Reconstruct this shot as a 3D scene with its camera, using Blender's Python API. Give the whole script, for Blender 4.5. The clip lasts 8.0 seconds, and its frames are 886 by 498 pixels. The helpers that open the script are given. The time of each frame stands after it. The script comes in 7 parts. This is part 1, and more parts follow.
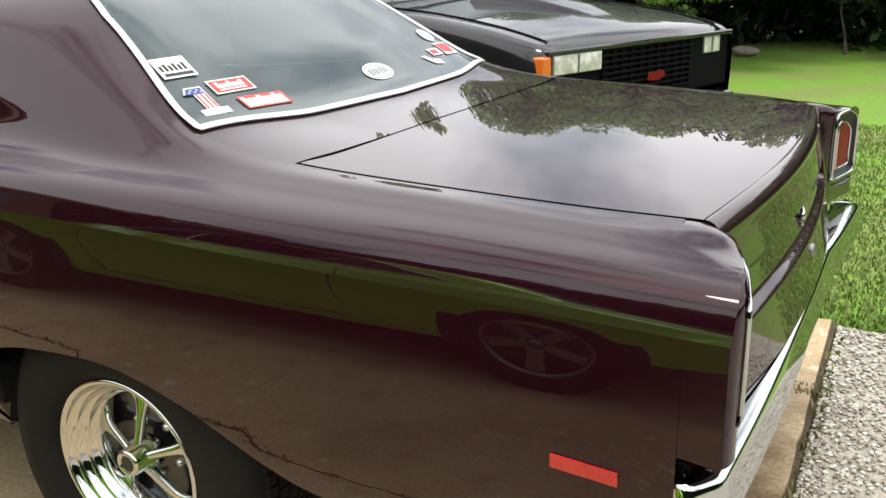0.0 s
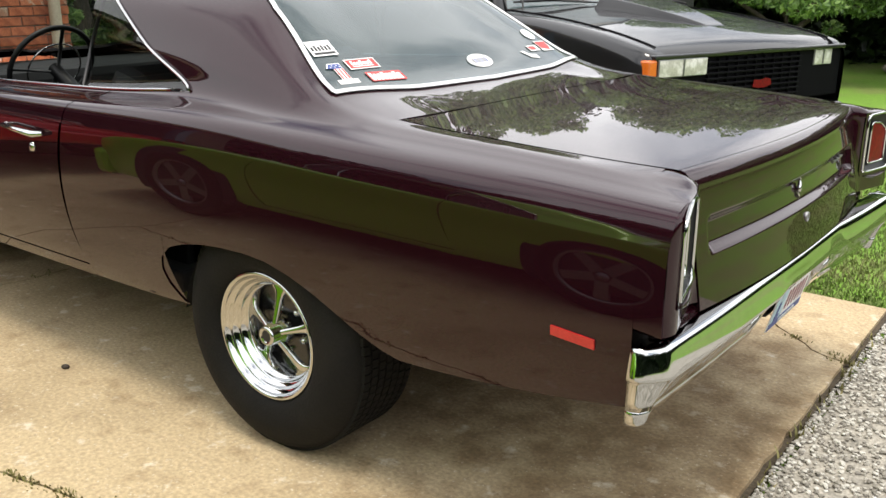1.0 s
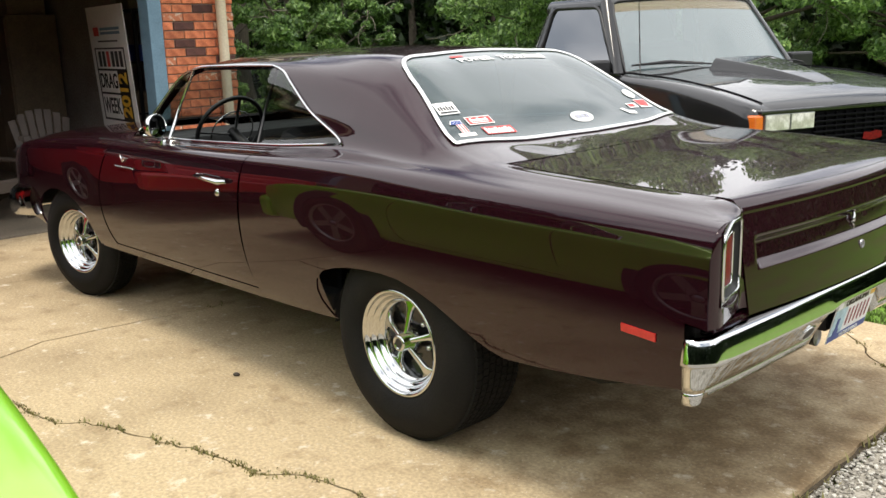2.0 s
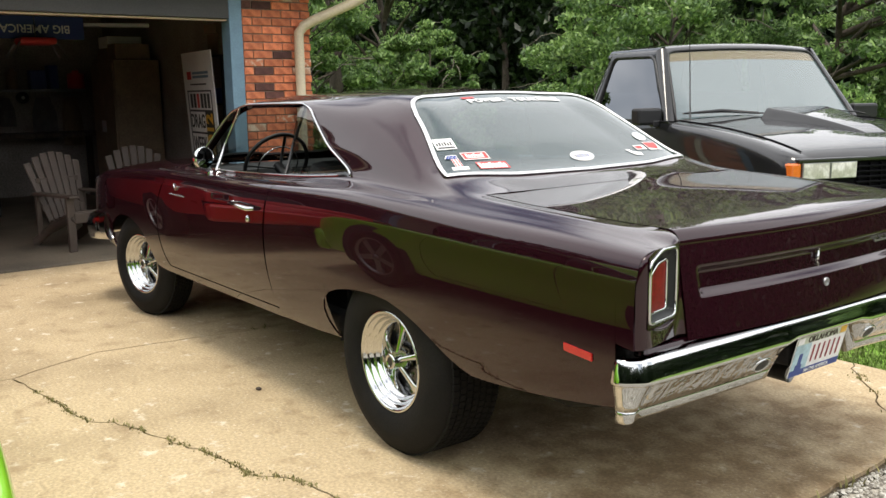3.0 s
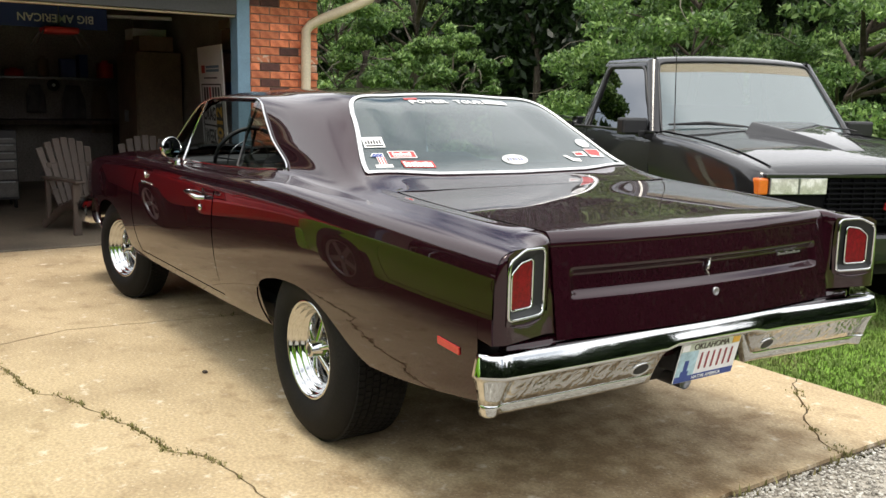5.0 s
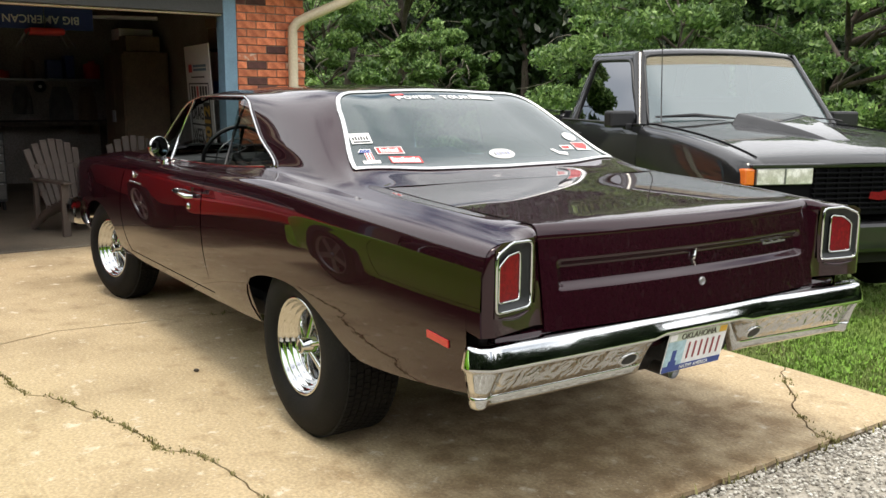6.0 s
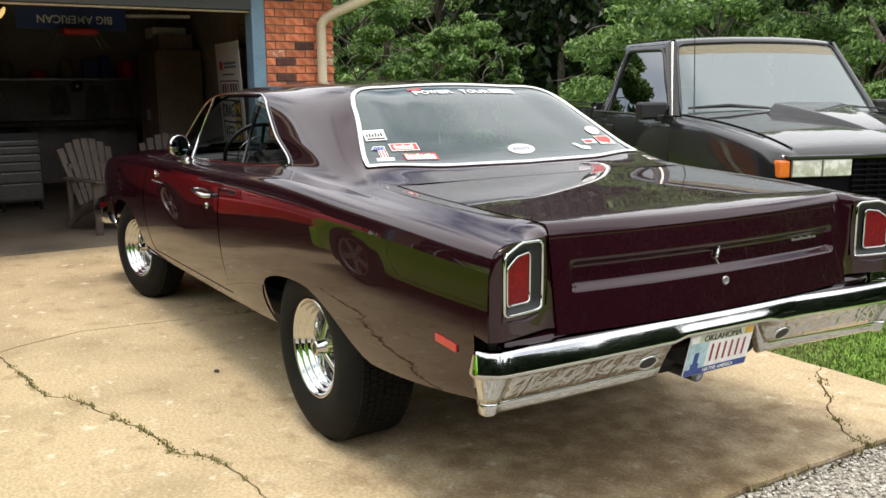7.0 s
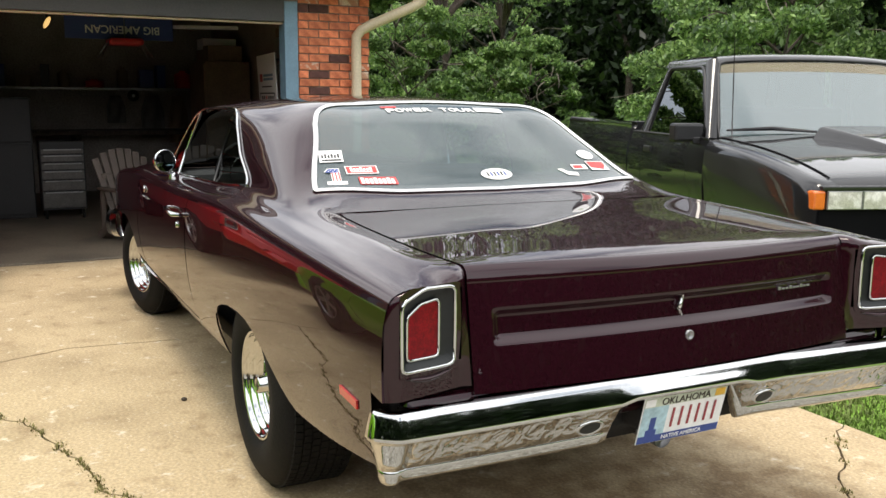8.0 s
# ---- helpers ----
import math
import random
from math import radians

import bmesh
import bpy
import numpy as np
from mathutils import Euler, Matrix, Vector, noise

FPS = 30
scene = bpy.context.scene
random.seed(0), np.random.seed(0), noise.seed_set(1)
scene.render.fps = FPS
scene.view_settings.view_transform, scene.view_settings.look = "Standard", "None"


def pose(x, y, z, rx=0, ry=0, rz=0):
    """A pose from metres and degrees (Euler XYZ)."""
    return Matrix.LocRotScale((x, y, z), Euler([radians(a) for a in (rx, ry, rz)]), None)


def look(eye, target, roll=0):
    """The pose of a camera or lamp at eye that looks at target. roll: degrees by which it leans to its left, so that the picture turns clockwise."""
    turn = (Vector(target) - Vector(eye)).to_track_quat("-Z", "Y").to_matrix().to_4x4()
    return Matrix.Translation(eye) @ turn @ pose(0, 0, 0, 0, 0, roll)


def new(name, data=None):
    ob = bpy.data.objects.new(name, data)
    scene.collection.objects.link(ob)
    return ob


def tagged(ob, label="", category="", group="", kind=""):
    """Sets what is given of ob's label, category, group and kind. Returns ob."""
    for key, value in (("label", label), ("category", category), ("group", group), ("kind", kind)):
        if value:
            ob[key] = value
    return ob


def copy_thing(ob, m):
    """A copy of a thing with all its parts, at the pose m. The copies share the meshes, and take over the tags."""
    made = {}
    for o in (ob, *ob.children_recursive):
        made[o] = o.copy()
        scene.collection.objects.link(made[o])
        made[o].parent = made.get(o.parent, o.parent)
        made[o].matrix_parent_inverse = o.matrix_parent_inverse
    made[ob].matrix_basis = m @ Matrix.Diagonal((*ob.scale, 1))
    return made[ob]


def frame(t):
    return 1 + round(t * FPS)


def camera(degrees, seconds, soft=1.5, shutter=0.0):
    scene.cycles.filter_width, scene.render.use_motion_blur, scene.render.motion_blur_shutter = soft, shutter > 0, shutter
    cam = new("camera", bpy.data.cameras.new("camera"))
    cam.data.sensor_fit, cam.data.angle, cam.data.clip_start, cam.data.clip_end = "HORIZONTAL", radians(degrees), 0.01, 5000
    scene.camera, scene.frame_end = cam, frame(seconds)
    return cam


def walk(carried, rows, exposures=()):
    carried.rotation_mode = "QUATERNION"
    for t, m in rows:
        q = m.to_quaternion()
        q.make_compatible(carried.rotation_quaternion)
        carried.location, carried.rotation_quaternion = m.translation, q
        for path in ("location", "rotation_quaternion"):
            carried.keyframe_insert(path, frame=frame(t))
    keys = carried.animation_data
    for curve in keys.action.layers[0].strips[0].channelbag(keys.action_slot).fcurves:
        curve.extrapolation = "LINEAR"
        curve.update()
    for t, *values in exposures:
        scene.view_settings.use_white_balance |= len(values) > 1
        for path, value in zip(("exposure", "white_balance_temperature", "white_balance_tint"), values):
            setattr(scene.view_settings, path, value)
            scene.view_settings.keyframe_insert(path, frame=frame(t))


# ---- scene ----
cam = camera(52.3, 8.0)
PATH = [
    (0, (1.469, -2.099, 1.424), (0.582, -0.411, 0.819), -1.3),
    (0.5, (1.665, -2.343, 1.452), (0.701, -0.682, 0.894), -1.1),
    (1, (1.97, -2.563, 1.447), (0.819, -1.039, 0.853), 0.3),
    (1.5, (2.218, -2.808, 1.455), (0.937, -1.365, 0.931), 0.1),
    (2, (2.42, -2.925, 1.471), (1.014, -1.578, 1.015), -1.7),
    (2.2, (2.51, -2.9, 1.463), (1.052, -1.597, 1.045), -1.7),
    (3.3, (2.982, -2.706, 1.419), (1.388, -1.547, 1.079), -0.2),
    (3.5, (3.035, -2.671, 1.434), (1.428, -1.532, 1.093), 0.4),
    (4, (3.158, -2.492, 1.416), (1.532, -1.38, 1.071), 1.8),
    (4.5, (3.222, -2.423, 1.419), (1.581, -1.329, 1.083), 1.6),
    (5.8, (3.276, -2.409, 1.408), (1.664, -1.276, 1.065), 0.7),
    (6, (3.277, -2.414, 1.412), (1.658, -1.292, 1.066), 0.5),
    (6.5, (3.283, -2.392, 1.415), (1.639, -1.307, 1.065), 0.1),
    (7, (3.25, -2.277, 1.416), (1.583, -1.232, 1.056), -0.4),
    (7.5, (3.161, -2.016, 1.422), (1.457, -1.027, 1.079), 0.3),
    (8, (3.186, -1.712, 1.433), (1.429, -0.816, 1.102), 0.5),
]
walk(cam, [(t, look(eye, target, roll)) for t, eye, target, roll in PATH])

# ---- world, sun, exposure ----
world = bpy.data.worlds.new("sky_world")
scene.world = world
world.use_nodes = True
wn, wl = world.node_tree.nodes, world.node_tree.links
wn.clear()
w_out, w_bg = wn.new("ShaderNodeOutputWorld"), wn.new("ShaderNodeBackground")
w_sky = wn.new("ShaderNodeTexSky")
w_sky.sky_type, w_sky.sun_disc = "NISHITA", False
w_sky.sun_elevation, w_sky.sun_rotation = radians(81), radians(151)
w_co, w_noise, w_ramp, w_mix = (wn.new(k) for k in ("ShaderNodeTexCoord", "ShaderNodeTexNoise", "ShaderNodeValToRGB", "ShaderNodeMixRGB"))
w_noise.inputs["Scale"].default_value, w_noise.inputs["Detail"].default_value = 2.4, 5.0
w_ramp.color_ramp.elements[0].position, w_ramp.color_ramp.elements[1].position = 0.29, 0.50
w_mix.inputs["Color2"].default_value = (19.7, 19.8, 20.2, 1)
w_map = wn.new("ShaderNodeMapping")
w_map.inputs["Location"].default_value = (1.2, 8.4, 2.6)
wl.new(w_co.outputs["Generated"], w_map.inputs["Vector"])
wl.new(w_map.outputs["Vector"], w_noise.inputs["Vector"])
wl.new(w_noise.outputs["Fac"], w_ramp.inputs["Fac"])
wl.new(w_ramp.outputs["Color"], w_mix.inputs["Fac"])
wl.new(w_sky.outputs["Color"], w_mix.inputs["Color1"])
wl.new(w_mix.outputs["Color"], w_bg.inputs["Color"])
w_bg.inputs["Strength"].default_value = 0.15
wl.new(w_bg.outputs["Background"], w_out.inputs["Surface"])

sun = new("sun", bpy.data.lights.new("sun", "SUN"))
sun.data.energy, sun.data.angle, sun.data.color = 3.3, radians(17), (1.0, 0.92, 0.79)
sun.matrix_world = look((0.55, -1.0, 7.0), (0, 0, 0))
scene.view_settings.exposure = -0.42

# ---- materials ----
def material(name, color, rough=0.5, metal=0.0, vary=0.12, scale=6.0, grain=90.0, bump=0.0, coat=0.0, second=None, spec=0.5, stretch=(1, 1, 1), piece=0.0, cover=(0.45, 0.62)):
    """A principled surface, its colour varied at two sizes. second: a colour of patches; piece: how far single pieces differ."""
    m = bpy.data.materials.new(name)
    m.use_nodes = True
    n, l = m.node_tree.nodes, m.node_tree.links
    b = n["Principled BSDF"]
    b.inputs["Roughness"].default_value, b.inputs["Metallic"].default_value = rough, metal
    b.inputs["Specular IOR Level"].default_value = spec
    b.inputs["Coat Weight"].default_value, b.inputs["Coat Roughness"].default_value = coat, 0.012
    co, mp = n.new("ShaderNodeTexCoord"), n.new("ShaderNodeMapping")
    mp.inputs["Scale"].default_value = stretch
    l.new(co.outputs["Object"], mp.inputs["Vector"])
    big, small = n.new("ShaderNodeTexNoise"), n.new("ShaderNodeTexNoise")
    for t, s, d in ((big, scale, 5.0), (small, grain, 3.0)):
        t.inputs["Scale"].default_value, t.inputs["Detail"].default_value = s, d
        l.new(mp.outputs["Vector"], t.inputs["Vector"])
    mix = n.new("ShaderNodeMixRGB")
    mix.inputs["Color1"].default_value = (*color, 1)
    mix.inputs["Color2"].default_value = (*(second or [c * (1 - 2 * vary) for c in color]), 1)
    ramp = n.new("ShaderNodeValToRGB")
    ramp.color_ramp.elements[0].position, ramp.color_ramp.elements[1].position = cover if second else (0.3, 0.75)
    l.new(big.outputs["Fac"], ramp.inputs["Fac"])
    l.new(ramp.outputs["Color"], mix.inputs["Fac"])
    hsv, ma = n.new("ShaderNodeHueSaturation"), n.new("ShaderNodeMapRange")
    ma.inputs["To Min"].default_value, ma.inputs["To Max"].default_value = 1 - 1.6 * vary, 1 + 1.6 * vary
    ma.inputs["From Min"].default_value, ma.inputs["From Max"].default_value = 0.25, 0.75
    l.new(small.outputs["Fac"], ma.inputs["Value"])
    l.new(mix.outputs["Color"], hsv.inputs["Color"])
    last = ma.outputs["Result"]
    if piece:
        info, pr, mul = n.new("ShaderNodeObjectInfo"), n.new("ShaderNodeMapRange"), n.new("ShaderNodeMath")
        pr.inputs["To Min"].default_value, pr.inputs["To Max"].default_value = 1 - piece, 1 + piece
        mul.operation = "MULTIPLY"
        l.new(info.outputs["Random"], pr.inputs["Value"])
        l.new(pr.outputs["Result"], mul.inputs[0])
        l.new(last, mul.inputs[1])
        last = mul.outputs["Value"]
    l.new(last, hsv.inputs["Value"])
    l.new(hsv.outputs["Color"], b.inputs["Base Color"])
    if bump:
        bp = n.new("ShaderNodeBump")
        bp.inputs["Strength"].default_value, bp.inputs["Distance"].default_value = bump, 0.01
        l.new(small.outputs["Fac"], bp.inputs["Height"])
        l.new(bp.outputs["Normal"], b.inputs["Normal"])
    return m


def glass(name, tint, gloss=1.45, haze=0.0, dust_sheen=0.0):
    """A thin pane: clear through, mirroring by its angle."""
    m = bpy.data.materials.new(name)
    m.use_nodes = True
    n, l = m.node_tree.nodes, m.node_tree.links
    n.clear()
    out, mix, clear, shine, fres = (n.new("ShaderNode" + k) for k in ("OutputMaterial", "MixShader", "BsdfTransparent", "BsdfGlossy", "LayerWeight"))
    clear.inputs["Color"].default_value = (*tint, 1)
    shine.inputs["Roughness"].default_value = haze
    power, grow = n.new("ShaderNodeMath"), n.new("ShaderNodeMapRange")
    power.operation, power.inputs[1].default_value = "POWER", 4.0
    grow.inputs["To Min"].default_value = 2 * ((gloss - 1) / (gloss + 1)) ** 2
    l.new(fres.outputs["Facing"], power.inputs[0])
    l.new(power.outputs["Value"], grow.inputs["Value"])
    l.new(grow.outputs["Result"], mix.inputs["Fac"])
    l.new(clear.outputs["BSDF"], mix.inputs[1])
    l.new(shine.outputs["BSDF"], mix.inputs[2])
    last = mix
    if dust_sheen:
        # blue-green film: dust, with the sky's pale sheen painted into its colour
        film, last = n.new("ShaderNodeBsdfDiffuse"), n.new("ShaderNodeMixShader")
        film.inputs["Color"].default_value = (0.52, 0.71, 0.73, 1)
        last.inputs["Fac"].default_value = dust_sheen
        l.new(mix.outputs["Shader"], last.inputs[1])
        l.new(film.outputs["BSDF"], last.inputs[2])
    l.new(last.outputs["Shader"], out.inputs["Surface"])
    return m


PAINT = material("plum_paint", (0.0195, 0.0037, 0.0070), 0.40, 0.42, 0.03, 1.2, 600, coat=1.0, spec=0.0)
PAINT.node_tree.nodes["Principled BSDF"].inputs["Coat IOR"].default_value = 1.46
CHROME = material("chrome", (0.57, 0.58, 0.58), 0.05, 1.0, 0.03, 3, 40)
WAVYCHROME = material("pressed_chrome", (0.54, 0.54, 0.53), 0.045, 1.0, 0.02, 3, 22, 0.9)
for node in WAVYCHROME.node_tree.nodes:
    if node.type == "TEX_NOISE" and node.inputs["Scale"].default_value == 22:
        node.inputs["Detail"].default_value, node.inputs["Distortion"].default_value = 0.6, 1.6
RUBBER = material("rubber", (0.007, 0.0066, 0.0062), 0.8, 0, 0.15, 5, 120, 0.25, second=(0.011, 0.0100, 0.009), spec=0.2)
BLACK = material("black_trim", (0.012, 0.012, 0.013), 0.45, 0, 0.1)
DARKMETAL = material("dark_wheel_paint", (0.014, 0.014, 0.015), 0.25, 0.2, 0.1, coat=0.4)
UNDER = material("underbody", (0.018, 0.016, 0.015), 0.9, 0, 0.2)
REDLENS = material("red_lens", (0.19, 0.003, 0.008), 0.35, 0, 0.25, 60, 300, coat=0.0, spec=0.2)
MARKER = material("red_marker_lens", (0.50, 0.022, 0.018), 0.15, 0, 0.08, 40, 200, coat=0.6)
AMBER = material("amber_lens", (0.75, 0.17, 0.02), 0.18, 0, 0.08, 40, 200, coat=0.6)
LAMPGLASS = material("headlamp_glass", (0.50, 0.50, 0.42), 0.30, 0.0, 0.10, 16, 90, 0.2, coat=1.0, second=(0.78, 0.78, 0.72))
CARGLASS = glass("car_glass", (0.50, 0.53, 0.51), 1.36)
REARGLASS = glass("rear_glass", (0.17, 0.255, 0.28), 1.52, dust_sheen=0.075)
CLEARGLASS = glass("truck_glass", (0.26, 0.36, 0.34), 1.95, dust_sheen=0.135)
SHADEBAND = glass("shade_band_glass", (0.90, 0.80, 0.66), 1.15)
SIDEGLASS = glass("truck_side_glass", (0.05, 0.055, 0.06), 2.3)
SATIN = material("satin_bright_metal", (0.80, 0.80, 0.79), 0.30, 0.85, 0.04, 4, 60)
SMOKE = material("smoked_metal", (0.011, 0.013, 0.013), 0.45, 0.2, 0.1, 8, 60)
VINYL = material("black_vinyl", (0.012, 0.012, 0.013), 0.62, 0, 0.15, 10, 200, 0.1)
TRUCKBLACK = material("black_paint", (0.006, 0.006, 0.007), 0.5, 0.0, 0.1, 2, 300, coat=1.0, second=(0.010, 0.010, 0.011), spec=0.14)
GRILLE = material("grille_plastic", (0.004, 0.004, 0.005), 0.75, 0, 0.1, spec=0.08)
LIME = material("lime_paint", (0.26, 0.62, 0.02), 0.3, 0.2, 0.05, 1.5, 800, coat=1.0)
REDPAINT = material("red_paint", (0.62, 0.016, 0.016), 0.3, 0.1, 0.06, 1.5, 500, coat=1.0)
CONCRETE = material("driveway_concrete", (0.46, 0.355, 0.213), 0.85, 0, 0.17, 1.3, 70, 0.35, second=(0.355, 0.268, 0.156), piece=0.02)


def stain_shade(m, spots, scale=7.0):
    """Old oil marks, some spread to paint shade under the car: dark blots with ragged rims round a few places of the
    slab (x, y, reach).
    """
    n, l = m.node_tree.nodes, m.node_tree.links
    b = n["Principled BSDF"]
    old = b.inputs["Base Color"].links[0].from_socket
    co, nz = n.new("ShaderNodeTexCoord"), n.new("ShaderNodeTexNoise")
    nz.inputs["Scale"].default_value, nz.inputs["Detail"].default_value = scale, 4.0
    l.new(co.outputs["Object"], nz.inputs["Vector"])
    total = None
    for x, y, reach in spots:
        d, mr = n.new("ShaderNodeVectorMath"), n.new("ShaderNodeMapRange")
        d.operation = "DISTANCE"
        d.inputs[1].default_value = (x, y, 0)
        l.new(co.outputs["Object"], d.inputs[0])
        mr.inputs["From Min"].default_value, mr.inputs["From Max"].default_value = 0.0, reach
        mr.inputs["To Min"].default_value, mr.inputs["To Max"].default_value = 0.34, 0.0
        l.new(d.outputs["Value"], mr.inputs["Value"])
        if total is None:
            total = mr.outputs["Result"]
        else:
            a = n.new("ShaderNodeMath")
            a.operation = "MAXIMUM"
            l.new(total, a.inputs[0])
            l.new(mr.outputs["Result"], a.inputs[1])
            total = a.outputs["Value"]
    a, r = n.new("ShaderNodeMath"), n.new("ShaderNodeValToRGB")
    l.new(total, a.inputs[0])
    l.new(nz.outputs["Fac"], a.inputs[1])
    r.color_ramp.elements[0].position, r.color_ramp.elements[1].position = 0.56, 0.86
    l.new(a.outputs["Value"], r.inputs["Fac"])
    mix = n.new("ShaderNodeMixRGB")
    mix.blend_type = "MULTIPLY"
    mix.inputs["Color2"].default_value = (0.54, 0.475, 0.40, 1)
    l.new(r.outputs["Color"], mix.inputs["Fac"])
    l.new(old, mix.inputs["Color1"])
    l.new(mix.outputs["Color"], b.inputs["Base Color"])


def flecks(m, color, scale, low, high):
    """Worn specks: small patches of another colour where a noise peaks."""
    n, l = m.node_tree.nodes, m.node_tree.links
    b = n["Principled BSDF"]
    old = b.inputs["Base Color"].links[0].from_socket
    co, nz, r, mix = n.new("ShaderNodeTexCoord"), n.new("ShaderNodeTexNoise"), n.new("ShaderNodeValToRGB"), n.new("ShaderNodeMixRGB")
    nz.inputs["Scale"].default_value, nz.inputs["Detail"].default_value, nz.inputs["Roughness"].default_value = scale, 6.0, 0.62
    r.color_ramp.elements[0].position, r.color_ramp.elements[1].position = low, high
    mix.inputs["Color2"].default_value = (*color, 1)
    l.new(co.outputs["Object"], nz.inputs["Vector"])
    l.new(nz.outputs["Fac"], r.inputs["Fac"])
    l.new(r.outputs["Color"], mix.inputs["Fac"])
    l.new(old, mix.inputs["Color1"])
    l.new(mix.outputs["Color"], b.inputs["Base Color"])


flecks(CONCRETE, (0.64, 0.56, 0.43), 9.0, 0.60, 0.70)
flecks(CONCRETE, (0.62, 0.53, 0.39), 60.0, 0.60, 0.68)
flecks(CONCRETE, (0.30, 0.22, 0.13), 75.0, 0.61, 0.68)
flecks(CONCRETE, (0.30, 0.22, 0.14), 5.0, 0.66, 0.78)
# oil marks; the wide spots under the car also paint in its shade
stain_shade(CONCRETE, [(0.70, 0.05, 1.3), (0.9, 0.75, 0.6), (1.05, 0.2, 0.5), (0.2, 0.0, 0.7), (-2.6, 0.1, 0.8)])
# floor colour lowered so that it carries the dimness indoors
FLOORMAT = material("shaded_floor_concrete", (0.20, 0.165, 0.12), 0.6, 0, 0.15, 1.1, 60, 0.2, second=(0.12, 0.10, 0.075))
SOIL = material("soil", (0.085, 0.065, 0.04), 0.95, 0, 0.25, 6, 80, 0.6)
GRASSMAT = material("lawn", (0.130, 0.250, 0.022), 0.9, 0, 0.25, 0.9, 60, 0.5, second=(0.15, 0.20, 0.042))
BLADE = material("grass_blade", (0.130, 0.205, 0.034), 0.7, 0, 0.3, 1.4, 20, second=(0.19, 0.20, 0.07), cover=(0.45, 0.66))
GRAVELMAT = material("gravel", (0.37, 0.34, 0.285), 0.9, 0, 0.25, 16, 90, 0.3, second=(0.26, 0.24, 0.20))
BRICKMAT = material("red_brick", (0.66, 0.215, 0.10), 0.88, 0, 0.2, 14, 120, 0.5, second=(0.46, 0.13, 0.06), piece=0.25)
BRICKDARK = material("burnt_shaded_brick", (0.13, 0.055, 0.045), 0.88, 0, 0.25, 14, 120, 0.5, piece=0.25)
BRICKWORN = material("worn_brick", (0.58, 0.20, 0.10), 0.88, 0, 0.25, 22, 140, 0.7, second=(0.66, 0.52, 0.40), piece=0.2, cover=(0.52, 0.66))
BRICKPALE = material("limed_brick", (0.48, 0.25, 0.16), 0.9, 0, 0.25, 10, 120, 0.5, second=(0.62, 0.50, 0.38), piece=0.1)
MORTAR = material("mortar", (0.24, 0.19, 0.15), 0.95, 0, 0.2, 20, 150, 0.5)
BLUETRIM = material("blue_grey_trim", (0.16, 0.27, 0.36), 0.55, 0, 0.1, 8, 90, 0.1)
HEADDARK = material("dark_door_paint", (0.05, 0.049, 0.047), 0.6, 0, 0.12, 3, 60)
CREAM = material("cream_gutter", (0.62, 0.53, 0.37), 0.45, 0, 0.08, 4, 60)
DARKWALL = material("garage_wall", (0.33, 0.30, 0.265), 0.9, 0, 0.2, 2, 40)
CEILMAT = material("garage_ceiling", (0.42, 0.39, 0.35), 0.9, 0, 0.15, 2, 40)
BARK = material("bark", (0.085, 0.065, 0.05), 0.95, 0, 0.3, 8, 50, 0.8, stretch=(1, 1, 0.3))
TWIG = material("pale_twig_bark", (0.20, 0.175, 0.14), 0.9, 0, 0.25, 12, 60, 0.3)
# chair, drawer and cabinet colours are darkened to hold the garage's shade
CHAIRPLASTIC = material("weathered_shaded_resin", (0.075, 0.055, 0.042), 0.6, 0, 0.12, 6, 60, 0.1)
DRAWERGREY = material("shaded_drawer_paint", (0.10, 0.095, 0.088), 0.45, 0.3, 0.15, 9, 60)
GREYPAINT = material("shaded_grey_paint", (0.018, 0.018, 0.019), 0.6, 0.0, 0.12, 6, 60)
STEEL = material("tool_steel", (0.30, 0.30, 0.31), 0.35, 0.8, 0.12, 6, 60)
WHITEVINYL = material("white_vinyl", (0.80, 0.80, 0.78), 0.45, 0, 0.04, 8, 60)
INK = material("black_ink", (0.015, 0.015, 0.015), 0.5, 0, 0.05)
REDINK = material("red_ink", (0.62, 0.04, 0.035), 0.45, 0, 0.06)
BLUEINK = material("blue_ink", (0.03, 0.06, 0.24), 0.45, 0, 0.06)
YELLOWINK = material("yellow_ink", (0.72, 0.42, 0.04), 0.45, 0, 0.06)
CARDBOARD = material("cardboard", (0.22, 0.165, 0.11), 0.9, 0, 0.12, 6, 50)
PALECARD = material("pale_carton", (0.50, 0.45, 0.36), 0.85, 0, 0.12, 6, 50)
CLOTH = material("grey_cloth", (0.16, 0.155, 0.15), 0.95, 0, 0.2, 8, 90, 0.2)
STONE = material("field_stone", (0.34, 0.29, 0.24), 0.9, 0, 0.2, 5, 40, 0.6)



def island_material(name, tones, rough):
    """Loose pieces of one mesh, each of its own tone."""
    m = bpy.data.materials.new(name)
    m.use_nodes = True
    n, l = m.node_tree.nodes, m.node_tree.links
    geo, ramp = n.new("ShaderNodeNewGeometry"), n.new("ShaderNodeValToRGB")
    while len(ramp.color_ramp.elements) < len(tones):
        ramp.color_ramp.elements.new(0.5)
    for i, (p, c) in enumerate(tones):
        ramp.color_ramp.elements[i].position, ramp.color_ramp.elements[i].color = p, (*c, 1)
    l.new(geo.outputs["Random Per Island"], ramp.inputs["Fac"])
    l.new(ramp.outputs["Color"], n["Principled BSDF"].inputs["Base Color"])
    n["Principled BSDF"].inputs["Roughness"].default_value = rough
    return m


STONES = island_material("gravel_stones", [(0.0, (0.17, 0.155, 0.13)), (0.5, (0.36, 0.335, 0.285)), (1.0, (0.62, 0.60, 0.54))], 0.9)
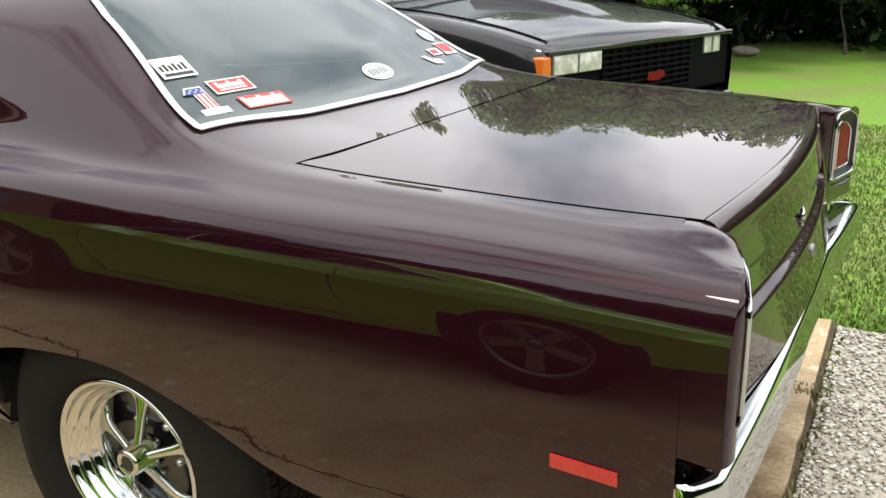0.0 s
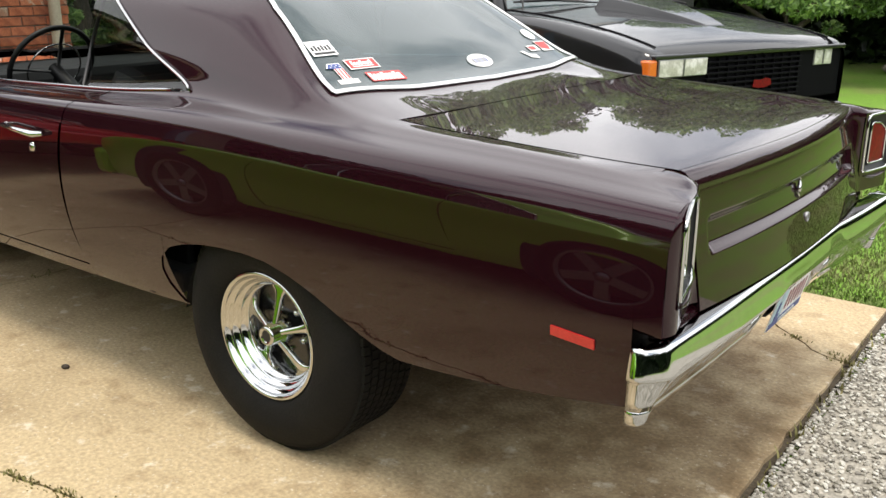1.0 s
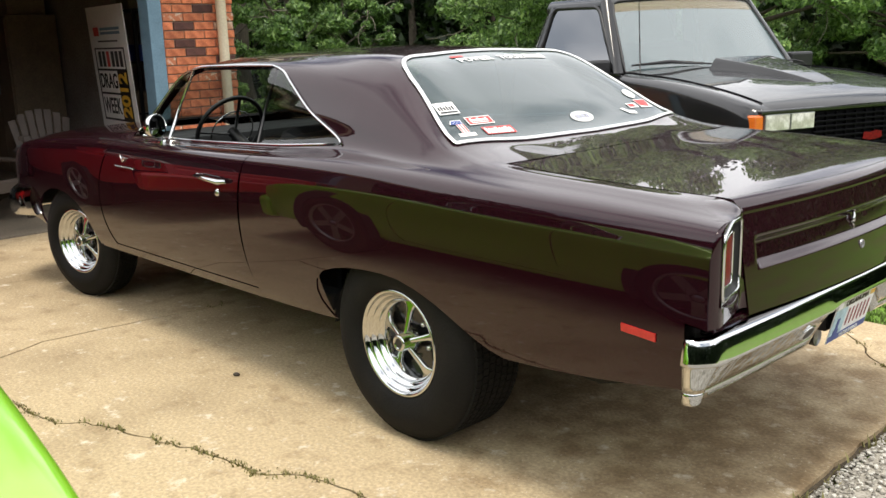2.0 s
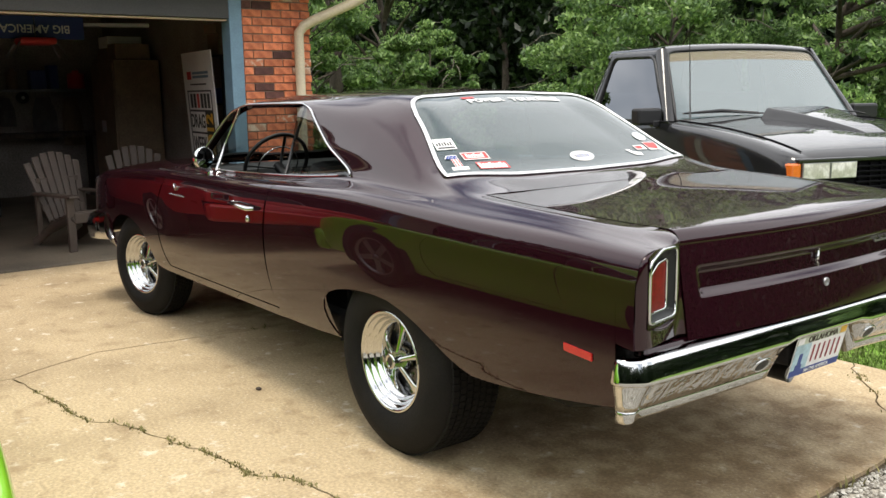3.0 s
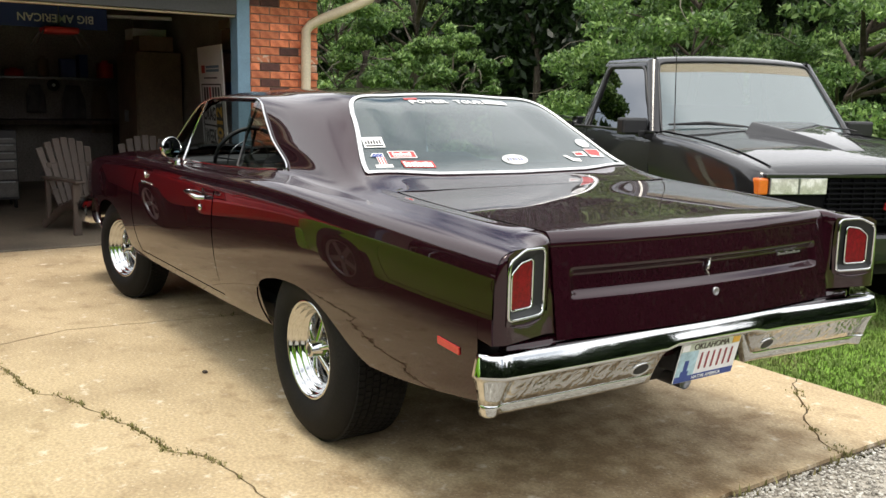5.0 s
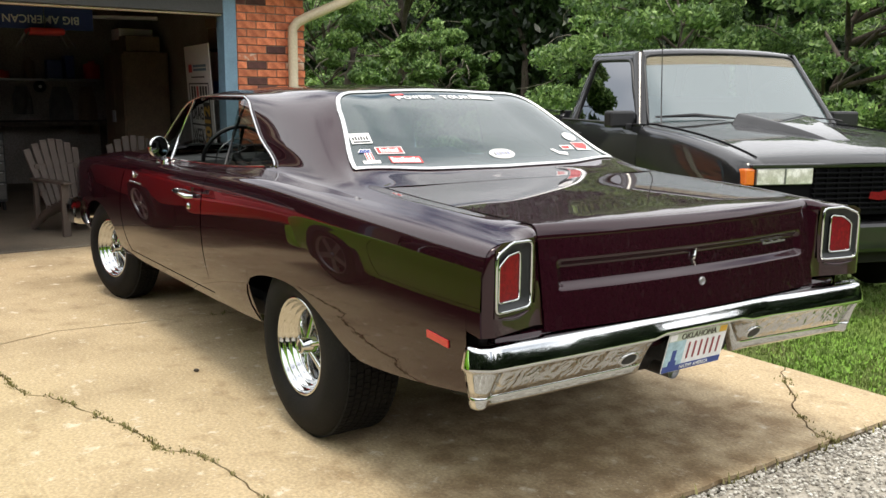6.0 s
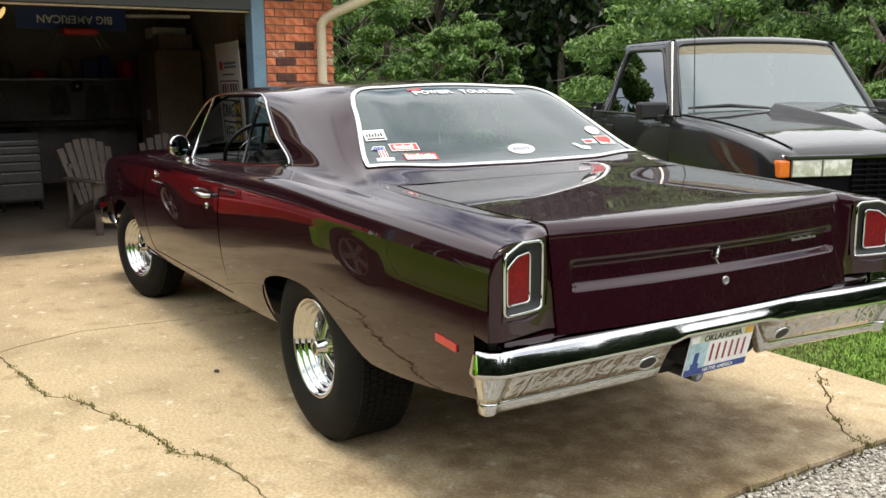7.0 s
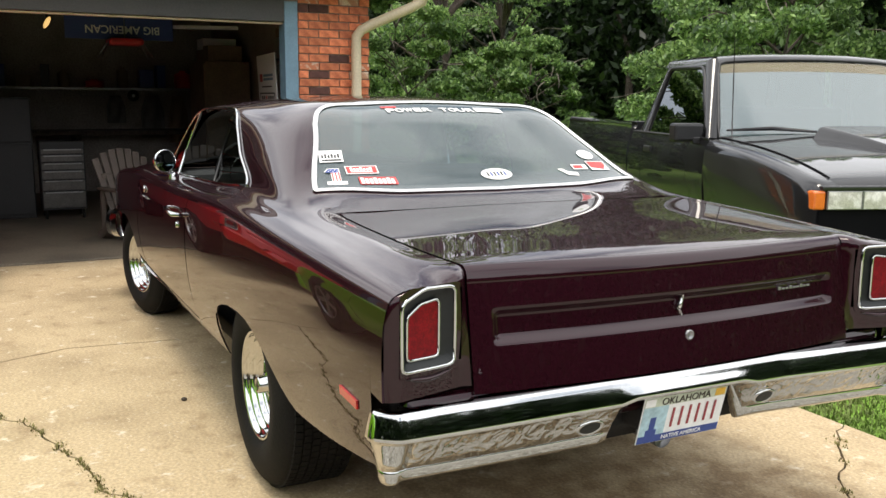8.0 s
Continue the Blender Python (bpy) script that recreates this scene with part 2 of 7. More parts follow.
MOSS = island_material("crack_moss", [(0.0, (0.13, 0.12, 0.045)), (0.6, (0.25, 0.23, 0.08)), (1.0, (0.40, 0.34, 0.17))], 0.85)


# ---- mesh helpers ----
def mesh_object(name, verts, faces, mat, parent=None, label="", smooth=True, normals=None):
    me = bpy.data.meshes.new(name)
    me.from_pydata([tuple(map(float, v)) for v in verts], [], [tuple(map(int, q)) for q in faces])
    me.materials.append(mat)
    if smooth:
        me.shade_smooth()
    me.update()
    if normals is not None:
        me.normals_split_custom_set_from_vertices([tuple(map(float, v)) for v in normals])
    ob = new(name, me)
    ob.parent = parent
    if label:
        ob["label"] = label
    return ob


def part(name, bm, mat, parent=None, label="", smooth=False):
    """Links a bmesh as one mesh object under a thing or a part."""
    me = bpy.data.meshes.new(name)
    bm.normal_update()
    for f in bm.faces:
        f.smooth = smooth
    bm.to_mesh(me)
    bm.free()
    me.materials.append(mat)
    ob = new(name, me)
    ob.parent = parent
    if label:
        ob["label"] = label
    return ob


def box(bm, x0, x1, y0, y1, z0, z1, bevel=0.0, m=None, seg=2):
    """Adds a block with rounded edges to a bmesh."""
    made = bmesh.ops.create_cube(bm, size=1)["verts"]
    bmesh.ops.transform(bm, matrix=(m or Matrix()) @ Matrix.Translation(((x0 + x1) / 2, (y0 + y1) / 2, (z0 + z1) / 2)) @ Matrix.Diagonal((x1 - x0, y1 - y0, z1 - z0, 1)), verts=made)
    if bevel:
        es = list({e for v in made for e in v.link_edges})
        bmesh.ops.bevel(bm, geom=es, offset=bevel, segments=seg, affect="EDGES", profile=0.5)
    return bm


def block(name, dims, mat, parent=None, bevel=0.005, label="", m=None):
    return part(name, box(bmesh.new(), *dims, bevel, m), mat, parent, label)


def revolve(profile, n=48, axis="y"):
    """Verts and faces of a profile of (radius, along) turned round an axis through the origin."""
    vs, fs, k = [], [], len(profile)
    for i in range(n):
        a = 2 * math.pi * i / n
        for r, h in profile:
            vs.append((r * math.cos(a), h, r * math.sin(a)) if axis == "y" else (r * math.cos(a), r * math.sin(a), h))
    for i in range(n):
        for j in range(k - 1):
            a, b = i * k + j, ((i + 1) % n) * k + j
            fs.append((a, b, b + 1, a + 1))
    return vs, fs


def tube(points, radius, n=8, flat=1.0, up=(0, 0, 1), closed=False):
    """Verts and faces of a bar along points; flat: its thickness along up against its width."""
    pts = [Vector(p) for p in points]
    k, vs, fs = len(pts), [], []
    for i, p in enumerate(pts):
        a, b = (pts[(i - 1) % k], pts[(i + 1) % k]) if closed else (pts[max(i - 1, 0)], pts[min(i + 1, k - 1)])
        d = (b - a).normalized()
        s = d.cross(Vector(up))
        s = s.normalized() if s.length > 1e-6 else Vector((1, 0, 0))
        w = s.cross(d).normalized()
        r = radius[i] if isinstance(radius, (list, tuple)) else radius
        for j in range(n):
            t = 2 * math.pi * j / n
            vs.append(p + s * (r * math.cos(t)) + w * (r * flat * math.sin(t)))
    for i in range(k if closed else k - 1):
        for j in range(n):
            a, b = i * n + j, ((i + 1) % k) * n + j
            c, d = i * n + (j + 1) % n, ((i + 1) % k) * n + (j + 1) % n
            fs.append((a, c, d, b))
    if not closed:
        fs += [tuple(range(n)), tuple(range((k - 1) * n, k * n))[::-1]]
    return vs, fs


def bar(name, points, radius, mat, parent=None, label="", n=8, flat=1.0, up=(0, 0, 1), closed=False):
    vs, fs = tube(points, radius, n, flat, up, closed)
    return mesh_object(name, vs, fs, mat, parent, label)


def prism(outline, z0, z1):
    """A bmesh of a flat outline (x, y) raised from z0 to z1."""
    bm = bmesh.new()
    low = [bm.verts.new((x, y, z0)) for x, y in outline]
    high = [bm.verts.new((x, y, z1)) for x, y in outline]
    k = len(outline)
    bm.faces.new(low[::-1])
    bm.faces.new(high)
    for i in range(k):
        bm.faces.new((low[i], low[(i + 1) % k], high[(i + 1) % k], high[i]))
    bmesh.ops.recalc_face_normals(bm, faces=bm.faces)
    return bm


def thing(name, label, category, at=None, group="", kind=""):
    """An empty at the base of a thing, for its parts."""
    ob = new(name)
    ob.empty_display_size = 0.1
    if at is not None:
        ob.matrix_world = at
    return tagged(ob, label, category, group, kind)


def words(name, text, size, m, mat, parent=None, bold=0.0, width=None, deep=0.0008):
    """Flat lettering as a mesh; it lies in the plane of m, centred, facing m's z."""
    cu = bpy.data.curves.new(name, "FONT")
    cu.body, cu.size, cu.align_x, cu.align_y, cu.offset, cu.extrude = text, size, "CENTER", "CENTER", bold, deep
    tmp = new(name, cu)
    me = bpy.data.meshes.new_from_object(tmp.evaluated_get(bpy.context.evaluated_depsgraph_get()))
    bpy.data.objects.remove(tmp)
    bpy.data.curves.remove(cu)
    if width:
        xs = [v.co.x for v in me.vertices]
        me.transform(Matrix.Diagonal((width / max(max(xs) - min(xs), 1e-4), 1, 1, 1)))
    me.transform(m)
    me.materials.clear()
    me.materials.append(mat)
    ob = new(name, me)
    ob.parent = parent
    return ob


def smoothly(*keys):
    """A smooth curve through (x, y) keys that never overshoots."""
    xs, ys = np.array([k[0] for k in keys], float), np.array([k[1] for k in keys], float)
    h, d = np.diff(xs), np.diff(ys) / np.diff(xs)
    m = np.zeros(len(xs))
    m[0], m[-1] = d[0], d[-1]
    for i in range(1, len(xs) - 1):
        if d[i - 1] * d[i] > 0:
            w1, w2 = 2 * h[i] + h[i - 1], h[i] + 2 * h[i - 1]
            m[i] = (w1 + w2) / (w1 / d[i - 1] + w2 / d[i])

    def at(x):
        x = np.clip(np.asarray(x, float), xs[0], xs[-1])
        i = np.clip(np.searchsorted(xs, x, side="right") - 1, 0, len(xs) - 2)
        t = (x - xs[i]) / h[i]
        return (ys[i] * (1 + 2 * t) * (1 - t) ** 2 + h[i] * m[i] * t * (1 - t) ** 2
                + ys[i + 1] * t * t * (3 - 2 * t) + h[i] * m[i + 1] * t * t * (t - 1))
    return at

# ---- ground ----
rng = random.Random(7)
bm = bmesh.new()
bmesh.ops.create_grid(bm, x_segments=60, y_segments=60, size=150)
for v in bm.verts:
    d = max(abs(v.co.x), abs(v.co.y))
    v.co.z = -0.055
ground = tagged(part("ground", bm, GRASSMAT), "green lawn ground that runs out to the trees", "ground", kind="structure")


def ragged(p, q, n, amp, seed):
    """A jagged line from p to q."""
    r = random.Random(seed)
    p, q = Vector(p), Vector(q)
    side = Vector((-(q - p).y, (q - p).x)).normalized()
    pts = [p.lerp(q, i / n) + side * (r.uniform(-amp, amp) if 0 < i < n else 0) for i in range(n + 1)]
    return [(v.x, v.y) for v in pts]


def chain(*pts, step=0.06, amp=0.012, seed=1):
    out = []
    for i in range(len(pts) - 1):
        n = max(2, int((Vector(pts[i + 1]) - Vector(pts[i])).length / step))
        out += ragged(pts[i], pts[i + 1], n, amp, seed + i)[:-1]
    return out + [pts[-1]]


def shifted(line, d):
    """The line moved sideways by d, each point by a little more or less."""
    r = random.Random(len(line))
    out = []
    for i, p in enumerate(line):
        a, b = Vector(line[max(i - 1, 0)]), Vector(line[min(i + 1, len(line) - 1)])
        n = Vector((-(b - a).y, (b - a).x)).normalized()
        out.append((p[0] + n.x * d * r.uniform(0.5, 1.5), p[1] + n.y * d * r.uniform(0.5, 1.5)))
    return out


driveway = thing("driveway", "weathered tan concrete driveway with weedy cracks", "driveway", kind="structure")
X_END, Y_END, X_WALL = 1.28, 1.655, -5.12
joint = chain((-2.10, Y_END), (-2.12, -0.5), (-2.20, -1.0), (-2.24, -1.35), (-2.13, -1.62), (-2.02, -1.84), (-2.1, -3.2), (-2.1, -7.0), amp=0.008, seed=3)
crack = chain((-2.02, -1.84), (-1.56, -1.77), (-1.13, -1.72), (-1.05, -1.63), (-0.74, -1.535), (-0.46, -1.45), (-0.34, -1.42), (-0.16, -1.41), (-0.02, -1.30), (0.14, -1.265), (0.44, -1.24), (0.90, -1.16), (X_END, -1.12), amp=0.011, step=0.045, seed=11)
corner_crack = chain((0.56, Y_END), (0.60, 1.56), (0.76, 1.39), (0.86, 1.30), (0.96, 1.14), (1.14, 0.98), (X_END, 0.93), amp=0.012, step=0.05, seed=23)
edge = chain((X_END, -1.12), (X_END, 0.93), amp=0.005, step=0.07, seed=31)
ji = min(range(len(joint)), key=lambda i: (joint[i][0] + 2.02) ** 2 + (joint[i][1] + 1.84) ** 2)
upper_joint, lower_joint = joint[:ji + 1], joint[ji:]
slab_main = [(p[0] + 0.007, p[1]) for p in upper_joint] + shifted(crack, 0.0045)[1:] + edge[1:-1] + shifted(corner_crack, -0.004)[::-1]
slab_south = shifted(crack, -0.0045)[::-1] + [(p[0] + 0.004, p[1]) for p in lower_joint][1:] + [(X_END, -7.0)]
slab_corner = shifted(corner_crack, 0.004) + [(X_END, Y_END)]
slab_house = [(X_WALL, Y_END), (X_WALL, -7.0)] + [(p[0] - 0.005, p[1]) for p in joint[::-1]]
for outline in (slab_main, slab_south, slab_corner, slab_house):
    part("concrete_slab", prism(outline, -0.10, 0.0), CONCRETE, driveway)
bed = prism([(X_WALL, -7.0), (X_END + 0.02, -7.0), (X_END + 0.02, Y_END + 0.02), (X_WALL, Y_END + 0.02)], -0.12, -0.016)
part("crack_soil", bed, SOIL, driveway)
# pebble on the slab
bm = bmesh.new()
bmesh.ops.create_icosphere(bm, subdivisions=2, radius=0.014)
for v in bm.verts:
    v.co = Vector((v.co.x * 1.3, v.co.y, v.co.z * 0.6 + 0.006)) + Vector((-1.042, -0.934, 0))
tagged(part("pebble", bm, BARK, smooth=True), "small dark pebble on the concrete driveway", "pebble")

# gravel strip beyond the slab's end
bm = prism([(X_END + 0.02, -9), (13.0, -9), (13.0, 4.0), (6.0, 3.2), (4.0, 2.6), (2.8, 2.05), (2.2, 1.72), (1.85, 1.60), (X_END + 0.06, 1.62)], -0.05, -0.012)
gravel_bed = tagged(part("gravel_bed", bm, GRAVELMAT), "pale grey crushed gravel beside the driveway slab", "gravel", kind="structure")

# ---- garage and house ----
XW = -5.15
house = thing("garage_wall", "red brick front wall of the garage with a wide open doorway", "wall", kind="structure")
bm = bmesh.new()
box(bm, XW - 0.22, XW - 0.012, 0.99, 1.712, -0.1, 2.75)
box(bm, XW - 0.22, XW - 0.012, -5.30, -4.72, -0.1, 2.75)
box(bm, XW - 0.22, XW - 0.012, -4.72, 0.99, 2.30, 2.75)
part("mortar_wall", bm, MORTAR, house)
bm = bmesh.new()
box(bm, XW - 9.0, XW - 0.22, 1.55, 1.75, -0.1, 2.75)
tagged(part("wall_north", bm, DARKWALL), "dim plain garage side wall", "wall", kind="structure")
bm = bmesh.new()
box(bm, XW - 9.0, XW - 0.22, -5.3, -5.1, -0.1, 2.75)
tagged(part("wall_south", bm, DARKWALL), "dim plain garage side wall", "wall", kind="structure")
bm = bmesh.new()
box(bm, XW - 6.2, XW - 6.0, -5.1, 1.55, -0.1, 2.75)
tagged(part("wall_west", bm, DARKWALL), "dim plain garage back wall", "wall", kind="structure")
bm = bmesh.new()
box(bm, XW - 6.0, XW - 0.22, -5.1, 1.55, 2.60, 2.70)
tagged(part("ceiling", bm, CEILMAT), "dim garage ceiling", "ceiling", kind="structure")
bm = bmesh.new()
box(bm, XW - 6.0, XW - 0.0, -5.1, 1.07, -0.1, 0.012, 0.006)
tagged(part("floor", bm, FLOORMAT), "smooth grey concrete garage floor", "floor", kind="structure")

# bricks: running courses on the pier and lintel
COURSE, LONG, JOINT = 0.0762, 0.203, 0.0095
brick_me = {}
for key, mat in (("r", BRICKMAT), ("d", BRICKDARK), ("p", BRICKPALE), ("w", BRICKWORN)):
    for w in (LONG - JOINT, (LONG - JOINT) / 2 - JOINT / 2):
        b = box(bmesh.new(), -0.05, 0.0, -w / 2, w / 2, -(COURSE - JOINT) / 2, (COURSE - JOINT) / 2, 0.004, seg=1)
        me = bpy.data.meshes.new("brick")
        b.to_mesh(me)
        b.free()
        me.materials.append(mat)
        brick_me[(key, w)] = me
BRICKS = []


def bricks(y0, y1, z0, z1, seed):
    r = random.Random(seed)
    row, z = 0, z0 + COURSE / 2
    while z < z1:
        y = y0 + JOINT / 2 - (LONG / 2 if row % 2 else 0)
        while y < y1 - 0.03:
            a, c = max(y, y0), min(y + LONG - JOINT, y1)
            if c - a > 0.05:
                whole = c - a > 0.15
                w = LONG - JOINT if whole else (LONG - JOINT) / 2 - JOINT / 2
                # besides burnt bricks, extra dark ones above 2.05 paint in the eave's shade
                key = r.choices("rdpw", (8, 0.9 if z < 2.05 else 3.0, 0.7, 1.3))[0]
                BRICKS.append((key, w, (a + c) / 2, z, r.uniform(-0.003, 0.003), (c - a) / w))
            y += LONG
        z += COURSE
        row += 1


bricks(0.998, 1.715, 0.0, 2.75, 5)

# door trim, header, downspout, eave
trim = thing("door_trim", "blue-grey painted wooden garage door frame", "door frame", kind="structure")
block("jamb", (XW - 0.16, XW + 0.02, 0.862, 0.990, 0.012, 2.30), BLUETRIM, trim, 0.006)
block("jamb", (XW - 0.16, XW + 0.02, -4.73, -4.60, 0.012, 2.30), BLUETRIM, trim, 0.006)
block("head", (XW - 0.16, XW + 0.02, -4.60, 0.862, 2.11, 2.42), HEADDARK, trim, 0.006)
garage_door = thing("overhead_door", "dark raised sectional garage door under the header", "garage door")
for i in range(5):
    block("door_section", (XW - 0.28 - 0.52 * (i + 1), XW - 0.28 - 0.52 * i - 0.01, -4.58, 0.86, 2.42, 2.465), HEADDARK, garage_door, 0.006)
block("head_strip", (XW - 0.10, XW - 0.02, -4.58, 0.86, 2.092, 2.108), CREAM, trim, 0.004)

spout = thing("downspout", "cream painted metal rainwater downspout on the brick corner", "downspout")
pts = [(XW + 0.06, 1.555, 0.15), (XW + 0.06, 1.555, 1.92), (XW + 0.065, 1.5555, 2.00), (XW + 0.09, 1.595, 2.06), (XW + 0.14, 1.675, 2.11), (XW + 0.30, 2.01, 2.27), (XW + 0.36, 2.11, 2.33), (XW + 0.38, 2.14, 2.42)]
bar("pipe", pts, 0.048, CREAM, spout, n=10, up=(1, -0.3, 0.05))
bar("pipe_shoe", [(XW + 0.06, 1.555, 0.18), (XW + 0.08, 1.555, 0.10), (XW + 0.20, 1.555, 0.05)], 0.048, CREAM, spout, n=10, up=(0, 1, 0))
gutter = thing("gutter", "cream metal gutter under the roof edge", "gutter")
bm = bmesh.new()
box(bm, XW + 0.30, XW + 0.42, -5.9, 2.35, 2.42, 2.54, 0.02)
part("trough", bm, CREAM, gutter)
block("soffit", (XW - 0.02, XW + 0.30, -5.9, 2.30, 2.50, 2.53), CREAM, gutter, 0.002)
roof_thing = thing("house_roof", "dark shingled roof over the garage", "roof", kind="structure")
bm = bmesh.new()
box(bm, -7.0, 0.0, -5.9, 2.35, 0, 0.06, 0.01, Matrix.Translation((XW + 0.42, 0, 2.56)) @ Matrix.Rotation(radians(20), 4, "Y"))
part("shingle_sheet", bm, BARK, roof_thing)



def softened(curve, lo, hi, reach):
    """The same curve with its bends spread over a reach, so that reflections flow along it."""
    xs = np.linspace(lo - 0.6, hi + 0.6, 900)
    step = xs[1] - xs[0]
    inner_x = np.clip(xs, lo, hi)
    slope_lo = (curve(lo + 0.05) - curve(lo)) / 0.05
    slope_hi = (curve(hi) - curve(hi - 0.05)) / 0.05
    ys = curve(inner_x) + np.where(xs < lo, (xs - lo) * slope_lo, 0) + np.where(xs > hi, (xs - hi) * slope_hi, 0)
    k = int(3 * reach / step)
    w = np.exp(-0.5 * (np.arange(-k, k + 1) * step / reach) ** 2)
    soft = np.convolve(np.pad(ys, k, mode="edge"), w / w.sum(), mode="valid")
    return lambda x: np.interp(np.asarray(x, float), xs, soft)


# ---- the plum coupe; its nose points to -x, rear axle at x = 0 ----
car = thing("coupe_car", "glossy dark plum two-door muscle coupe parked on the concrete driveway", "car", pose(0, 0.03, 0))

Z6 = smoothly((-3.85, 0.80), (-3.7, 0.87), (-3.0, 0.94), (-2.4, 0.97), (-2.0, 0.98), (-1.1, 0.99), (-0.5, 1.005), (-0.1, 1.01), (0.15, 1.0), (0.4, 0.99), (0.8, 0.98), (1.3, 0.96))
Z7 = smoothly((-3.85, 0.84), (-3.7, 0.90), (-3.0, 0.97), (-2.4, 1.005), (-2.1, 1.02), (-1.7, 1.02), (-1.1, 1.035), (-0.7, 1.05), (-0.36, 1.08), (-0.1, 1.072), (0.15, 1.052), (0.4, 1.032), (0.8, 1.020), (1.1, 1.004), (1.3, 0.985))
Y7 = smoothly((-3.85, 0.770), (-3.0, 0.820), (-2.1, 0.820), (-1.7, 0.805), (-0.36, 0.805), (0.0, 0.815), (0.4, 0.830), (1.3, 0.820))
Z9 = smoothly((-3.85, 0.86), (-3.7, 0.91), (-3.0, 0.98), (-2.4, 1.015), (-2.13, 1.035), (-1.72, 1.335), (-1.55, 1.366), (-1.0, 1.372), (-0.6, 1.338), (-0.3, 1.262), (0.0, 1.148), (0.15, 1.085), (0.3, 1.055), (0.8, 1.030), (1.1, 1.012), (1.3, 0.987))
Y9 = smoothly((-3.85, 0.72), (-3.0, 0.77), (-2.4, 0.78), (-2.13, 0.795), (-1.72, 0.702), (-1.5, 0.69), (-1.0, 0.690), (-0.6, 0.692), (-0.3, 0.704), (0.0, 0.738), (0.15, 0.762), (0.3, 0.775), (1.1, 0.78), (1.3, 0.77))
Z10 = smoothly((-3.85, 0.87), (-3.7, 0.92), (-3.0, 0.985), (-2.4, 1.02), (-2.15, 1.04), (-1.75, 1.345), (-1.5, 1.392), (-1.0, 1.402), (-0.5, 1.393), (-0.32, 1.368), (-0.1, 1.248), (0.154, 1.095), (0.3, 1.066), (0.45, 1.05), (0.8, 1.031), (1.1, 1.017), (1.2, 1.014), (1.3, 0.996))
Y10 = smoothly((-3.85, 0.672), (-3.0, 0.722), (-2.4, 0.742), (-2.15, 0.762), (-1.75, 0.642), (-1.5, 0.597), (-1.0, 0.592), (-0.5, 0.572), (-0.32, 0.547), (-0.1, 0.607), (0.154, 0.712), (0.3, 0.722), (0.7, 0.717), (1.1, 0.694), (1.2, 0.682), (1.3, 0.662))
Z12 = smoothly((-3.85, 0.89), (-3.7, 0.94), (-3.0, 1.015), (-2.42, 1.05), (-1.74, 1.40), (-1.4, 1.432), (-0.9, 1.44), (-0.55, 1.43), (-0.37, 1.405), (0.0, 1.225), (0.235, 1.088), (0.45, 1.062), (0.8, 1.043), (1.1, 1.026), (1.2, 1.020), (1.3, 0.99))
PLAN = smoothly((-3.85, 0.90), (-3.6, 0.965), (-3.0, 0.99), (-2.2, 1.0), (0.2, 1.0), (0.8, 0.996), (1.3, 0.978))
BULGE = smoothly((0.34, 0.865), (0.40, 0.898), (0.45, 0.917), (0.55, 0.938), (0.68, 0.9505), (0.80, 0.9545), (0.88, 0.9530), (0.93, 0.9495), (0.965, 0.944), (0.99, 0.932))
Z6, Z7, Y7, PLAN = (softened(c, -3.85, 1.3, w) for c, w in ((Z6, 0.16), (Z7, 0.14), (Y7, 0.16), (PLAN, 0.16)))
BULGE = softened(BULGE, 0.34, 0.99, 0.02)


def rear_soft(curve, reach):
    """Softened behind the doors only, where the roof runs down into the quarters."""
    soft = softened(curve, -3.85, 1.3, reach)

    def both(x):
        w = np.clip((np.asarray(x, float) + 1.15) / 0.35, 0, 1)
        w = w * w * (3 - 2 * w)
        return curve(x) * (1 - w) + soft(x) * w
    return both


Z9, Y9, Y10, Z10, Z12 = (rear_soft(c, w) for c, w in ((Z9, 0.08), (Y9, 0.14), (Y10, 0.10), (Z10, 0.05), (Z12, 0.035)))


def side_y(x, z):
    """The half width of the flank at x and height z."""
    return PLAN(x) * BULGE(np.where(np.asarray(z) < 0.40, z, 0.40 + (np.asarray(z) - 0.40) * 0.59 / (Z6(x) - 0.40)))


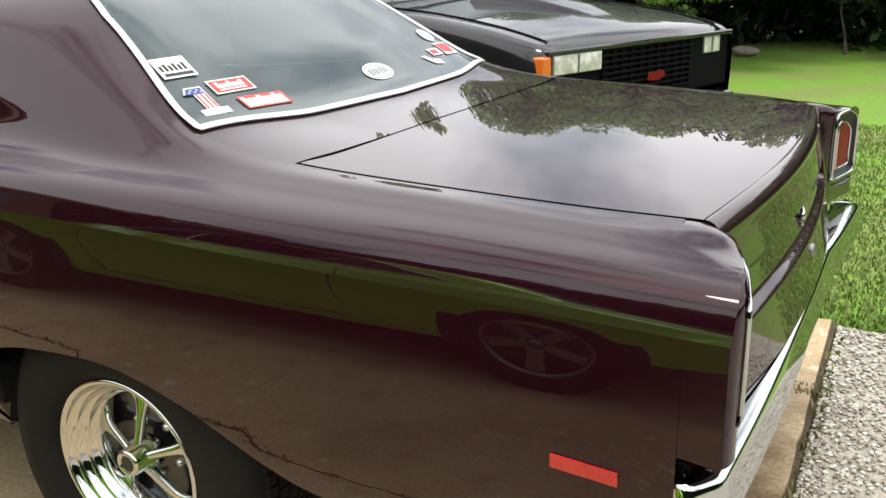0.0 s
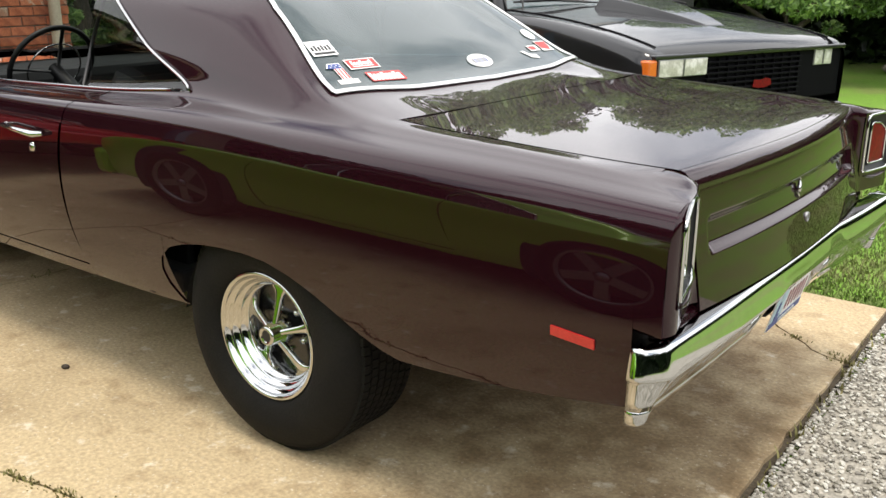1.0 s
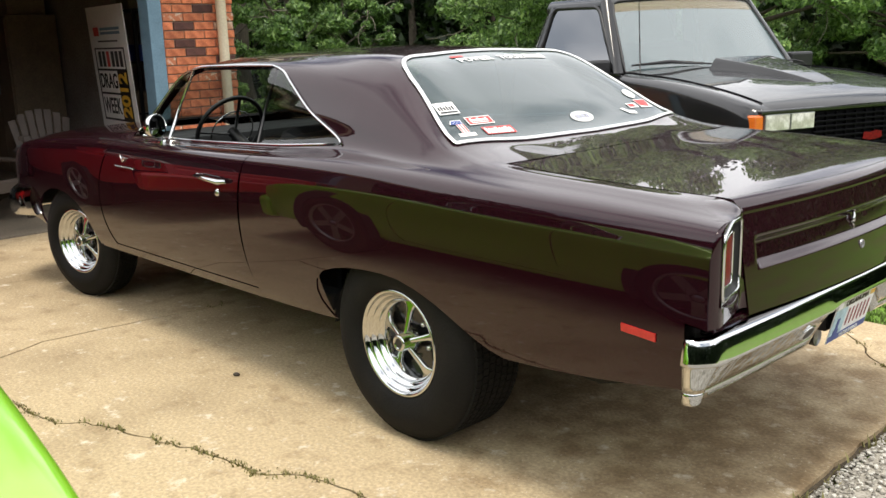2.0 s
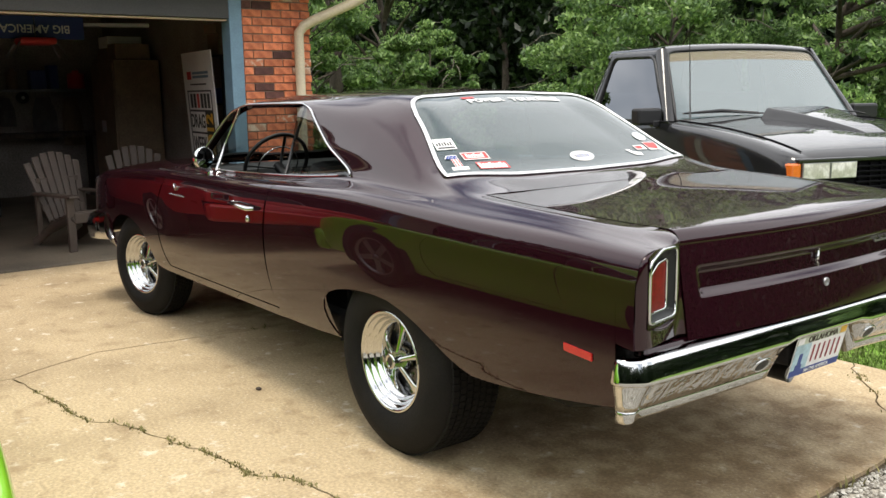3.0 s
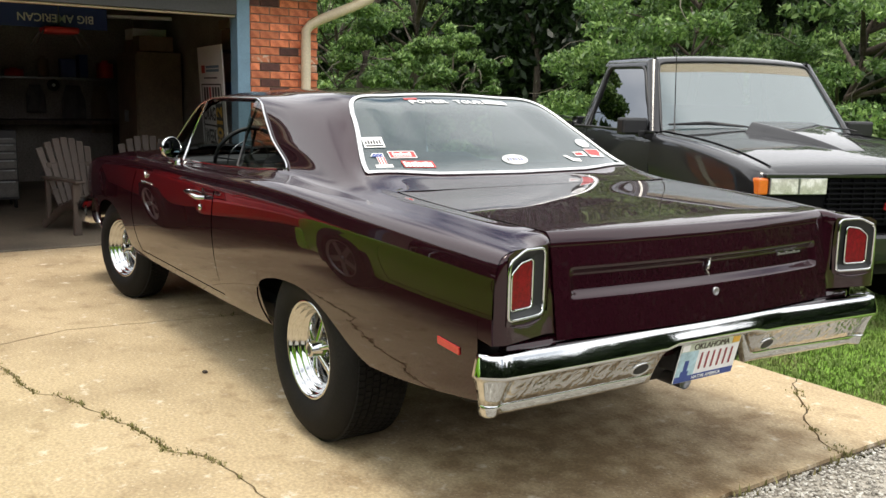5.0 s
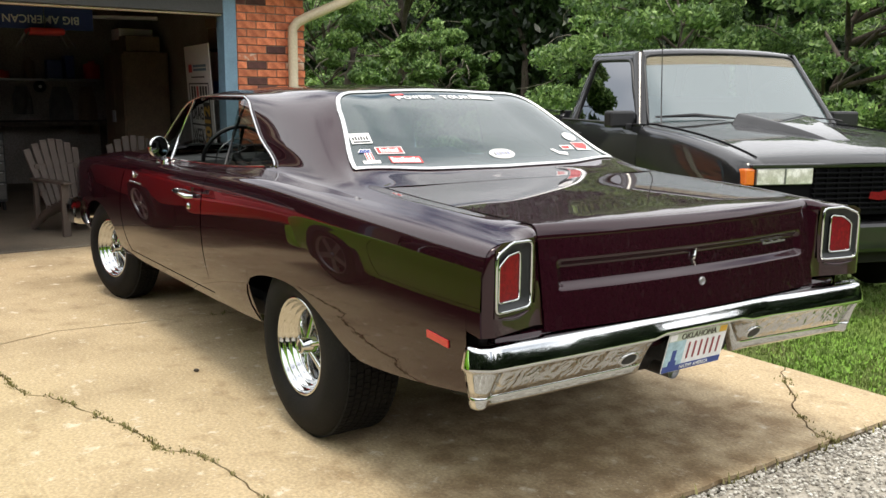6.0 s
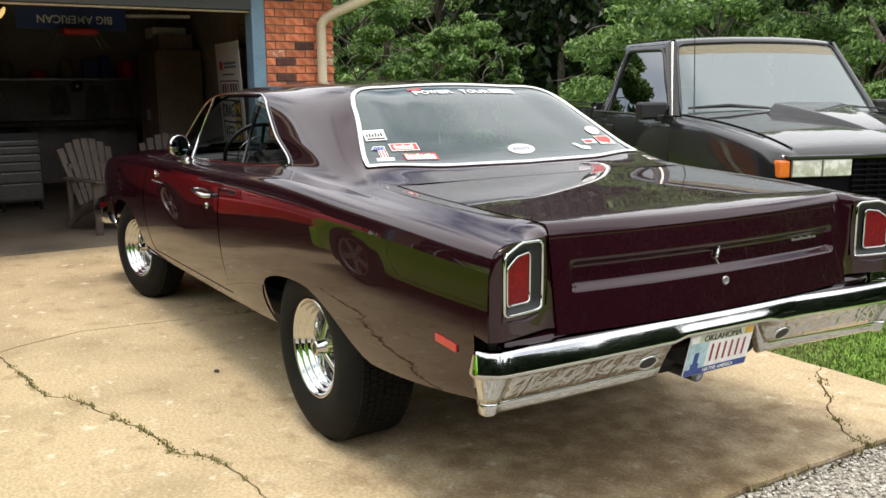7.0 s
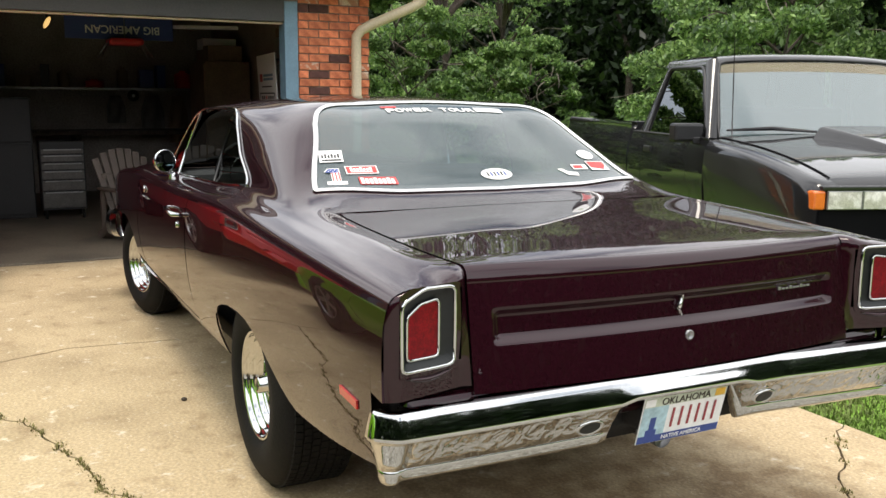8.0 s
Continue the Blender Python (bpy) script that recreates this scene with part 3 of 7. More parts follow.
def upper(x, u):
    """The body above the flank: u runs from 5 (below the shoulder) by 7 (belt), 9 (window top), 10 (roof or lid edge) to 12 (middle)."""
    x, u = np.broadcast_arrays(np.asarray(x, float), np.asarray(u, float))
    z6 = Z6(x)
    ys = [side_y(x, z6 - 0.11), side_y(x, z6 - 0.055), side_y(x, z6), Y7(x), 0.5 * (Y7(x) + Y9(x)) + 0.012 * np.clip((Z9(x) - Z7(x)) / 0.2, 0, 1), Y9(x), Y10(x), 0.52 * Y10(x), 0 * x, -0.52 * Y10(x)]
    zs = [z6 - 0.11, z6 - 0.055, z6, Z7(x), 0.5 * (Z7(x) + Z9(x)), Z9(x), Z10(x), Z10(x) + 0.74 * (Z12(x) - Z10(x)), Z12(x), Z10(x) + 0.74 * (Z12(x) - Z10(x))]
    Y, Z = np.array(ys), np.array(zs)
    step = np.sqrt(np.diff(Y, axis=0) ** 2 + np.diff(Z, axis=0) ** 2) + 1e-5
    i = np.clip(np.floor(u).astype(int) - 4, 1, 7)
    t = np.clip(u - 4 - i, 0, 1)

    def pick(A, k):
        return np.take_along_axis(A, np.clip(k, 0, len(A) - 1)[None], 0)[0]
    res = []
    h0, h1, h2 = pick(step, i - 1), pick(step, i), pick(step, i + 1)
    for A in (Y, Z):
        d0, d1, d2 = (pick(A, i) - pick(A, i - 1)) / h0, (pick(A, i + 1) - pick(A, i)) / h1, (pick(A, i + 2) - pick(A, i + 1)) / h2
        m1, m2 = (d0 * h1 + d1 * h0) / (h0 + h1), (d1 * h2 + d2 * h1) / (h1 + h2)
        a, b = pick(A, i), pick(A, i + 1)
        res.append(a * (1 + 2 * t) * (1 - t) ** 2 + h1 * m1 * t * (1 - t) ** 2 + b * t * t * (3 - 2 * t) + h1 * m2 * t * t * (t - 1))
    return np.stack([x, -res[0], res[1]], -1)


def sheet(name, at, na, nb, mat, parent, label="", side=1, lip=0.012, flip=False):
    """A panel from a function of two shares, with true normals and a folded edge. side -1: the left flank as built, 1: mirrored."""
    a, b = np.meshgrid(np.linspace(0, 1, na), np.linspace(0, 1, nb))
    p, e = at(a, b), 2e-3
    da = at(np.minimum(a + e, 1), b) - at(np.maximum(a - e, 0), b)
    db = at(a, np.minimum(b + e, 1)) - at(a, np.maximum(b - e, 0))
    n = np.cross(da, db)
    n /= np.linalg.norm(n, axis=-1, keepdims=True) + 1e-12
    out = p - np.array([0, 0, 0.62])
    out[..., 0] = 0
    if (np.sum(n * out, -1).mean() < 0) != flip:
        n = -n
    p, n = p.reshape(-1, 3).copy(), n.reshape(-1, 3).copy()
    if side == 1:
        p[:, 1] *= -1
        n[:, 1] *= -1
    fs = [(j * na + i, j * na + i + 1, (j + 1) * na + i + 1, (j + 1) * na + i) for j in range(nb - 1) for i in range(na - 1)]
    q = fs[len(fs) // 2]
    if np.dot(np.cross(p[q[1]] - p[q[0]], p[q[3]] - p[q[0]]), n[q[0]]) < 0:
        fs = [f[::-1] for f in fs]
    vs, ns = list(p), list(n)
    if lip:
        rim = [i for i in range(na)] + [j * na + na - 1 for j in range(1, nb)] + [(nb - 1) * na + i for i in range(na - 2, -1, -1)] + [j * na for j in range(nb - 2, 0, -1)]
        k, s = len(rim), len(vs)
        mid = p.mean(0)
        vs += [p[i] for i in rim] + [p[i] - n[i] * lip for i in rim]
        side_n = []
        for i in rim:
            w = p[i] - mid
            w -= n[i] * np.dot(w, n[i])
            side_n.append(w / (np.linalg.norm(w) + 1e-9))
        ns += side_n + side_n
        fs += [(s + i, s + (i + 1) % k, s + k + (i + 1) % k, s + k + i) for i in range(k)]
    return mesh_object(name, vs, fs, mat, parent, label, normals=ns)


def flank(cols):
    """A panel of the flank from columns (bottom x, bottom z, top x, bow) spread evenly."""
    c = np.array(cols, float)
    s = np.linspace(0, 1, len(c))

    def at(a, b):
        bx, bz, tx, bow = (np.interp(a, s, c[:, k]) for k in range(4))
        tz = Z6(tx) - 0.055
        x, z = bx + (tx - bx) * b + bow * 4 * b * (1 - b), bz + (tz - bz) * b
        return np.stack([x, -side_y(x, z), z], -1)
    return at


def upper_at(x0, x1, u0, u1, power=1.0):
    """A panel of the upper body between two edges x0(u) and x1(u)."""
    def at(a, b):
        u = u0 + (u1 - u0) * b
        l, r = (f(u) if callable(f) else f + 0 * u for f in (x0, x1))
        return upper(l + (r - l) * a, u)
    return at


GAP = 0.007
SEAM_R = smoothly((5, -0.892), (6, -0.872), (7, -0.79))          # rear edge of the door
SEAM_F = smoothly((5, -2.225), (6, -2.17), (7, -2.06))           # front edge of the door
WIN_BACK = smoothly((7, -0.375), (7.12, -0.385), (8, -0.635), (8.6, -0.80), (8.85, -0.875), (9, -0.97))
WS_TOP = smoothly((10, -1.72), (11, -1.735), (12, -1.74))
WS_BASE = smoothly((10, -2.16), (11, -2.36), (12, -2.42))
RG_TOP = smoothly((10, -0.215), (10.05, -0.268), (10.12, -0.303), (10.25, -0.335), (10.45, -0.358), (11, -0.382), (12, -0.39))
RG_BASE = smoothly((10, 0.150), (11, 0.215), (12, 0.235))
LID_FRONT = smoothly((10, 0.41), (10.4, 0.435), (12, 0.45))
TAIL = 1.262
NOTCH = 1.222
TAIL_U = smoothly((5, 1.282), (6, 1.274), (7, 1.252), (7.9, 1.208), (8.7, 1.172), (10, 1.160))   # where the top panels end


def arch_columns():
    """Columns of the rear quarter round the flat-topped wheel opening."""
    rim = [(-0.335, 0.402), (-0.366, 0.43), (-0.402, 0.475), (-0.416, 0.52), (-0.404, 0.565), (-0.362, 0.602), (-0.29, 0.625), (-0.20, 0.642), (-0.10, 0.650), (0.0, 0.652), (0.09, 0.645), (0.18, 0.622), (0.27, 0.588), (0.35, 0.548), (0.43, 0.505), (0.50, 0.474), (0.56, 0.458)]
    tops = np.linspace(-0.52, 0.64, len(rim))
    cols = [(-0.868 + (0.868 - 0.335) * i / 8, 0.388 + 0.014 * (i / 8) ** 3, -0.892 + 0.372 * i / 8, -0.045 * (1 - i / 8)) for i in range(8)]
    cols += [(x, z, t, 0.0) for (x, z), t in zip(rim, tops)]
    cols += [(0.56 + 0.66 * i / 10, 0.458 + 0.070 * (i / 10) ** 1.6, 0.64 + (NOTCH - 0.64) * i / 10, 0.0) for i in range(1, 11)]
    return cols


def tip_columns():
    """The end of the quarter over the bumper's notch."""
    return [(NOTCH + (1.286 - NOTCH) * i / 4, 0.722 - 0.010 * (i / 4), NOTCH + (TAIL + 0.022 - NOTCH) * i / 4, 0.0) for i in range(5)]


def front_columns():
    rim = [(-2.946 - 0.42 * math.cos(a), 0.36 + 0.31 * math.sin(a) ** 0.8) for a in np.linspace(0.05, math.pi - 0.05, 15)]
    cols = [(-3.80 + 0.4 * i / 6, 0.42, -3.80 + 0.36 * i / 6, 0.0) for i in range(6)]
    cols += [(x, z, -3.44 + 0.98 * i / 14, 0.0) for i, (x, z) in enumerate(rim)]
    cols += [(-2.5 + 0.225 * i / 5, 0.42, -2.44 + 0.21 * i / 5, -0.10 * (i / 5) ** 2) for i in range(1, 6)]
    return cols


DOOR_COLS = [(-2.264 + 1.383 * i / 12, 0.436, -2.215 + 1.310 * i / 12, -0.10 + 0.055 * i / 12) for i in range(13)]

def across(x0, x1, edge=10.0):
    """A panel that spans the car from one edge line to the other."""
    def at(a, b):
        u = edge + (12 - edge) * (1 - np.abs(2 * b - 1))
        p = upper(x0(u) + (x1(u) - x0(u)) * a, u)
        return p * np.where(b < 0.5, 1, -1)[..., None] ** np.array([0, 1, 0])
    return at


# ---- tail ----
def skew(y):
    """The tail stands a little further back on the right."""
    return 0.013 * np.asarray(y) / 0.93


def tail_x(y, z):
    """The rear face of the lid: bowed in plan, nearly upright."""
    ay = np.abs(y)
    return 1.300 - 0.046 * np.clip(ay / 0.70, 0, 1.2) ** 2 - 0.168 * (z - 0.80) + skew(y)


def lid_z(x, y):
    """The lid's top: a flat arch from edge to edge."""
    return Z10(x) + (Z12(x) - Z10(x)) * (1 - np.clip(np.abs(y) / Y10(x), 0, 1) ** 2)


def lid_end(y):
    return 1.238 - 0.042 * np.clip(np.abs(y) / 0.69, 0, 1.1) ** 2 + skew(y)


def lid_surface(a, b):
    k = 2 * b - 1
    x0, x1 = LID_FRONT(12 - 2 * np.abs(k)), lid_end(0.69 * k)
    x = x0 + (x1 - x0) * a
    y = k * (Y10(x) - 0.010)
    return np.stack([x, y, lid_z(x, y)], -1)


LID_HALF = 0.670


def tail_panel(a, b):
    """The rear face of the trunk lid: rolled edge at the top, a stamped field in the middle."""
    y = -LID_HALF + 2 * LID_HALF * a
    top_x = lid_end(y)
    top_z = lid_z(top_x, np.clip(y, -0.69, 0.69))
    k = np.clip(b / 0.16, 0, 1)
    z_face = 0.968 - (0.968 - 0.690) * np.clip((b - 0.16) / 0.84, 0, 1)
    xf = tail_x(y, z_face)
    ang = k * math.pi / 2
    x = np.where(b < 0.16, top_x + (tail_x(y, 0.968) - top_x) * np.sin(ang), xf)
    z = np.where(b < 0.16, 0.968 + (top_z - 0.968) * np.cos(ang), z_face)
    # a long shallow field: a soft edge above, a sharp ledge that faces up below
    def ease(v):
        v = np.clip(v, 0, 1)
        return v * v * (3 - 2 * v)
    f = ease((0.612 - np.abs(y)) / 0.030) * ease((0.905 - z) / 0.030) * ease((z - 0.806) / 0.025)
    return np.stack([x - 0.019 * f, y, z], -1)


# ---- end caps of the quarters, with the tail lamps ----
CAP_IN, CAP_OUT = 0.675, 0.886


def cap_x(y):
    """The slanted rear plane of the cap: its outer edge stands furthest back."""
    return 1.2625 + 0.27 * (np.asarray(y) - 0.710)


def cap_row(z, k=15):
    """One level of the cap from the lid's seam round to the flank's joint: (x, y)."""
    zc = min(z, float(Z6(1.27)) - 0.055)
    flank_y = float(side_y(1.285, zc))
    if z > zc:
        prof = [upper(TAIL_U(u), u) for u in np.linspace(5, 7.6, 60)]
        flank_y = float(-min(prof, key=lambda v: abs(v[2] - z))[1])
    edge = min(CAP_OUT, flank_y - 0.022)
    seam = float(tail_x(0.672, min(z, 0.968)) - skew(0.672)) - 0.003
    pts = [(seam, CAP_IN), (0.5 * seam + 0.5 * float(cap_x(0.688)), 0.688)] + [(float(cap_x(y)), y) for y in np.linspace(0.700, edge, k - 8)]
    x0, x1 = float(cap_x(edge)), 1.286
    for t in np.linspace(0, 1, 7)[1:]:
        a = t * math.pi / 2
        pts.append((x1 + (x0 - x1) * math.cos(a), edge + (flank_y - edge) * math.sin(a)))
    return pts


BUMP_X = smoothly((0, 1.334), (0.5, 1.329), (0.83, 1.317), (0.90, 1.312))

def shell(car, PAINT, q=1.0):
    """All body panels, glass and tail lamps of a coupe, under the empty car. q: how finely they are divided."""
    def n(k):
        return max(9, int(k * q))
    for side in (-1, 1):
        quarter = sheet("quarter_panel", flank(arch_columns()), n(141), n(30), PAINT, car, side=side, lip=0.004)
        sheet("quarter_tip", flank(tip_columns()), 9, n(22), PAINT, quarter, side=side, lip=0.006)
        sheet("shoulder", upper_at(SEAM_R, lambda u: TAIL_U(u) + 0.004 + 0.010 * (u - 5), 5, 7), n(120), 12, PAINT, quarter, side=side, lip=0)
        sheet("sail_panel", upper_at(WIN_BACK, TAIL_U, 7, 10), n(130), n(26), PAINT, quarter, side=side, lip=0.006)
        fender = sheet("front_fender", flank(front_columns()), n(101), n(26), PAINT, car, side=side)
        sheet("fender_top", upper_at(-3.80, SEAM_F, 5, 7), 60, 12, PAINT, fender, side=side, lip=0)
        sheet("fender_crown", upper_at(-3.80, -2.14, 7, 10), 60, 10, PAINT, fender, side=side, lip=0.004)
        door = sheet("door", flank(DOOR_COLS), n(61), n(26), PAINT, car, side=side, lip=0.02)
        sheet("door_top", upper_at(lambda u: SEAM_F(u) + GAP, lambda u: SEAM_R(u) - GAP, 5, 7), 60, 12, PAINT, door, side=side, lip=0.01)
        sheet("roof_rail", upper_at(-2.13, lambda u: WIN_BACK(9 + 0 * u), 9, 10), 80, 8, PAINT, car, side=side, lip=0.02)
        sheet("quarter_window", upper_at(-0.972, lambda u: WIN_BACK(u), 7, 9), 40, 14, CARGLASS, car, "clear quarter window glass behind the open door window", side=side, lip=0)
        sheet("vent_window", upper_at(-2.10, lambda u: -1.755 + 0.05 * (u - 7), 7, 9), 16, 14, CARGLASS, car, "small fixed vent window", side=side, lip=0)
        sheet("gap_liner", lambda a, b: np.stack([-2.40 + 1.65 * a, -side_y(-2.40 + 1.65 * a, 0.40 + 0.60 * b) + 0.030, 0.40 + 0.60 * b], -1), 20, 12, UNDER, car, side=side, lip=0)
        # sill under the door and quarter
        s = side
        sheet("rocker_sill", lambda a, b: np.stack([-2.50 + 1.628 * a, -side_y(-2.50 + 1.628 * a, 0.384 + 0.045 * b), 0.384 + 0.045 * b], -1), 30, 6, PAINT, car, side=side, lip=0.02)

        # bright trim
        def line(f, lift=0.004):
            pts = []
            for x, u in f:
                p = upper(x, u)
                pts.append((float(p[0]), s * float(-p[1]) * -1 * -1, float(p[2]) + lift))
            return pts
        us = np.linspace(7.05, 9.0, 26)
        trim = [(float(WIN_BACK(u)), u) for u in us] + [(x, 9.0) for x in np.linspace(-1.0, -2.10, 28)]
        bar("window_trim", [(x, y * 1.006, z) for x, y, z in line(trim, 0.002)], 0.0065, CHROME, car, "thin bright side window trim", n=6)
        bar("belt_moulding", [(x, y, z) for x, y, z in line([(x, 7.0) for x in np.linspace(-2.02, -0.42, 24)], 0.003)], 0.006, CHROME, car, n=6)
        v0, v1 = upper(-0.975, 7.0), upper(-0.945, 8.98)
        bar("glass_edge", [(v0[0], s * -v0[1] * 0.997, v0[2]), ((v0[0] + v1[0]) / 2, s * -(v0[1] + v1[1]) / 2 * 1.006, (v0[2] + v1[2]) / 2), (v1[0], s * -v1[1] * 0.997, v1[2])], 0.007, BLACK, car, n=6)
        v0, v1 = upper(-1.755, 7.0), upper(-1.655, 8.98)
        bar("vent_window_bar", [(v0[0], s * -v0[1] * 1.003, v0[2]), ((v0[0] + v1[0]) / 2, s * -(v0[1] + v1[1]) / 2 * 1.012, (v0[2] + v1[2]) / 2), (v1[0], s * -v1[1] * 1.003, v1[2])], 0.008, CHROME, car, n=6)

    sheet("roof", lambda a, b: np.where((b < 0.5)[..., None], upper(WS_TOP(10 + 4 * b) + (RG_TOP(10 + 4 * b) - WS_TOP(10 + 4 * b)) * a, 10 + 4 * b),
          upper(WS_TOP(14 - 4 * b) + (RG_TOP(14 - 4 * b) - WS_TOP(14 - 4 * b)) * a, 14 - 4 * b) * np.array([1, -1, 1])), n(60), 41, PAINT, car, "smooth plum roof panel", side=-1)


    rear_window = sheet("rear_window", across(lambda u: RG_TOP(u) + 0.012, lambda u: RG_BASE(u) - 0.012), 40, 41, REARGLASS, car, "tinted rear window with a bright surround and stickers", side=-1, lip=0)
    sheet("windscreen", across(lambda u: WS_BASE(u) + 0.01, lambda u: WS_TOP(u) - 0.01), 30, 41, CARGLASS, car, side=-1, lip=0)
    sheet("rear_cowl", across(RG_BASE, lambda u: LID_FRONT(u) - GAP), 24, 41, PAINT, car, side=-1)
    lid = sheet("trunk_lid", lid_surface, n(60), n(61), PAINT, car, "flat plum trunk lid mirroring trees and sky", side=-1, lip=0.01)
    sheet("hood", across(lambda u: -3.80 + 0 * u, lambda u: -2.46 + 0.24 * (12 - u) / 2), 40, 31, PAINT, car, side=-1)
    sheet("cowl_panel", across(lambda u: -2.455 + 0.24 * (12 - u) / 2, lambda u: WS_BASE(u) + 0.005), 8, 31, BLACK, car, side=-1)

    # bright surround of the rear window: round corners at the top, pointed at the base
    ring = [(0.145, 10.0)] + [(x, 10.0) for x in np.linspace(0.10, -0.19, 18)]
    ring += [(float(RG_TOP(u)), u) for u in (10.0, 10.02, 10.05, 10.08, 10.12, 10.18, 10.25, 10.34, 10.45, 10.6, 10.8, 11.0, 11.25, 11.5, 11.75, 12.0)]
    half = [(float(p[0]), float(p[1]), float(p[2]) + 0.006) for p in (upper(x, u) for x, u in ring)]
    base = [(float(p[0]), float(p[1]), float(p[2]) + 0.006) for p in (upper(float(RG_BASE(u)), u) for u in np.linspace(12, 10.0, 16))]
    loop = half + [(x, -y, z) for x, y, z in half[::-1][1:]] + [(x, -y, z) for x, y, z in base[::-1]][:-1] + base
    bar("window_surround", loop, 0.0103, SATIN, rear_window, "bright white chrome window surround", n=8, flat=0.38, up=(0.45, 0, 0.9), closed=True)


    sheet("lid_face", tail_panel, n(161), n(110), PAINT, lid, side=-1, lip=0.008)
    for s in (-1, 1):
        def at(x, y, z):
            return (x + float(skew(s * y)), s * y, z)

        # lamp opening: its outer upper corner is cut off
        corners = [(0.722, 0.962), (0.729, 0.971), (0.741, 0.975), (0.812, 0.977), (0.830, 0.973), (0.878, 0.954), (0.886, 0.946), (0.889, 0.935), (0.889, 0.800), (0.886, 0.789), (0.876, 0.784), (0.745, 0.781), (0.731, 0.784), (0.723, 0.793)]
        corners = [(0.806 + (y - 0.806) * 0.95, z) for y, z in corners]
        mid = Vector((0.806, 0.878))

        def lamp(k, grow=0.0):
            pts = []
            for i in range(len(corners)):
                p, q = Vector(corners[i]), Vector(corners[(i + 1) % len(corners)])
                for t in np.linspace(0, 1, k, endpoint=False):
                    v = p.lerp(q, t)
                    pts.append(v + (v - mid).normalized() * grow)
            return pts
        inner = lamp(5)
        k = len(inner)

        # the cap: levels from its foot to the lamp's top, then a sloped brow up to the quarter's top
        levels = list(np.linspace(0.712, 0.985, 20))
        prof = [upper(TAIL_U(u) - 0.004, u) for u in np.linspace(5.05, 9.6, 150)]

        def under(y, z):
            """z, held under the quarter's top edge at that y."""
            return min(z, float(min(prof, key=lambda v: abs(-v[1] - y))[2]) - 0.003)
        rows = [[(x, y, under(y, z) if z > 0.90 else z) for x, y in cap_row(z)] for z in levels]
        top_line = []
        for x, y in cap_row(0.985):
            q0 = min(prof, key=lambda v: abs(-v[1] - y))
            top_line.append((float(q0[0]), y if y < 0.88 else 0.5 * (y - float(q0[1])), float(q0[2]) + 0.001))
        foot = rows[-1]
        for t in (0.12, 0.26, 0.42, 0.58, 0.74, 0.88, 1.0):
            row = []
            for f, g in zip(foot, top_line):
                w = min(1.0, max(0.0, (f[1] - 0.69) / 0.08))
                bend, swell = 2.0 - 0.8 * w, 2.2 - 1.0 * w
                row.append((f[0] + (g[0] - f[0]) * t ** bend, f[1] + (g[1] - f[1]) * t, f[2] + (g[2] - f[2]) * (1 - (1 - t) ** swell)))
            rows.append(row)
        nr, nc = len(rows), len(rows[0])
        vs = [at(*p) for row in rows for p in row]
        fs = []
        poly = [(v.x, v.y) for v in lamp(1)]

        def inside(y, z):
            hit = False
            for i in range(len(poly)):
                (y0, z0), (y1, z1) = poly[i], poly[i - 1]
                if (z0 > z) != (z1 > z) and y < (y1 - y0) * (z - z0) / (z1 - z0) + y0:
                    hit = not hit
            return hit
        for j in range(nr - 1):
            for i in range(nc - 1):
                ids = (j * nc + i, j * nc + i + 1, (j + 1) * nc + i + 1, (j + 1) * nc + i)
                if not any(inside(s * vs[q][1], vs[q][2]) for q in ids):
                    fs.append(ids)
        fs = fs if s == 1 else [f[::-1] for f in fs]
        cap = mesh_object("quarter_end_cap", vs, fs, PAINT, car, "plum end cap round the tail lamp")

        # collar between the cap's cells and the lamp's rim
        wide = lamp(5, 0.024)
        vs = [at(float(cap_x(min(v.x, 0.893))) + d, min(v.x, 0.893), min(v.y, 0.9855)) for ring, d in ((wide, 0.0012), (inner, 0.0015)) for v in ring]
        fs = [(i, (i + 1) % k, k + (i + 1) % k, k + i) for i in range(k)]
        mesh_object("lamp_collar", vs, fs if s == 1 else [f[::-1] for f in fs], PAINT, cap)

        # recess, lens and their bright rims
        lens_out = [Vector((0.819 + (v.x - 0.806) * 0.62, 0.876 + (v.y - 0.878) * 0.74)) for v in inner]
        for v in lens_out:
            if v.y > 0.876:
                v.y -= 0.16 * max(0.0, v.x - 0.780)
        sink = 0.014
        vs = [at(float(cap_x(v.x)), v.x, v.y) for v in inner] + [at(float(cap_x(v.x)) - 0.8 * sink, 0.15 * 0.812 + 0.85 * v.x, 0.15 * 0.876 + 0.85 * v.y) for v in inner] + [at(float(cap_x(v.x)) - sink, v.x, v.y) for v in lens_out]
        lampob = mesh_object("tail_lamp", vs, [(r * k + i, r * k + (i + 1) % k, (r + 1) * k + (i + 1) % k, (r + 1) * k + i) for r in range(2) for i in range(k)], SMOKE, car, "deep-set red tail lamp in a smoked housing with chrome rims")
        vs = [at(float(cap_x(v.x)) - sink + 0.004, v.x, v.y) for v in lens_out] + [at(float(cap_x(0.812)) - sink + 0.010, 0.812, 0.876)]
        mesh_object("red_lens", vs, [(i, (i + 1) % k, k) for i in range(k)], REDLENS, lampob)
        bar("lamp_trim", [at(float(cap_x(v.x)) + 0.002, v.x, v.y) for v in lamp(5, 0.003)], 0.0052, CHROME, lampob, n=6, closed=True, up=(1, 0, 0))
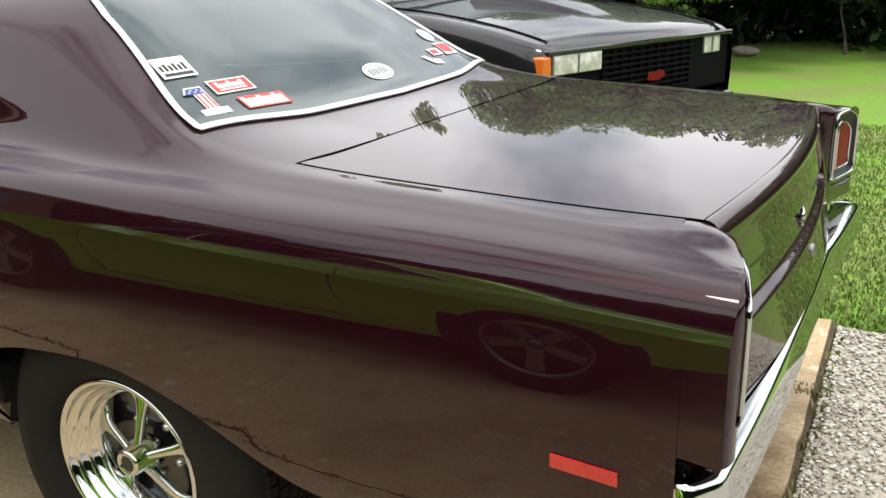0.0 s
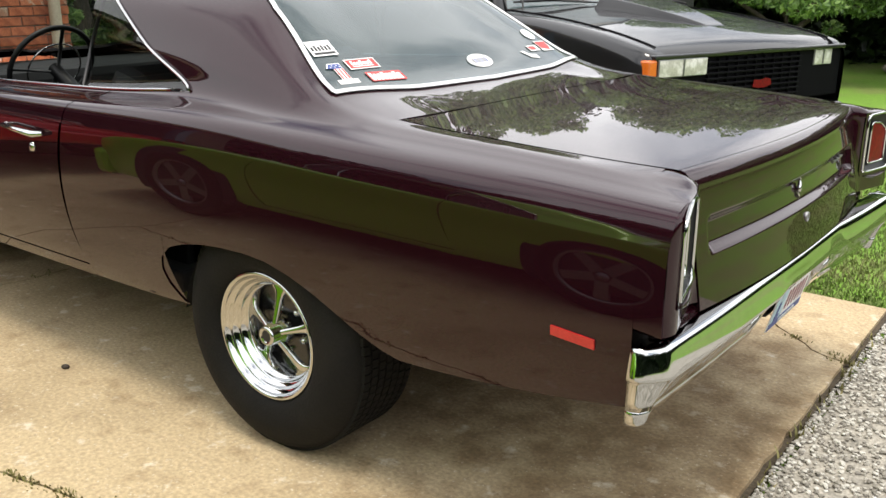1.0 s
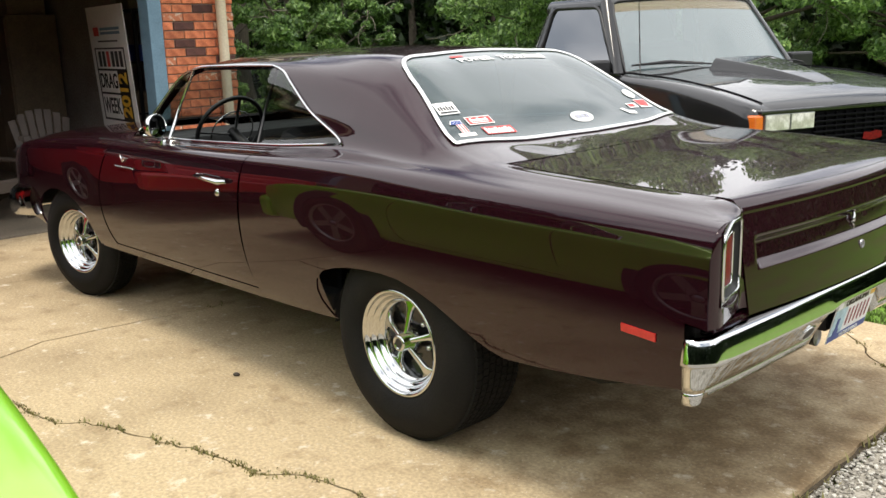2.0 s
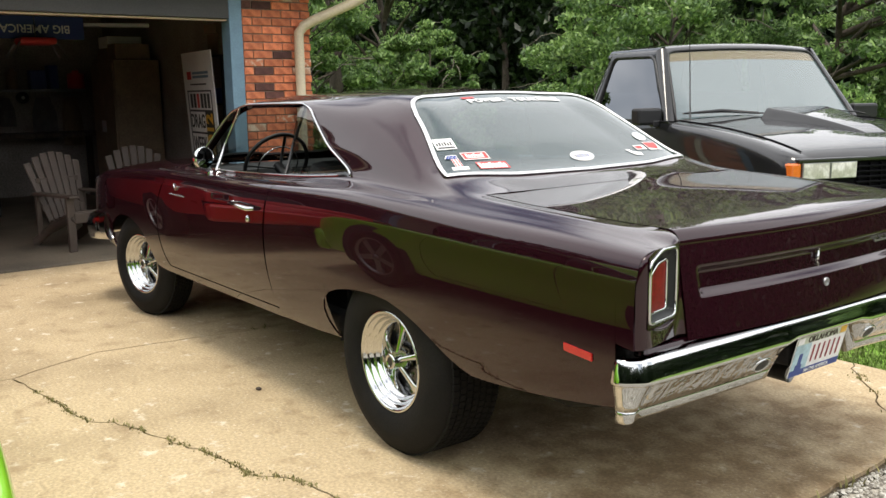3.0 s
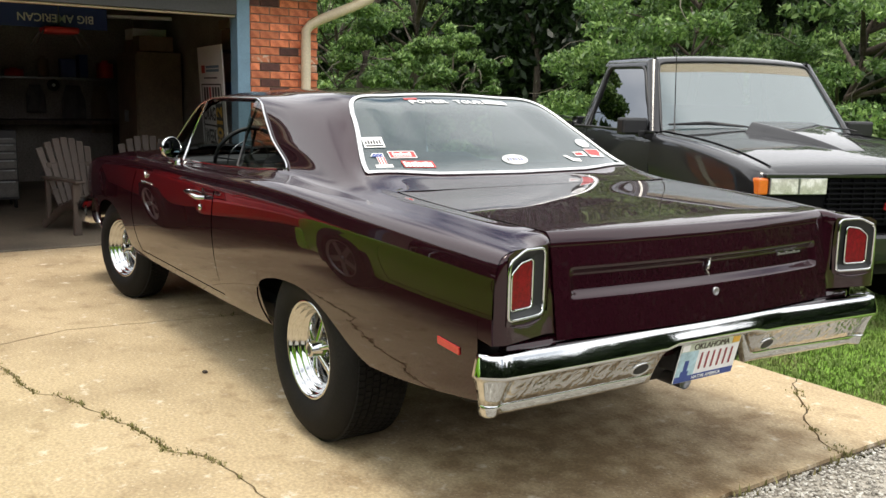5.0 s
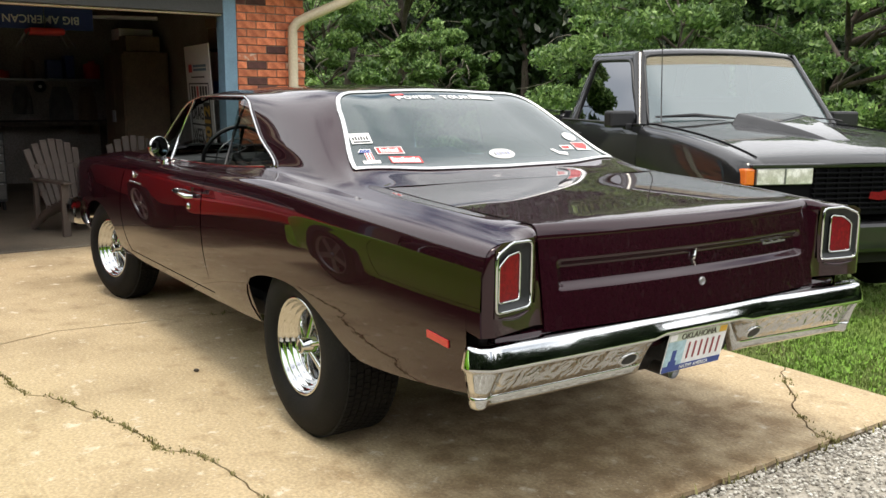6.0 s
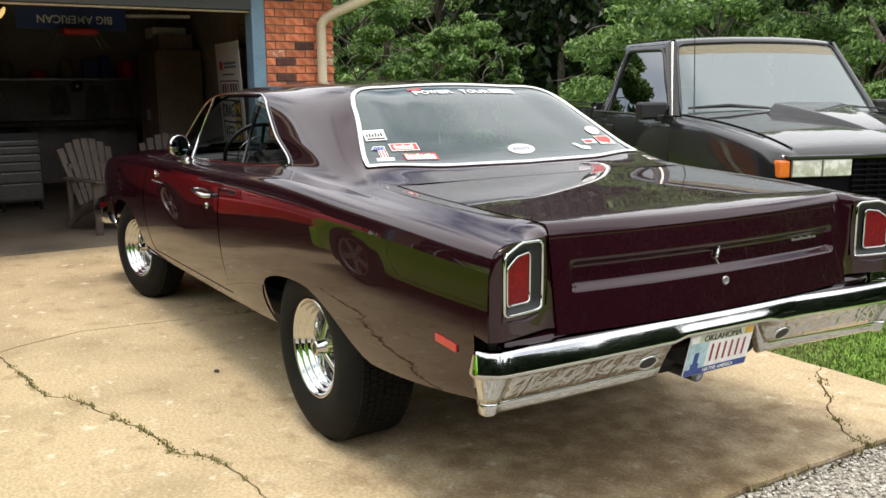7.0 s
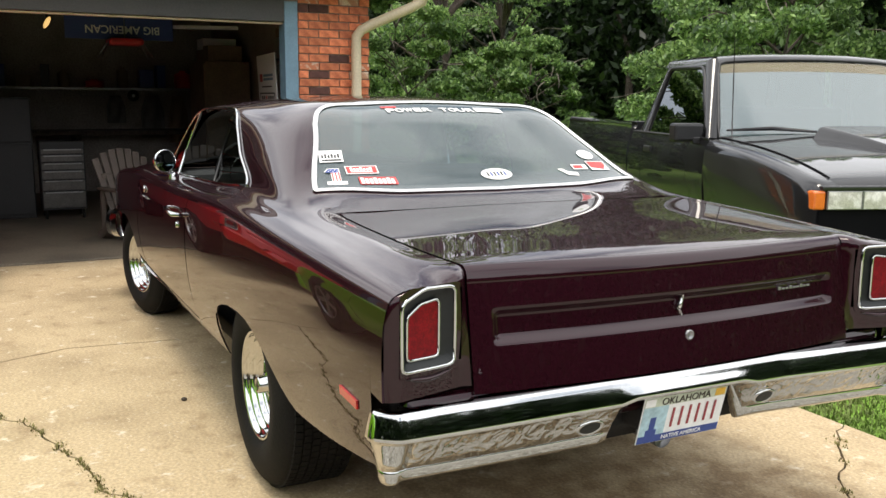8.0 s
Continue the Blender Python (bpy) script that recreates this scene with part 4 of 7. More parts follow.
        bar("lens_trim", [at(float(cap_x(v.x)) - sink + 0.006, v.x, v.y) for v in lens_out], 0.0040, CHROME, lampob, n=6, closed=True, up=(1, 0, 0))
        # pressed ledge under the lamp
        ledge = [at(float(cap_x(y)) + 0.003, y, 0.766 - 0.010 * math.sin(math.pi * (y - 0.735) / 0.137)) for y in np.linspace(0.735, 0.872, 8)]
        bar("lamp_ledge", ledge, [0.002, 0.006, 0.008, 0.009, 0.009, 0.008, 0.006, 0.002], PAINT, cap, n=8, flat=0.7)
        # the cap's foot turns forward
        base = [(x, y) for x, y in cap_row(0.712)]
        vs = [at(x, y, 0.712) for x, y in base] + [at(1.20, y, 0.716) for x, y in base]
        nb = len(base)
        mesh_object("cap_foot", vs, [(i, i + 1, nb + i + 1, nb + i) for i in range(nb - 1)], PAINT, cap)
        # side marker
        mk = [(1.028, 0.684), (1.136, 0.673), (1.136, 0.650), (1.028, 0.661)]
        vs = [(x, s * (float(side_y(x, z)) + d), z) for d in (-0.004, 0.005) for x, z in mk]
        bm = bmesh.new()
        bv = [bm.verts.new(v) for v in vs]
        for q in ((4, 5, 6, 7), (0, 1, 5, 4), (1, 2, 6, 5), (2, 3, 7, 6), (3, 0, 4, 7)):
            bm.faces.new([bv[i] for i in q])
        bmesh.ops.recalc_face_normals(bm, faces=bm.faces)
        part("side_marker", bm, MARKER, car, "flat red side marker lamp")

    return lid, rear_window


lid, rear_window = shell(car, PAINT)

# rear underside and valance
block("rear_valance", (1.12, 1.262, -0.86, 0.86, 0.56, 0.70), PAINT, car, 0.02)
block("bumper_pocket", (1.10, 1.226, -0.885, 0.885, 0.545, 0.735), UNDER, car, 0.01)

# inner hull that closes the body under the panels
hull = bmesh.new()
box(hull, -3.7, -0.25, -0.55, 0.55, 0.26, 0.62, 0.03)
box(hull, -0.3, 0.95, -0.50, 0.50, 0.40, 0.66, 0.05)
box(hull, -2.4, -0.45, -0.84, 0.84, 0.395, 0.47, 0.01)
box(hull, 0.45, 1.16, -0.80, 0.80, 0.53, 0.93, 0.02)
box(hull, -3.72, -2.45, -0.62, 0.62, 0.40, 0.86, 0.02)
part("underbody", hull, UNDER, car)
# tank, trunk floor and axle: unseen, added to shade the ground below
block("fuel_tank", (0.42, 1.08, -0.48, 0.48, 0.39, 0.60), UNDER, car, 0.05)
block("trunk_floor", (0.40, 1.18, -0.83, 0.83, 0.475, 0.56), UNDER, car, 0.02)
bar("rear_axle", [(0, -0.66, 0.378), (0, 0.66, 0.378)], 0.045, UNDER, car, n=12)
bar("tailpipe", [(-0.5, -0.56, 0.30), (0.25, -0.58, 0.36), (0.7, -0.58, 0.34), (0.84, -0.58, 0.38)], 0.03, UNDER, car, n=10)
bar("tailpipe", [(-0.5, 0.56, 0.30), (0.25, 0.58, 0.36), (0.7, 0.58, 0.34), (0.84, 0.58, 0.38)], 0.03, UNDER, car, n=10)
for s in (-1, 1):
    arc = [(0.45 * math.cos(t) + 0.05, 0.34 + 0.345 * math.sin(t)) for t in np.linspace(0.35, math.pi - 0.08, 30)]
    vs = [(x, s * y, z) for y in (0.50, 0.87) for x, z in arc]
    mesh_object("wheel_house", vs, [(i, i + 1, 31 + i, 30 + i) for i in range(29)], UNDER, car)

# ---- rear bumper ----
ROLL = [(-0.092, 0.640), (-0.091, 0.666), (-0.086, 0.674), (-0.074, 0.6778), (-0.050, 0.6790), (-0.0290, 0.6782), (-0.0205, 0.6764), (-0.0168, 0.6736), (-0.0144, 0.6690), (-0.0118, 0.6600), (-0.0075, 0.6450), (-0.0036, 0.6290), (-0.0008, 0.6160), (0.0, 0.6110), (-0.0012, 0.6078), (-0.0045, 0.6050), (-0.009, 0.6035)]
FACE_DOWN = [(-0.009, 0.6035), (-0.0125, 0.6010), (-0.017, 0.595), (-0.035, 0.566), (-0.049, 0.540), (-0.060, 0.517)]
HEM = [(-0.060, 0.517), (-0.068, 0.500), (-0.072, 0.488), (-0.077, 0.480), (-0.085, 0.475), (-0.094, 0.476), (-0.100, 0.481)]


def bumper_path():
    """The bumper's foremost line from one wrapped tip to the other: (y, x)."""
    mid = [(y, float(BUMP_X(abs(y)))) for y in np.linspace(-0.878, 0.878, 65)]
    tip = [(0.889, 1.311), (0.899, 1.306), (0.910, 1.298), (0.926, 1.285), (0.938, 1.274), (0.945, 1.264), (0.949, 1.252), (0.950, 1.236)]
    return [(-y, x) for y, x in tip[::-1]] + mid + tip


path = bumper_path()


def bumper_strip(profile, lo=-1.0, hi=1.0):
    """A strip of the bumper swept along its path from y = lo to hi; the lower face stops either side of the plate."""
    vs, k = [], len(profile)
    used = [i for i, (y, x) in enumerate(path) if lo - 1e-6 <= y <= hi + 1e-6]
    for i in used:
        y, x = path[i]
        a, b = path[max(i - 1, 0)], path[min(i + 1, len(path) - 1)]
        d = Vector((b[1] - a[1], b[0] - a[0], 0)).normalized()
        n = Vector((d.y, -d.x, 0))
        ay = abs(y)
        lift = float(np.clip((0.235 - ay) / 0.03, 0, 1))
        for o, z in profile:
            zz = z + 0.012 * lift * float(np.clip((0.65 - z) / 0.03, 0, 1)) if z > 0.60 else z + (0.612 - z) * lift
            turn = min(1.0, max(0.0, (ay - 0.860) / 0.085))
            low = min(0.0, o + 0.009) if z < 0.6036 else 0.0
            oo = o - low
            vs.append((x + n.x * oo + low * (1 - 0.72 * turn) + float(skew(y)) + 0.05 * max(0.0, (y - 0.35) / 0.6), y + n.y * oo * 0.95 + math.copysign(1.0, y) * 0.55 * low * turn, zz + 0.006 * (1 - (ay / 0.9) ** 2)))
    return vs, [(i * k + j, i * k + j + 1, (i + 1) * k + j + 1, (i + 1) * k + j) for i in range(len(used) - 1) for j in range(k - 1)]


rear_bumper = mesh_object("rear_bumper", *bumper_strip(ROLL), CHROME, car, "polished chrome rear bumper with wrapped corners")
EDGE = 0.878 * 31 / 32
lower_face = mesh_object("bumper_face", *bumper_strip(FACE_DOWN, -EDGE, EDGE), WAVYCHROME, rear_bumper, "rippled chrome lower face")
hem = mesh_object("bumper_hem", *bumper_strip(HEM), CHROME, rear_bumper, "smooth rolled lower edge")
ends = [mesh_object("bumper_end", *bumper_strip(FACE_DOWN, lo, hi), CHROME, rear_bumper) for lo, hi in ((-1.0, -EDGE), (EDGE, 1.0))]
for ob in (rear_bumper, lower_face, hem, *ends):
    mod = ob.modifiers.new("thick", "SOLIDIFY")
    mod.thickness, mod.offset = 0.004, 0
for s in (-1, 1):
    vs, fs = revolve([(0.0, 0.0025), (0.030, 0.0025), (0.034, 0.0055), (0.039, 0.0055), (0.043, 0.0)], 28)
    vs = [(float(BUMP_X(abs(s * 0.318 + x))) + float(skew(s * 0.318)) - 0.0455 + y + 0.50 * z * 0.62, s * 0.318 + x * 1.1, 0.549 + z * 0.62) for x, y, z in vs]
    mesh_object("bumper_slot", vs, fs, CHROME, rear_bumper, "oval bolt cover in the bumper face")
    vs, fs = revolve([(0.0, 0.0030), (0.020, 0.0045), (0.030, 0.0035)], 28)
    vs = [(float(BUMP_X(abs(s * 0.318 + x))) + float(skew(s * 0.318)) - 0.0455 + y + 0.50 * z * 0.62, s * 0.318 + x * 1.1, 0.549 + z * 0.62) for x, y, z in vs]
    mesh_object("slot_plug", vs, fs, SMOKE, rear_bumper, "dark plug of the bolt cover")
bar("exhaust_tip", [(0.9, 0.05, 0.42), (1.16, 0.05, 0.415)], 0.032, STEEL, car, n=14)

# ---- plate ----
PX = Matrix.Translation((1.288, 0.004, 0.538)) @ Matrix.Rotation(radians(90), 4, "Z") @ Matrix.Rotation(radians(90 + 14), 4, "X")
plate = block("number_plate", (-0.1525, 0.1525, -0.076, 0.076, -0.0035, -0.0005), WHITEVINYL, car, 0.001, "pale number plate with a blue band and dark red bars", m=PX)


def on_plate(x0, x1, y0, y1, name, mat, lift=0.0):
    block(name, (x0, x1, y0, y1, lift, lift + 0.0008), mat, plate, 0, m=PX)


SKYINK = material("pale_blue_ink", (0.42, 0.60, 0.66), 0.45, 0, 0.15, 12, 60)
SAND = material("pale_green_ink", (0.55, 0.60, 0.46), 0.45, 0, 0.1, 10, 60)
DARKRED = material("dark_red_ink", (0.30, 0.03, 0.035), 0.45, 0, 0.05)
on_plate(-0.150, 0.150, 0.045, 0.074, "plate_header", SAND)
on_plate(-0.150, -0.060, -0.050, 0.045, "plate_picture", SKYINK)
on_plate(-0.150, 0.150, -0.074, -0.050, "plate_band", BLUEINK)
for i in range(6):
    on_plate(-0.042 + i * 0.031, -0.042 + i * 0.031 + 0.008, -0.032, 0.032, "plate_bar", DARKRED, 0.001)
words("plate_state", "OKLAHOMA", 0.032, PX @ Matrix.Translation((0.0, 0.058, 0.002)), BARK, plate)
words("plate_motto", "NATIVE AMERICA", 0.019, PX @ Matrix.Translation((0.01, -0.062, 0.002)), WHITEVINYL, plate)
on_plate(-0.118, -0.098, -0.050, 0.010, "plate_shape", BLUEINK, 0.001)
on_plate(-0.128, -0.090, -0.050, -0.030, "plate_shape", BLUEINK, 0.0015)
on_plate(-0.148, -0.112, 0.048, 0.072, "plate_tag", WHITEVINYL, 0.001)
on_plate(0.108, 0.145, 0.048, 0.072, "plate_tag", YELLOWINK, 0.001)

block("plate_bracket", (1.18, 1.262, -0.13, 0.13, 0.50, 0.60), UNDER, car, 0.01)

# lock and small badges on the lid
vs, fs = revolve([(0.0, 0.002), (0.009, 0.002), (0.010, 0.004), (0.0125, 0.005), (0.0145, 0.003), (0.0145, -0.01)], 24)
mesh_object("trunk_lock", [(float(tail_x(0, 0.78)) + y, x, 0.78 + z) for x, y, z in vs], fs, STEEL, lid, "round dull steel lock")
bx = float(tail_x(0, 0.865)) - 0.016
bar("badge", [(bx, -0.004, 0.890), (bx + 0.004, -0.014, 0.872), (bx + 0.004, -0.022, 0.856), (bx + 0.004, -0.018, 0.842), (bx + 0.002, -0.008, 0.832)], [0.003, 0.006, 0.008, 0.006, 0.003], CHROME, lid, "small chrome emblem")
for i in range(9):
    y = 0.378 + i * 0.0165
    block("badge_bar", (float(tail_x(y, 0.870)) - 0.020, float(tail_x(y, 0.870)) - 0.015, y, y + 0.012, 0.866, 0.872 if i % 3 else 0.876), STEEL, lid, 0.001)


# ---- wheels ----
def wheel(name, radius, width, rim, m, s):
    """A wheel with five chrome spokes; its outer face looks along s * y."""
    w = new(name)
    w.parent = car
    w.matrix_local = m
    h = width / 2
    prof = [(rim - 0.004, h - 0.055), (rim + 0.003, h - 0.022), (rim + 0.012, h - 0.010), (rim + 0.03, h + 0.004), ((radius + rim) / 2 - 0.01, h + 0.009), (radius - 0.085, h + 0.007), (radius - 0.055, h - 0.002), (radius - 0.032, h - 0.015), (radius - 0.017, h - 0.030), (radius - 0.009, h - 0.045)]
    prof += [(radius - 0.008, h - 0.055), (radius - 0.008, -h + 0.055)] + [(r, -y) for r, y in prof[::-1]]
    vs, fs = revolve(prof, 72)
    tyre = mesh_object("tyre", [(x, s * y, z) for x, y, z in vs], fs if s == -1 else [f[::-1] for f in fs], RUBBER, w, "black tyre with a blocked tread")
    tb, count = bmesh.new(), 84
    lanes = 7 if width > 0.25 else 5
    tw = (width - 0.075) / lanes
    for i in range(count):
        for j in range(lanes):
            a = 2 * math.pi * (i + 0.5 * (j % 2)) / count
            y0 = -h + 0.0375 + j * tw
            skew = 0.25 * (j - (lanes - 1) / 2) / lanes
            mm = Matrix.Rotation(-a, 4, "Y") @ Matrix.Translation((radius - 0.006, 0, 0)) @ Matrix.Rotation(skew, 4, "X")
            box(tb, -0.008, 0.006, y0 + 0.004, y0 + tw - 0.002, -math.pi * radius / count + 0.0022, math.pi * radius / count - 0.0022, 0, mm)
    part("tread", tb, RUBBER, tyre)
    # deep chrome rim with steps, set into the sidewall
    f = h - 0.014
    rp = [(rim + 0.002, f - 0.010), (rim + 0.008, f - 0.002), (rim + 0.005, f + 0.005), (rim - 0.004, f + 0.003), (rim - 0.008, f - 0.003), (rim - 0.011, f - 0.015), (rim - 0.019, f - 0.018), (rim - 0.023, f - 0.022), (rim - 0.025, f - 0.036), (rim - 0.034, f - 0.039), (rim - 0.038, f - 0.043), (rim - 0.040, f - 0.056), (rim - 0.047, f - 0.059), (rim - 0.051, f - 0.064), (rim - 0.053, f - 0.100)]
    vs, fs = revolve(rp, 72)
    mesh_object("rim", [(x, s * y, z) for x, y, z in vs], fs if s == -1 else [q[::-1] for q in fs], CHROME, w, "deep stepped chrome rim")
    vs, fs = revolve([(0.0, f - 0.100), (rim - 0.050, f - 0.098)], 40)
    mesh_object("wheel_back", [(x, s * y, z) for x, y, z in vs], fs, DARKMETAL, w, "black painted wheel centre")
    # five slender spokes that flare into the rim, a folded edge on each side
    r0, r1 = 0.030, rim - 0.049
    for i in range(5):
        ang, vs, nr, nc = 2 * math.pi * i / 5 + 0.30, [], 18, 11
        for j in range(nr):
            g = j / (nr - 1)
            rad = r0 + (r1 - r0) * g
            half = 0.0100 + 0.003 * g + 0.040 * g ** 8
            for c in range(nc):
                t = 2 * c / (nc - 1) - 1
                fold = max(0.0, abs(t) - 0.6) / 0.4
                across_r = min(abs(t) / 0.8, 1.0) * math.copysign(half, t)
                dep = f - 0.034 - 0.032 * g ** 0.9 + 0.004 * (1 - min(abs(t) / 0.6, 1) ** 2) * (1 - g) - 0.016 * fold ** 2
                a2 = ang + across_r / rad if rad > 0.06 else ang
                px, pz = (rad * math.cos(a2), rad * math.sin(a2)) if rad > 0.06 else (rad * math.cos(ang) - across_r * math.sin(ang), rad * math.sin(ang) + across_r * math.cos(ang))
                vs.append((px, s * dep, pz))
        fs = [(j * nc + c, j * nc + c + 1, (j + 1) * nc + c + 1, (j + 1) * nc + c) for j in range(nr - 1) for c in range(nc - 1)]
        mesh_object("spoke", vs, fs if s == -1 else [q[::-1] for q in fs], CHROME, w, "slender chrome spoke")
    q = f - 0.024
    vs, fs = revolve([(0.0, q + 0.020), (0.019, q + 0.020), (0.021, q + 0.024), (0.028, q + 0.024), (0.032, q + 0.018), (0.034, q - 0.012), (0.040, q - 0.018), (0.043, q - 0.05)], 32)
    cap = mesh_object("hub_cap", [(x, s * y, z) for x, y, z in vs], fs, CHROME, w, "round chrome hub cap")
    vs, fs = revolve([(0.0, q + 0.0215), (0.018, q + 0.0215)], 24)
    mesh_object("cap_inset", [(x, s * y, z) for x, y, z in vs], fs, INK, cap)
    for i in range(5):
        a = 2 * math.pi * (i + 0.5) / 5 + 0.30
        vs, fs = revolve([(0.0, f - 0.080), (0.009, f - 0.082), (0.012, f - 0.100)], 10)
        mesh_object("lug_nut", [(x + 0.075 * math.cos(a), s * y, z + 0.075 * math.sin(a)) for x, y, z in vs], fs, CHROME, w)
    return w


for s in (-1, 1):
    wheel("rear_wheel", 0.380, 0.30, 0.198, pose(0.012, s * 0.757, 0.376), s)
    wheel("front_wheel", 0.345, 0.215, 0.190, pose(-2.946, s * 0.772, 0.343, 0, 0, 12), s)

# ---- mirror, handles ----
for s in (-1,):
    vs, fs = revolve([(0.0, 0.004), (0.052, 0.004), (0.058, 0.008), (0.061, 0.0), (0.056, -0.03), (0.035, -0.052), (0.0, -0.058)], 32)
    R = Matrix.Rotation(radians(-72), 3, "Z")
    mirror = mesh_object("door_mirror", [R @ Vector((x, y, z)) + Vector((-1.735, -0.885, 1.090)) for x, y, z in [(x, y, z) for x, y, z in vs]], fs, CHROME, car, "round chrome door mirror")
    bar("mirror_stalk", [(-1.77, -0.845, 1.012), (-1.76, -0.865, 1.035), (-1.75, -0.88, 1.06)], [0.02, 0.012, 0.012], CHROME, mirror)
for s in (-1, 1):
    y0 = float(side_y(-1.1, 0.875))
    h = bar("door_handle", [(-1.245, s * (y0 + 0.003), 0.905), (-1.225, s * (y0 + 0.028), 0.906), (-1.13, s * (y0 + 0.034), 0.900), (-1.03, s * (y0 + 0.028), 0.893), (-1.015, s * (y0 + 0.003), 0.892)], [0.009, 0.010, 0.012, 0.016, 0.012], CHROME, car, "chrome pull handle", flat=0.7)
    vs, fs = revolve([(0.0, 0.008), (0.010, 0.008), (0.013, 0.0)], 16)
    mesh_object("lock_cylinder", [(x - 1.088, s * (float(side_y(-1.09, 0.835)) + y), z * 1.3 + 0.838) for x, y, z in vs], fs, CHROME, h)

for s in (-1, 1):
    def on_door(x, z, d=0.004):
        return (x, s * (float(side_y(x, z)) + d), z)
    bird = bar("door_emblem", [on_door(-2.035, 0.938), on_door(-2.018, 0.918), on_door(-2.000, 0.908), on_door(-1.985, 0.922), on_door(-1.955, 0.926)], [0.003, 0.006, 0.008, 0.006, 0.003], CHROME, car, "small chrome emblem over a row of chrome bars", n=6)
    for i in range(8):
        x = -2.085 + i * 0.0245
        bar("emblem_bar", [on_door(x, 0.877), on_door(x + 0.017, 0.877)], 0.0042, CHROME, bird, n=6)

# front bumper tips and lamps
bar("front_bumper", [(-3.40, -0.915, 0.545), (-3.46, -0.935, 0.54), (-3.66, -0.945, 0.525), (-3.86, -0.84, 0.52), (-3.94, -0.5, 0.52), (-3.97, 0, 0.52), (-3.94, 0.5, 0.52), (-3.86, 0.84, 0.52), (-3.72, 0.905, 0.52), (-3.55, 0.90, 0.52)], 0.038, CHROME, car, "chrome front bumper", n=14, flat=2.4)
block("front_face", (-3.84, -3.74, -0.86, 0.86, 0.46, 0.86), BLACK, car, 0.03)

# ---- cabin ----
cab = bmesh.new()
box(cab, -2.45, 0.30, -0.74, 0.74, 0.40, 0.47)
part("cabin_floor", cab, VINYL, car)
block("dashboard", (-2.42, -2.02, -0.74, 0.74, 0.72, 1.00), VINYL, car, 0.05)
block("parcel_shelf", (-0.12, 0.28, -0.66, 0.66, 0.98, 1.01), VINYL, car, 0.01)
for y in (-0.38, 0.38):
    seat = block("front_seat", (-1.62, -1.10, y - 0.27, y + 0.27, 0.50, 0.70), VINYL, car, 0.06)
    block("seat_back", (-0.10, 0.10, y - 0.27, y + 0.27, 0, 0.50), VINYL, seat, 0.06, m=Matrix.Translation((-1.08, 0, 0.60)) @ Matrix.Rotation(radians(14), 4, "Y"))
bench = block("rear_bench", (-0.72, -0.22, -0.62, 0.62, 0.50, 0.72), VINYL, car, 0.06)
block("bench_back", (-0.06, 0.06, -0.62, 0.62, 0, 0.40), VINYL, bench, 0.05, m=Matrix.Translation((-0.20, 0, 0.66)) @ Matrix.Rotation(radians(20), 4, "Y"))
for s in (-1, 1):
    block("door_card", (-2.1, -0.5, min(s * 0.74, s * 0.77), max(s * 0.74, s * 0.77), 0.46, 1.0), VINYL, car, 0.01)
SW = Matrix.Translation((-1.90, -0.38, 1.02)) @ Matrix.Rotation(radians(-62), 4, "Y")
wheel_ring = [SW @ Vector((0.195 * math.cos(a), 0.195 * math.sin(a), 0)) for a in np.linspace(0, 2 * math.pi, 40, endpoint=False)]
steer = bar("steering_wheel", wheel_ring, 0.012, BLACK, car, "large thin-rimmed steering wheel", closed=True, up=(0.5, 0.2, 0.8))
bar("horn_ring", [SW @ Vector((0.125 * math.cos(a), 0.125 * math.sin(a), -0.02)) for a in np.linspace(0, 2 * math.pi, 32, endpoint=False)], 0.004, CHROME, steer, closed=True, up=(0.5, 0.2, 0.8))
for a in (0.1, math.pi - 0.1, -math.pi / 2):
    bar("wheel_spoke", [SW @ Vector((0.03 * math.cos(a), 0.03 * math.sin(a), -0.04)), SW @ Vector((0.19 * math.cos(a), 0.19 * math.sin(a), 0))], 0.012, BLACK, steer, flat=0.5)
bar("steering_column", [SW @ Vector((0, 0, -0.02)), SW @ Vector((0, 0, -0.35))], 0.03, BLACK, steer, n=12)

# ---- stickers on the rear window ----
STICK_TOP = smoothly((10, -0.335), (10.35, -0.365), (11, -0.385), (12, -0.39))
PANE = across(lambda u: STICK_TOP(u) + 0.012, lambda u: RG_BASE(u) - 0.012)


def on_glass(a, b, turn=0.0):
    """A frame on the pane: x to the right as seen from behind, y up the slope."""
    p = PANE(np.array(a), np.array(b))
    dx = Vector(PANE(np.array(a), np.array(min(b + 0.01, 1))) - PANE(np.array(a), np.array(max(b - 0.01, 0)))).normalized()
    dy = -Vector(PANE(np.array(min(a + 0.01, 1)), np.array(b)) - PANE(np.array(max(a - 0.01, 0)), np.array(b))).normalized()
    nz = dx.cross(dy).normalized()
    dy = nz.cross(dx)
    m = Matrix((dx, dy, nz)).transposed().to_4x4()
    m.translation = Vector(p) + nz * 0.003
    return m @ Matrix.Rotation(radians(turn), 4, "Z")


def sticker(outline, m, mat, lift, name, parent, label=""):
    bm = prism(outline, lift * 0.4, lift * 0.4 + 0.0003)
    bm.transform(m)
    return part(name, bm, mat, parent, label)


def rect(x0, x1, y0, y1):
    return [(x0, y0), (x1, y0), (x1, y1), (x0, y1)]


def oval(rx, ry, k=28):
    return [(rx * math.cos(2 * math.pi * i / k), ry * math.sin(2 * math.pi * i / k)) for i in range(k)]


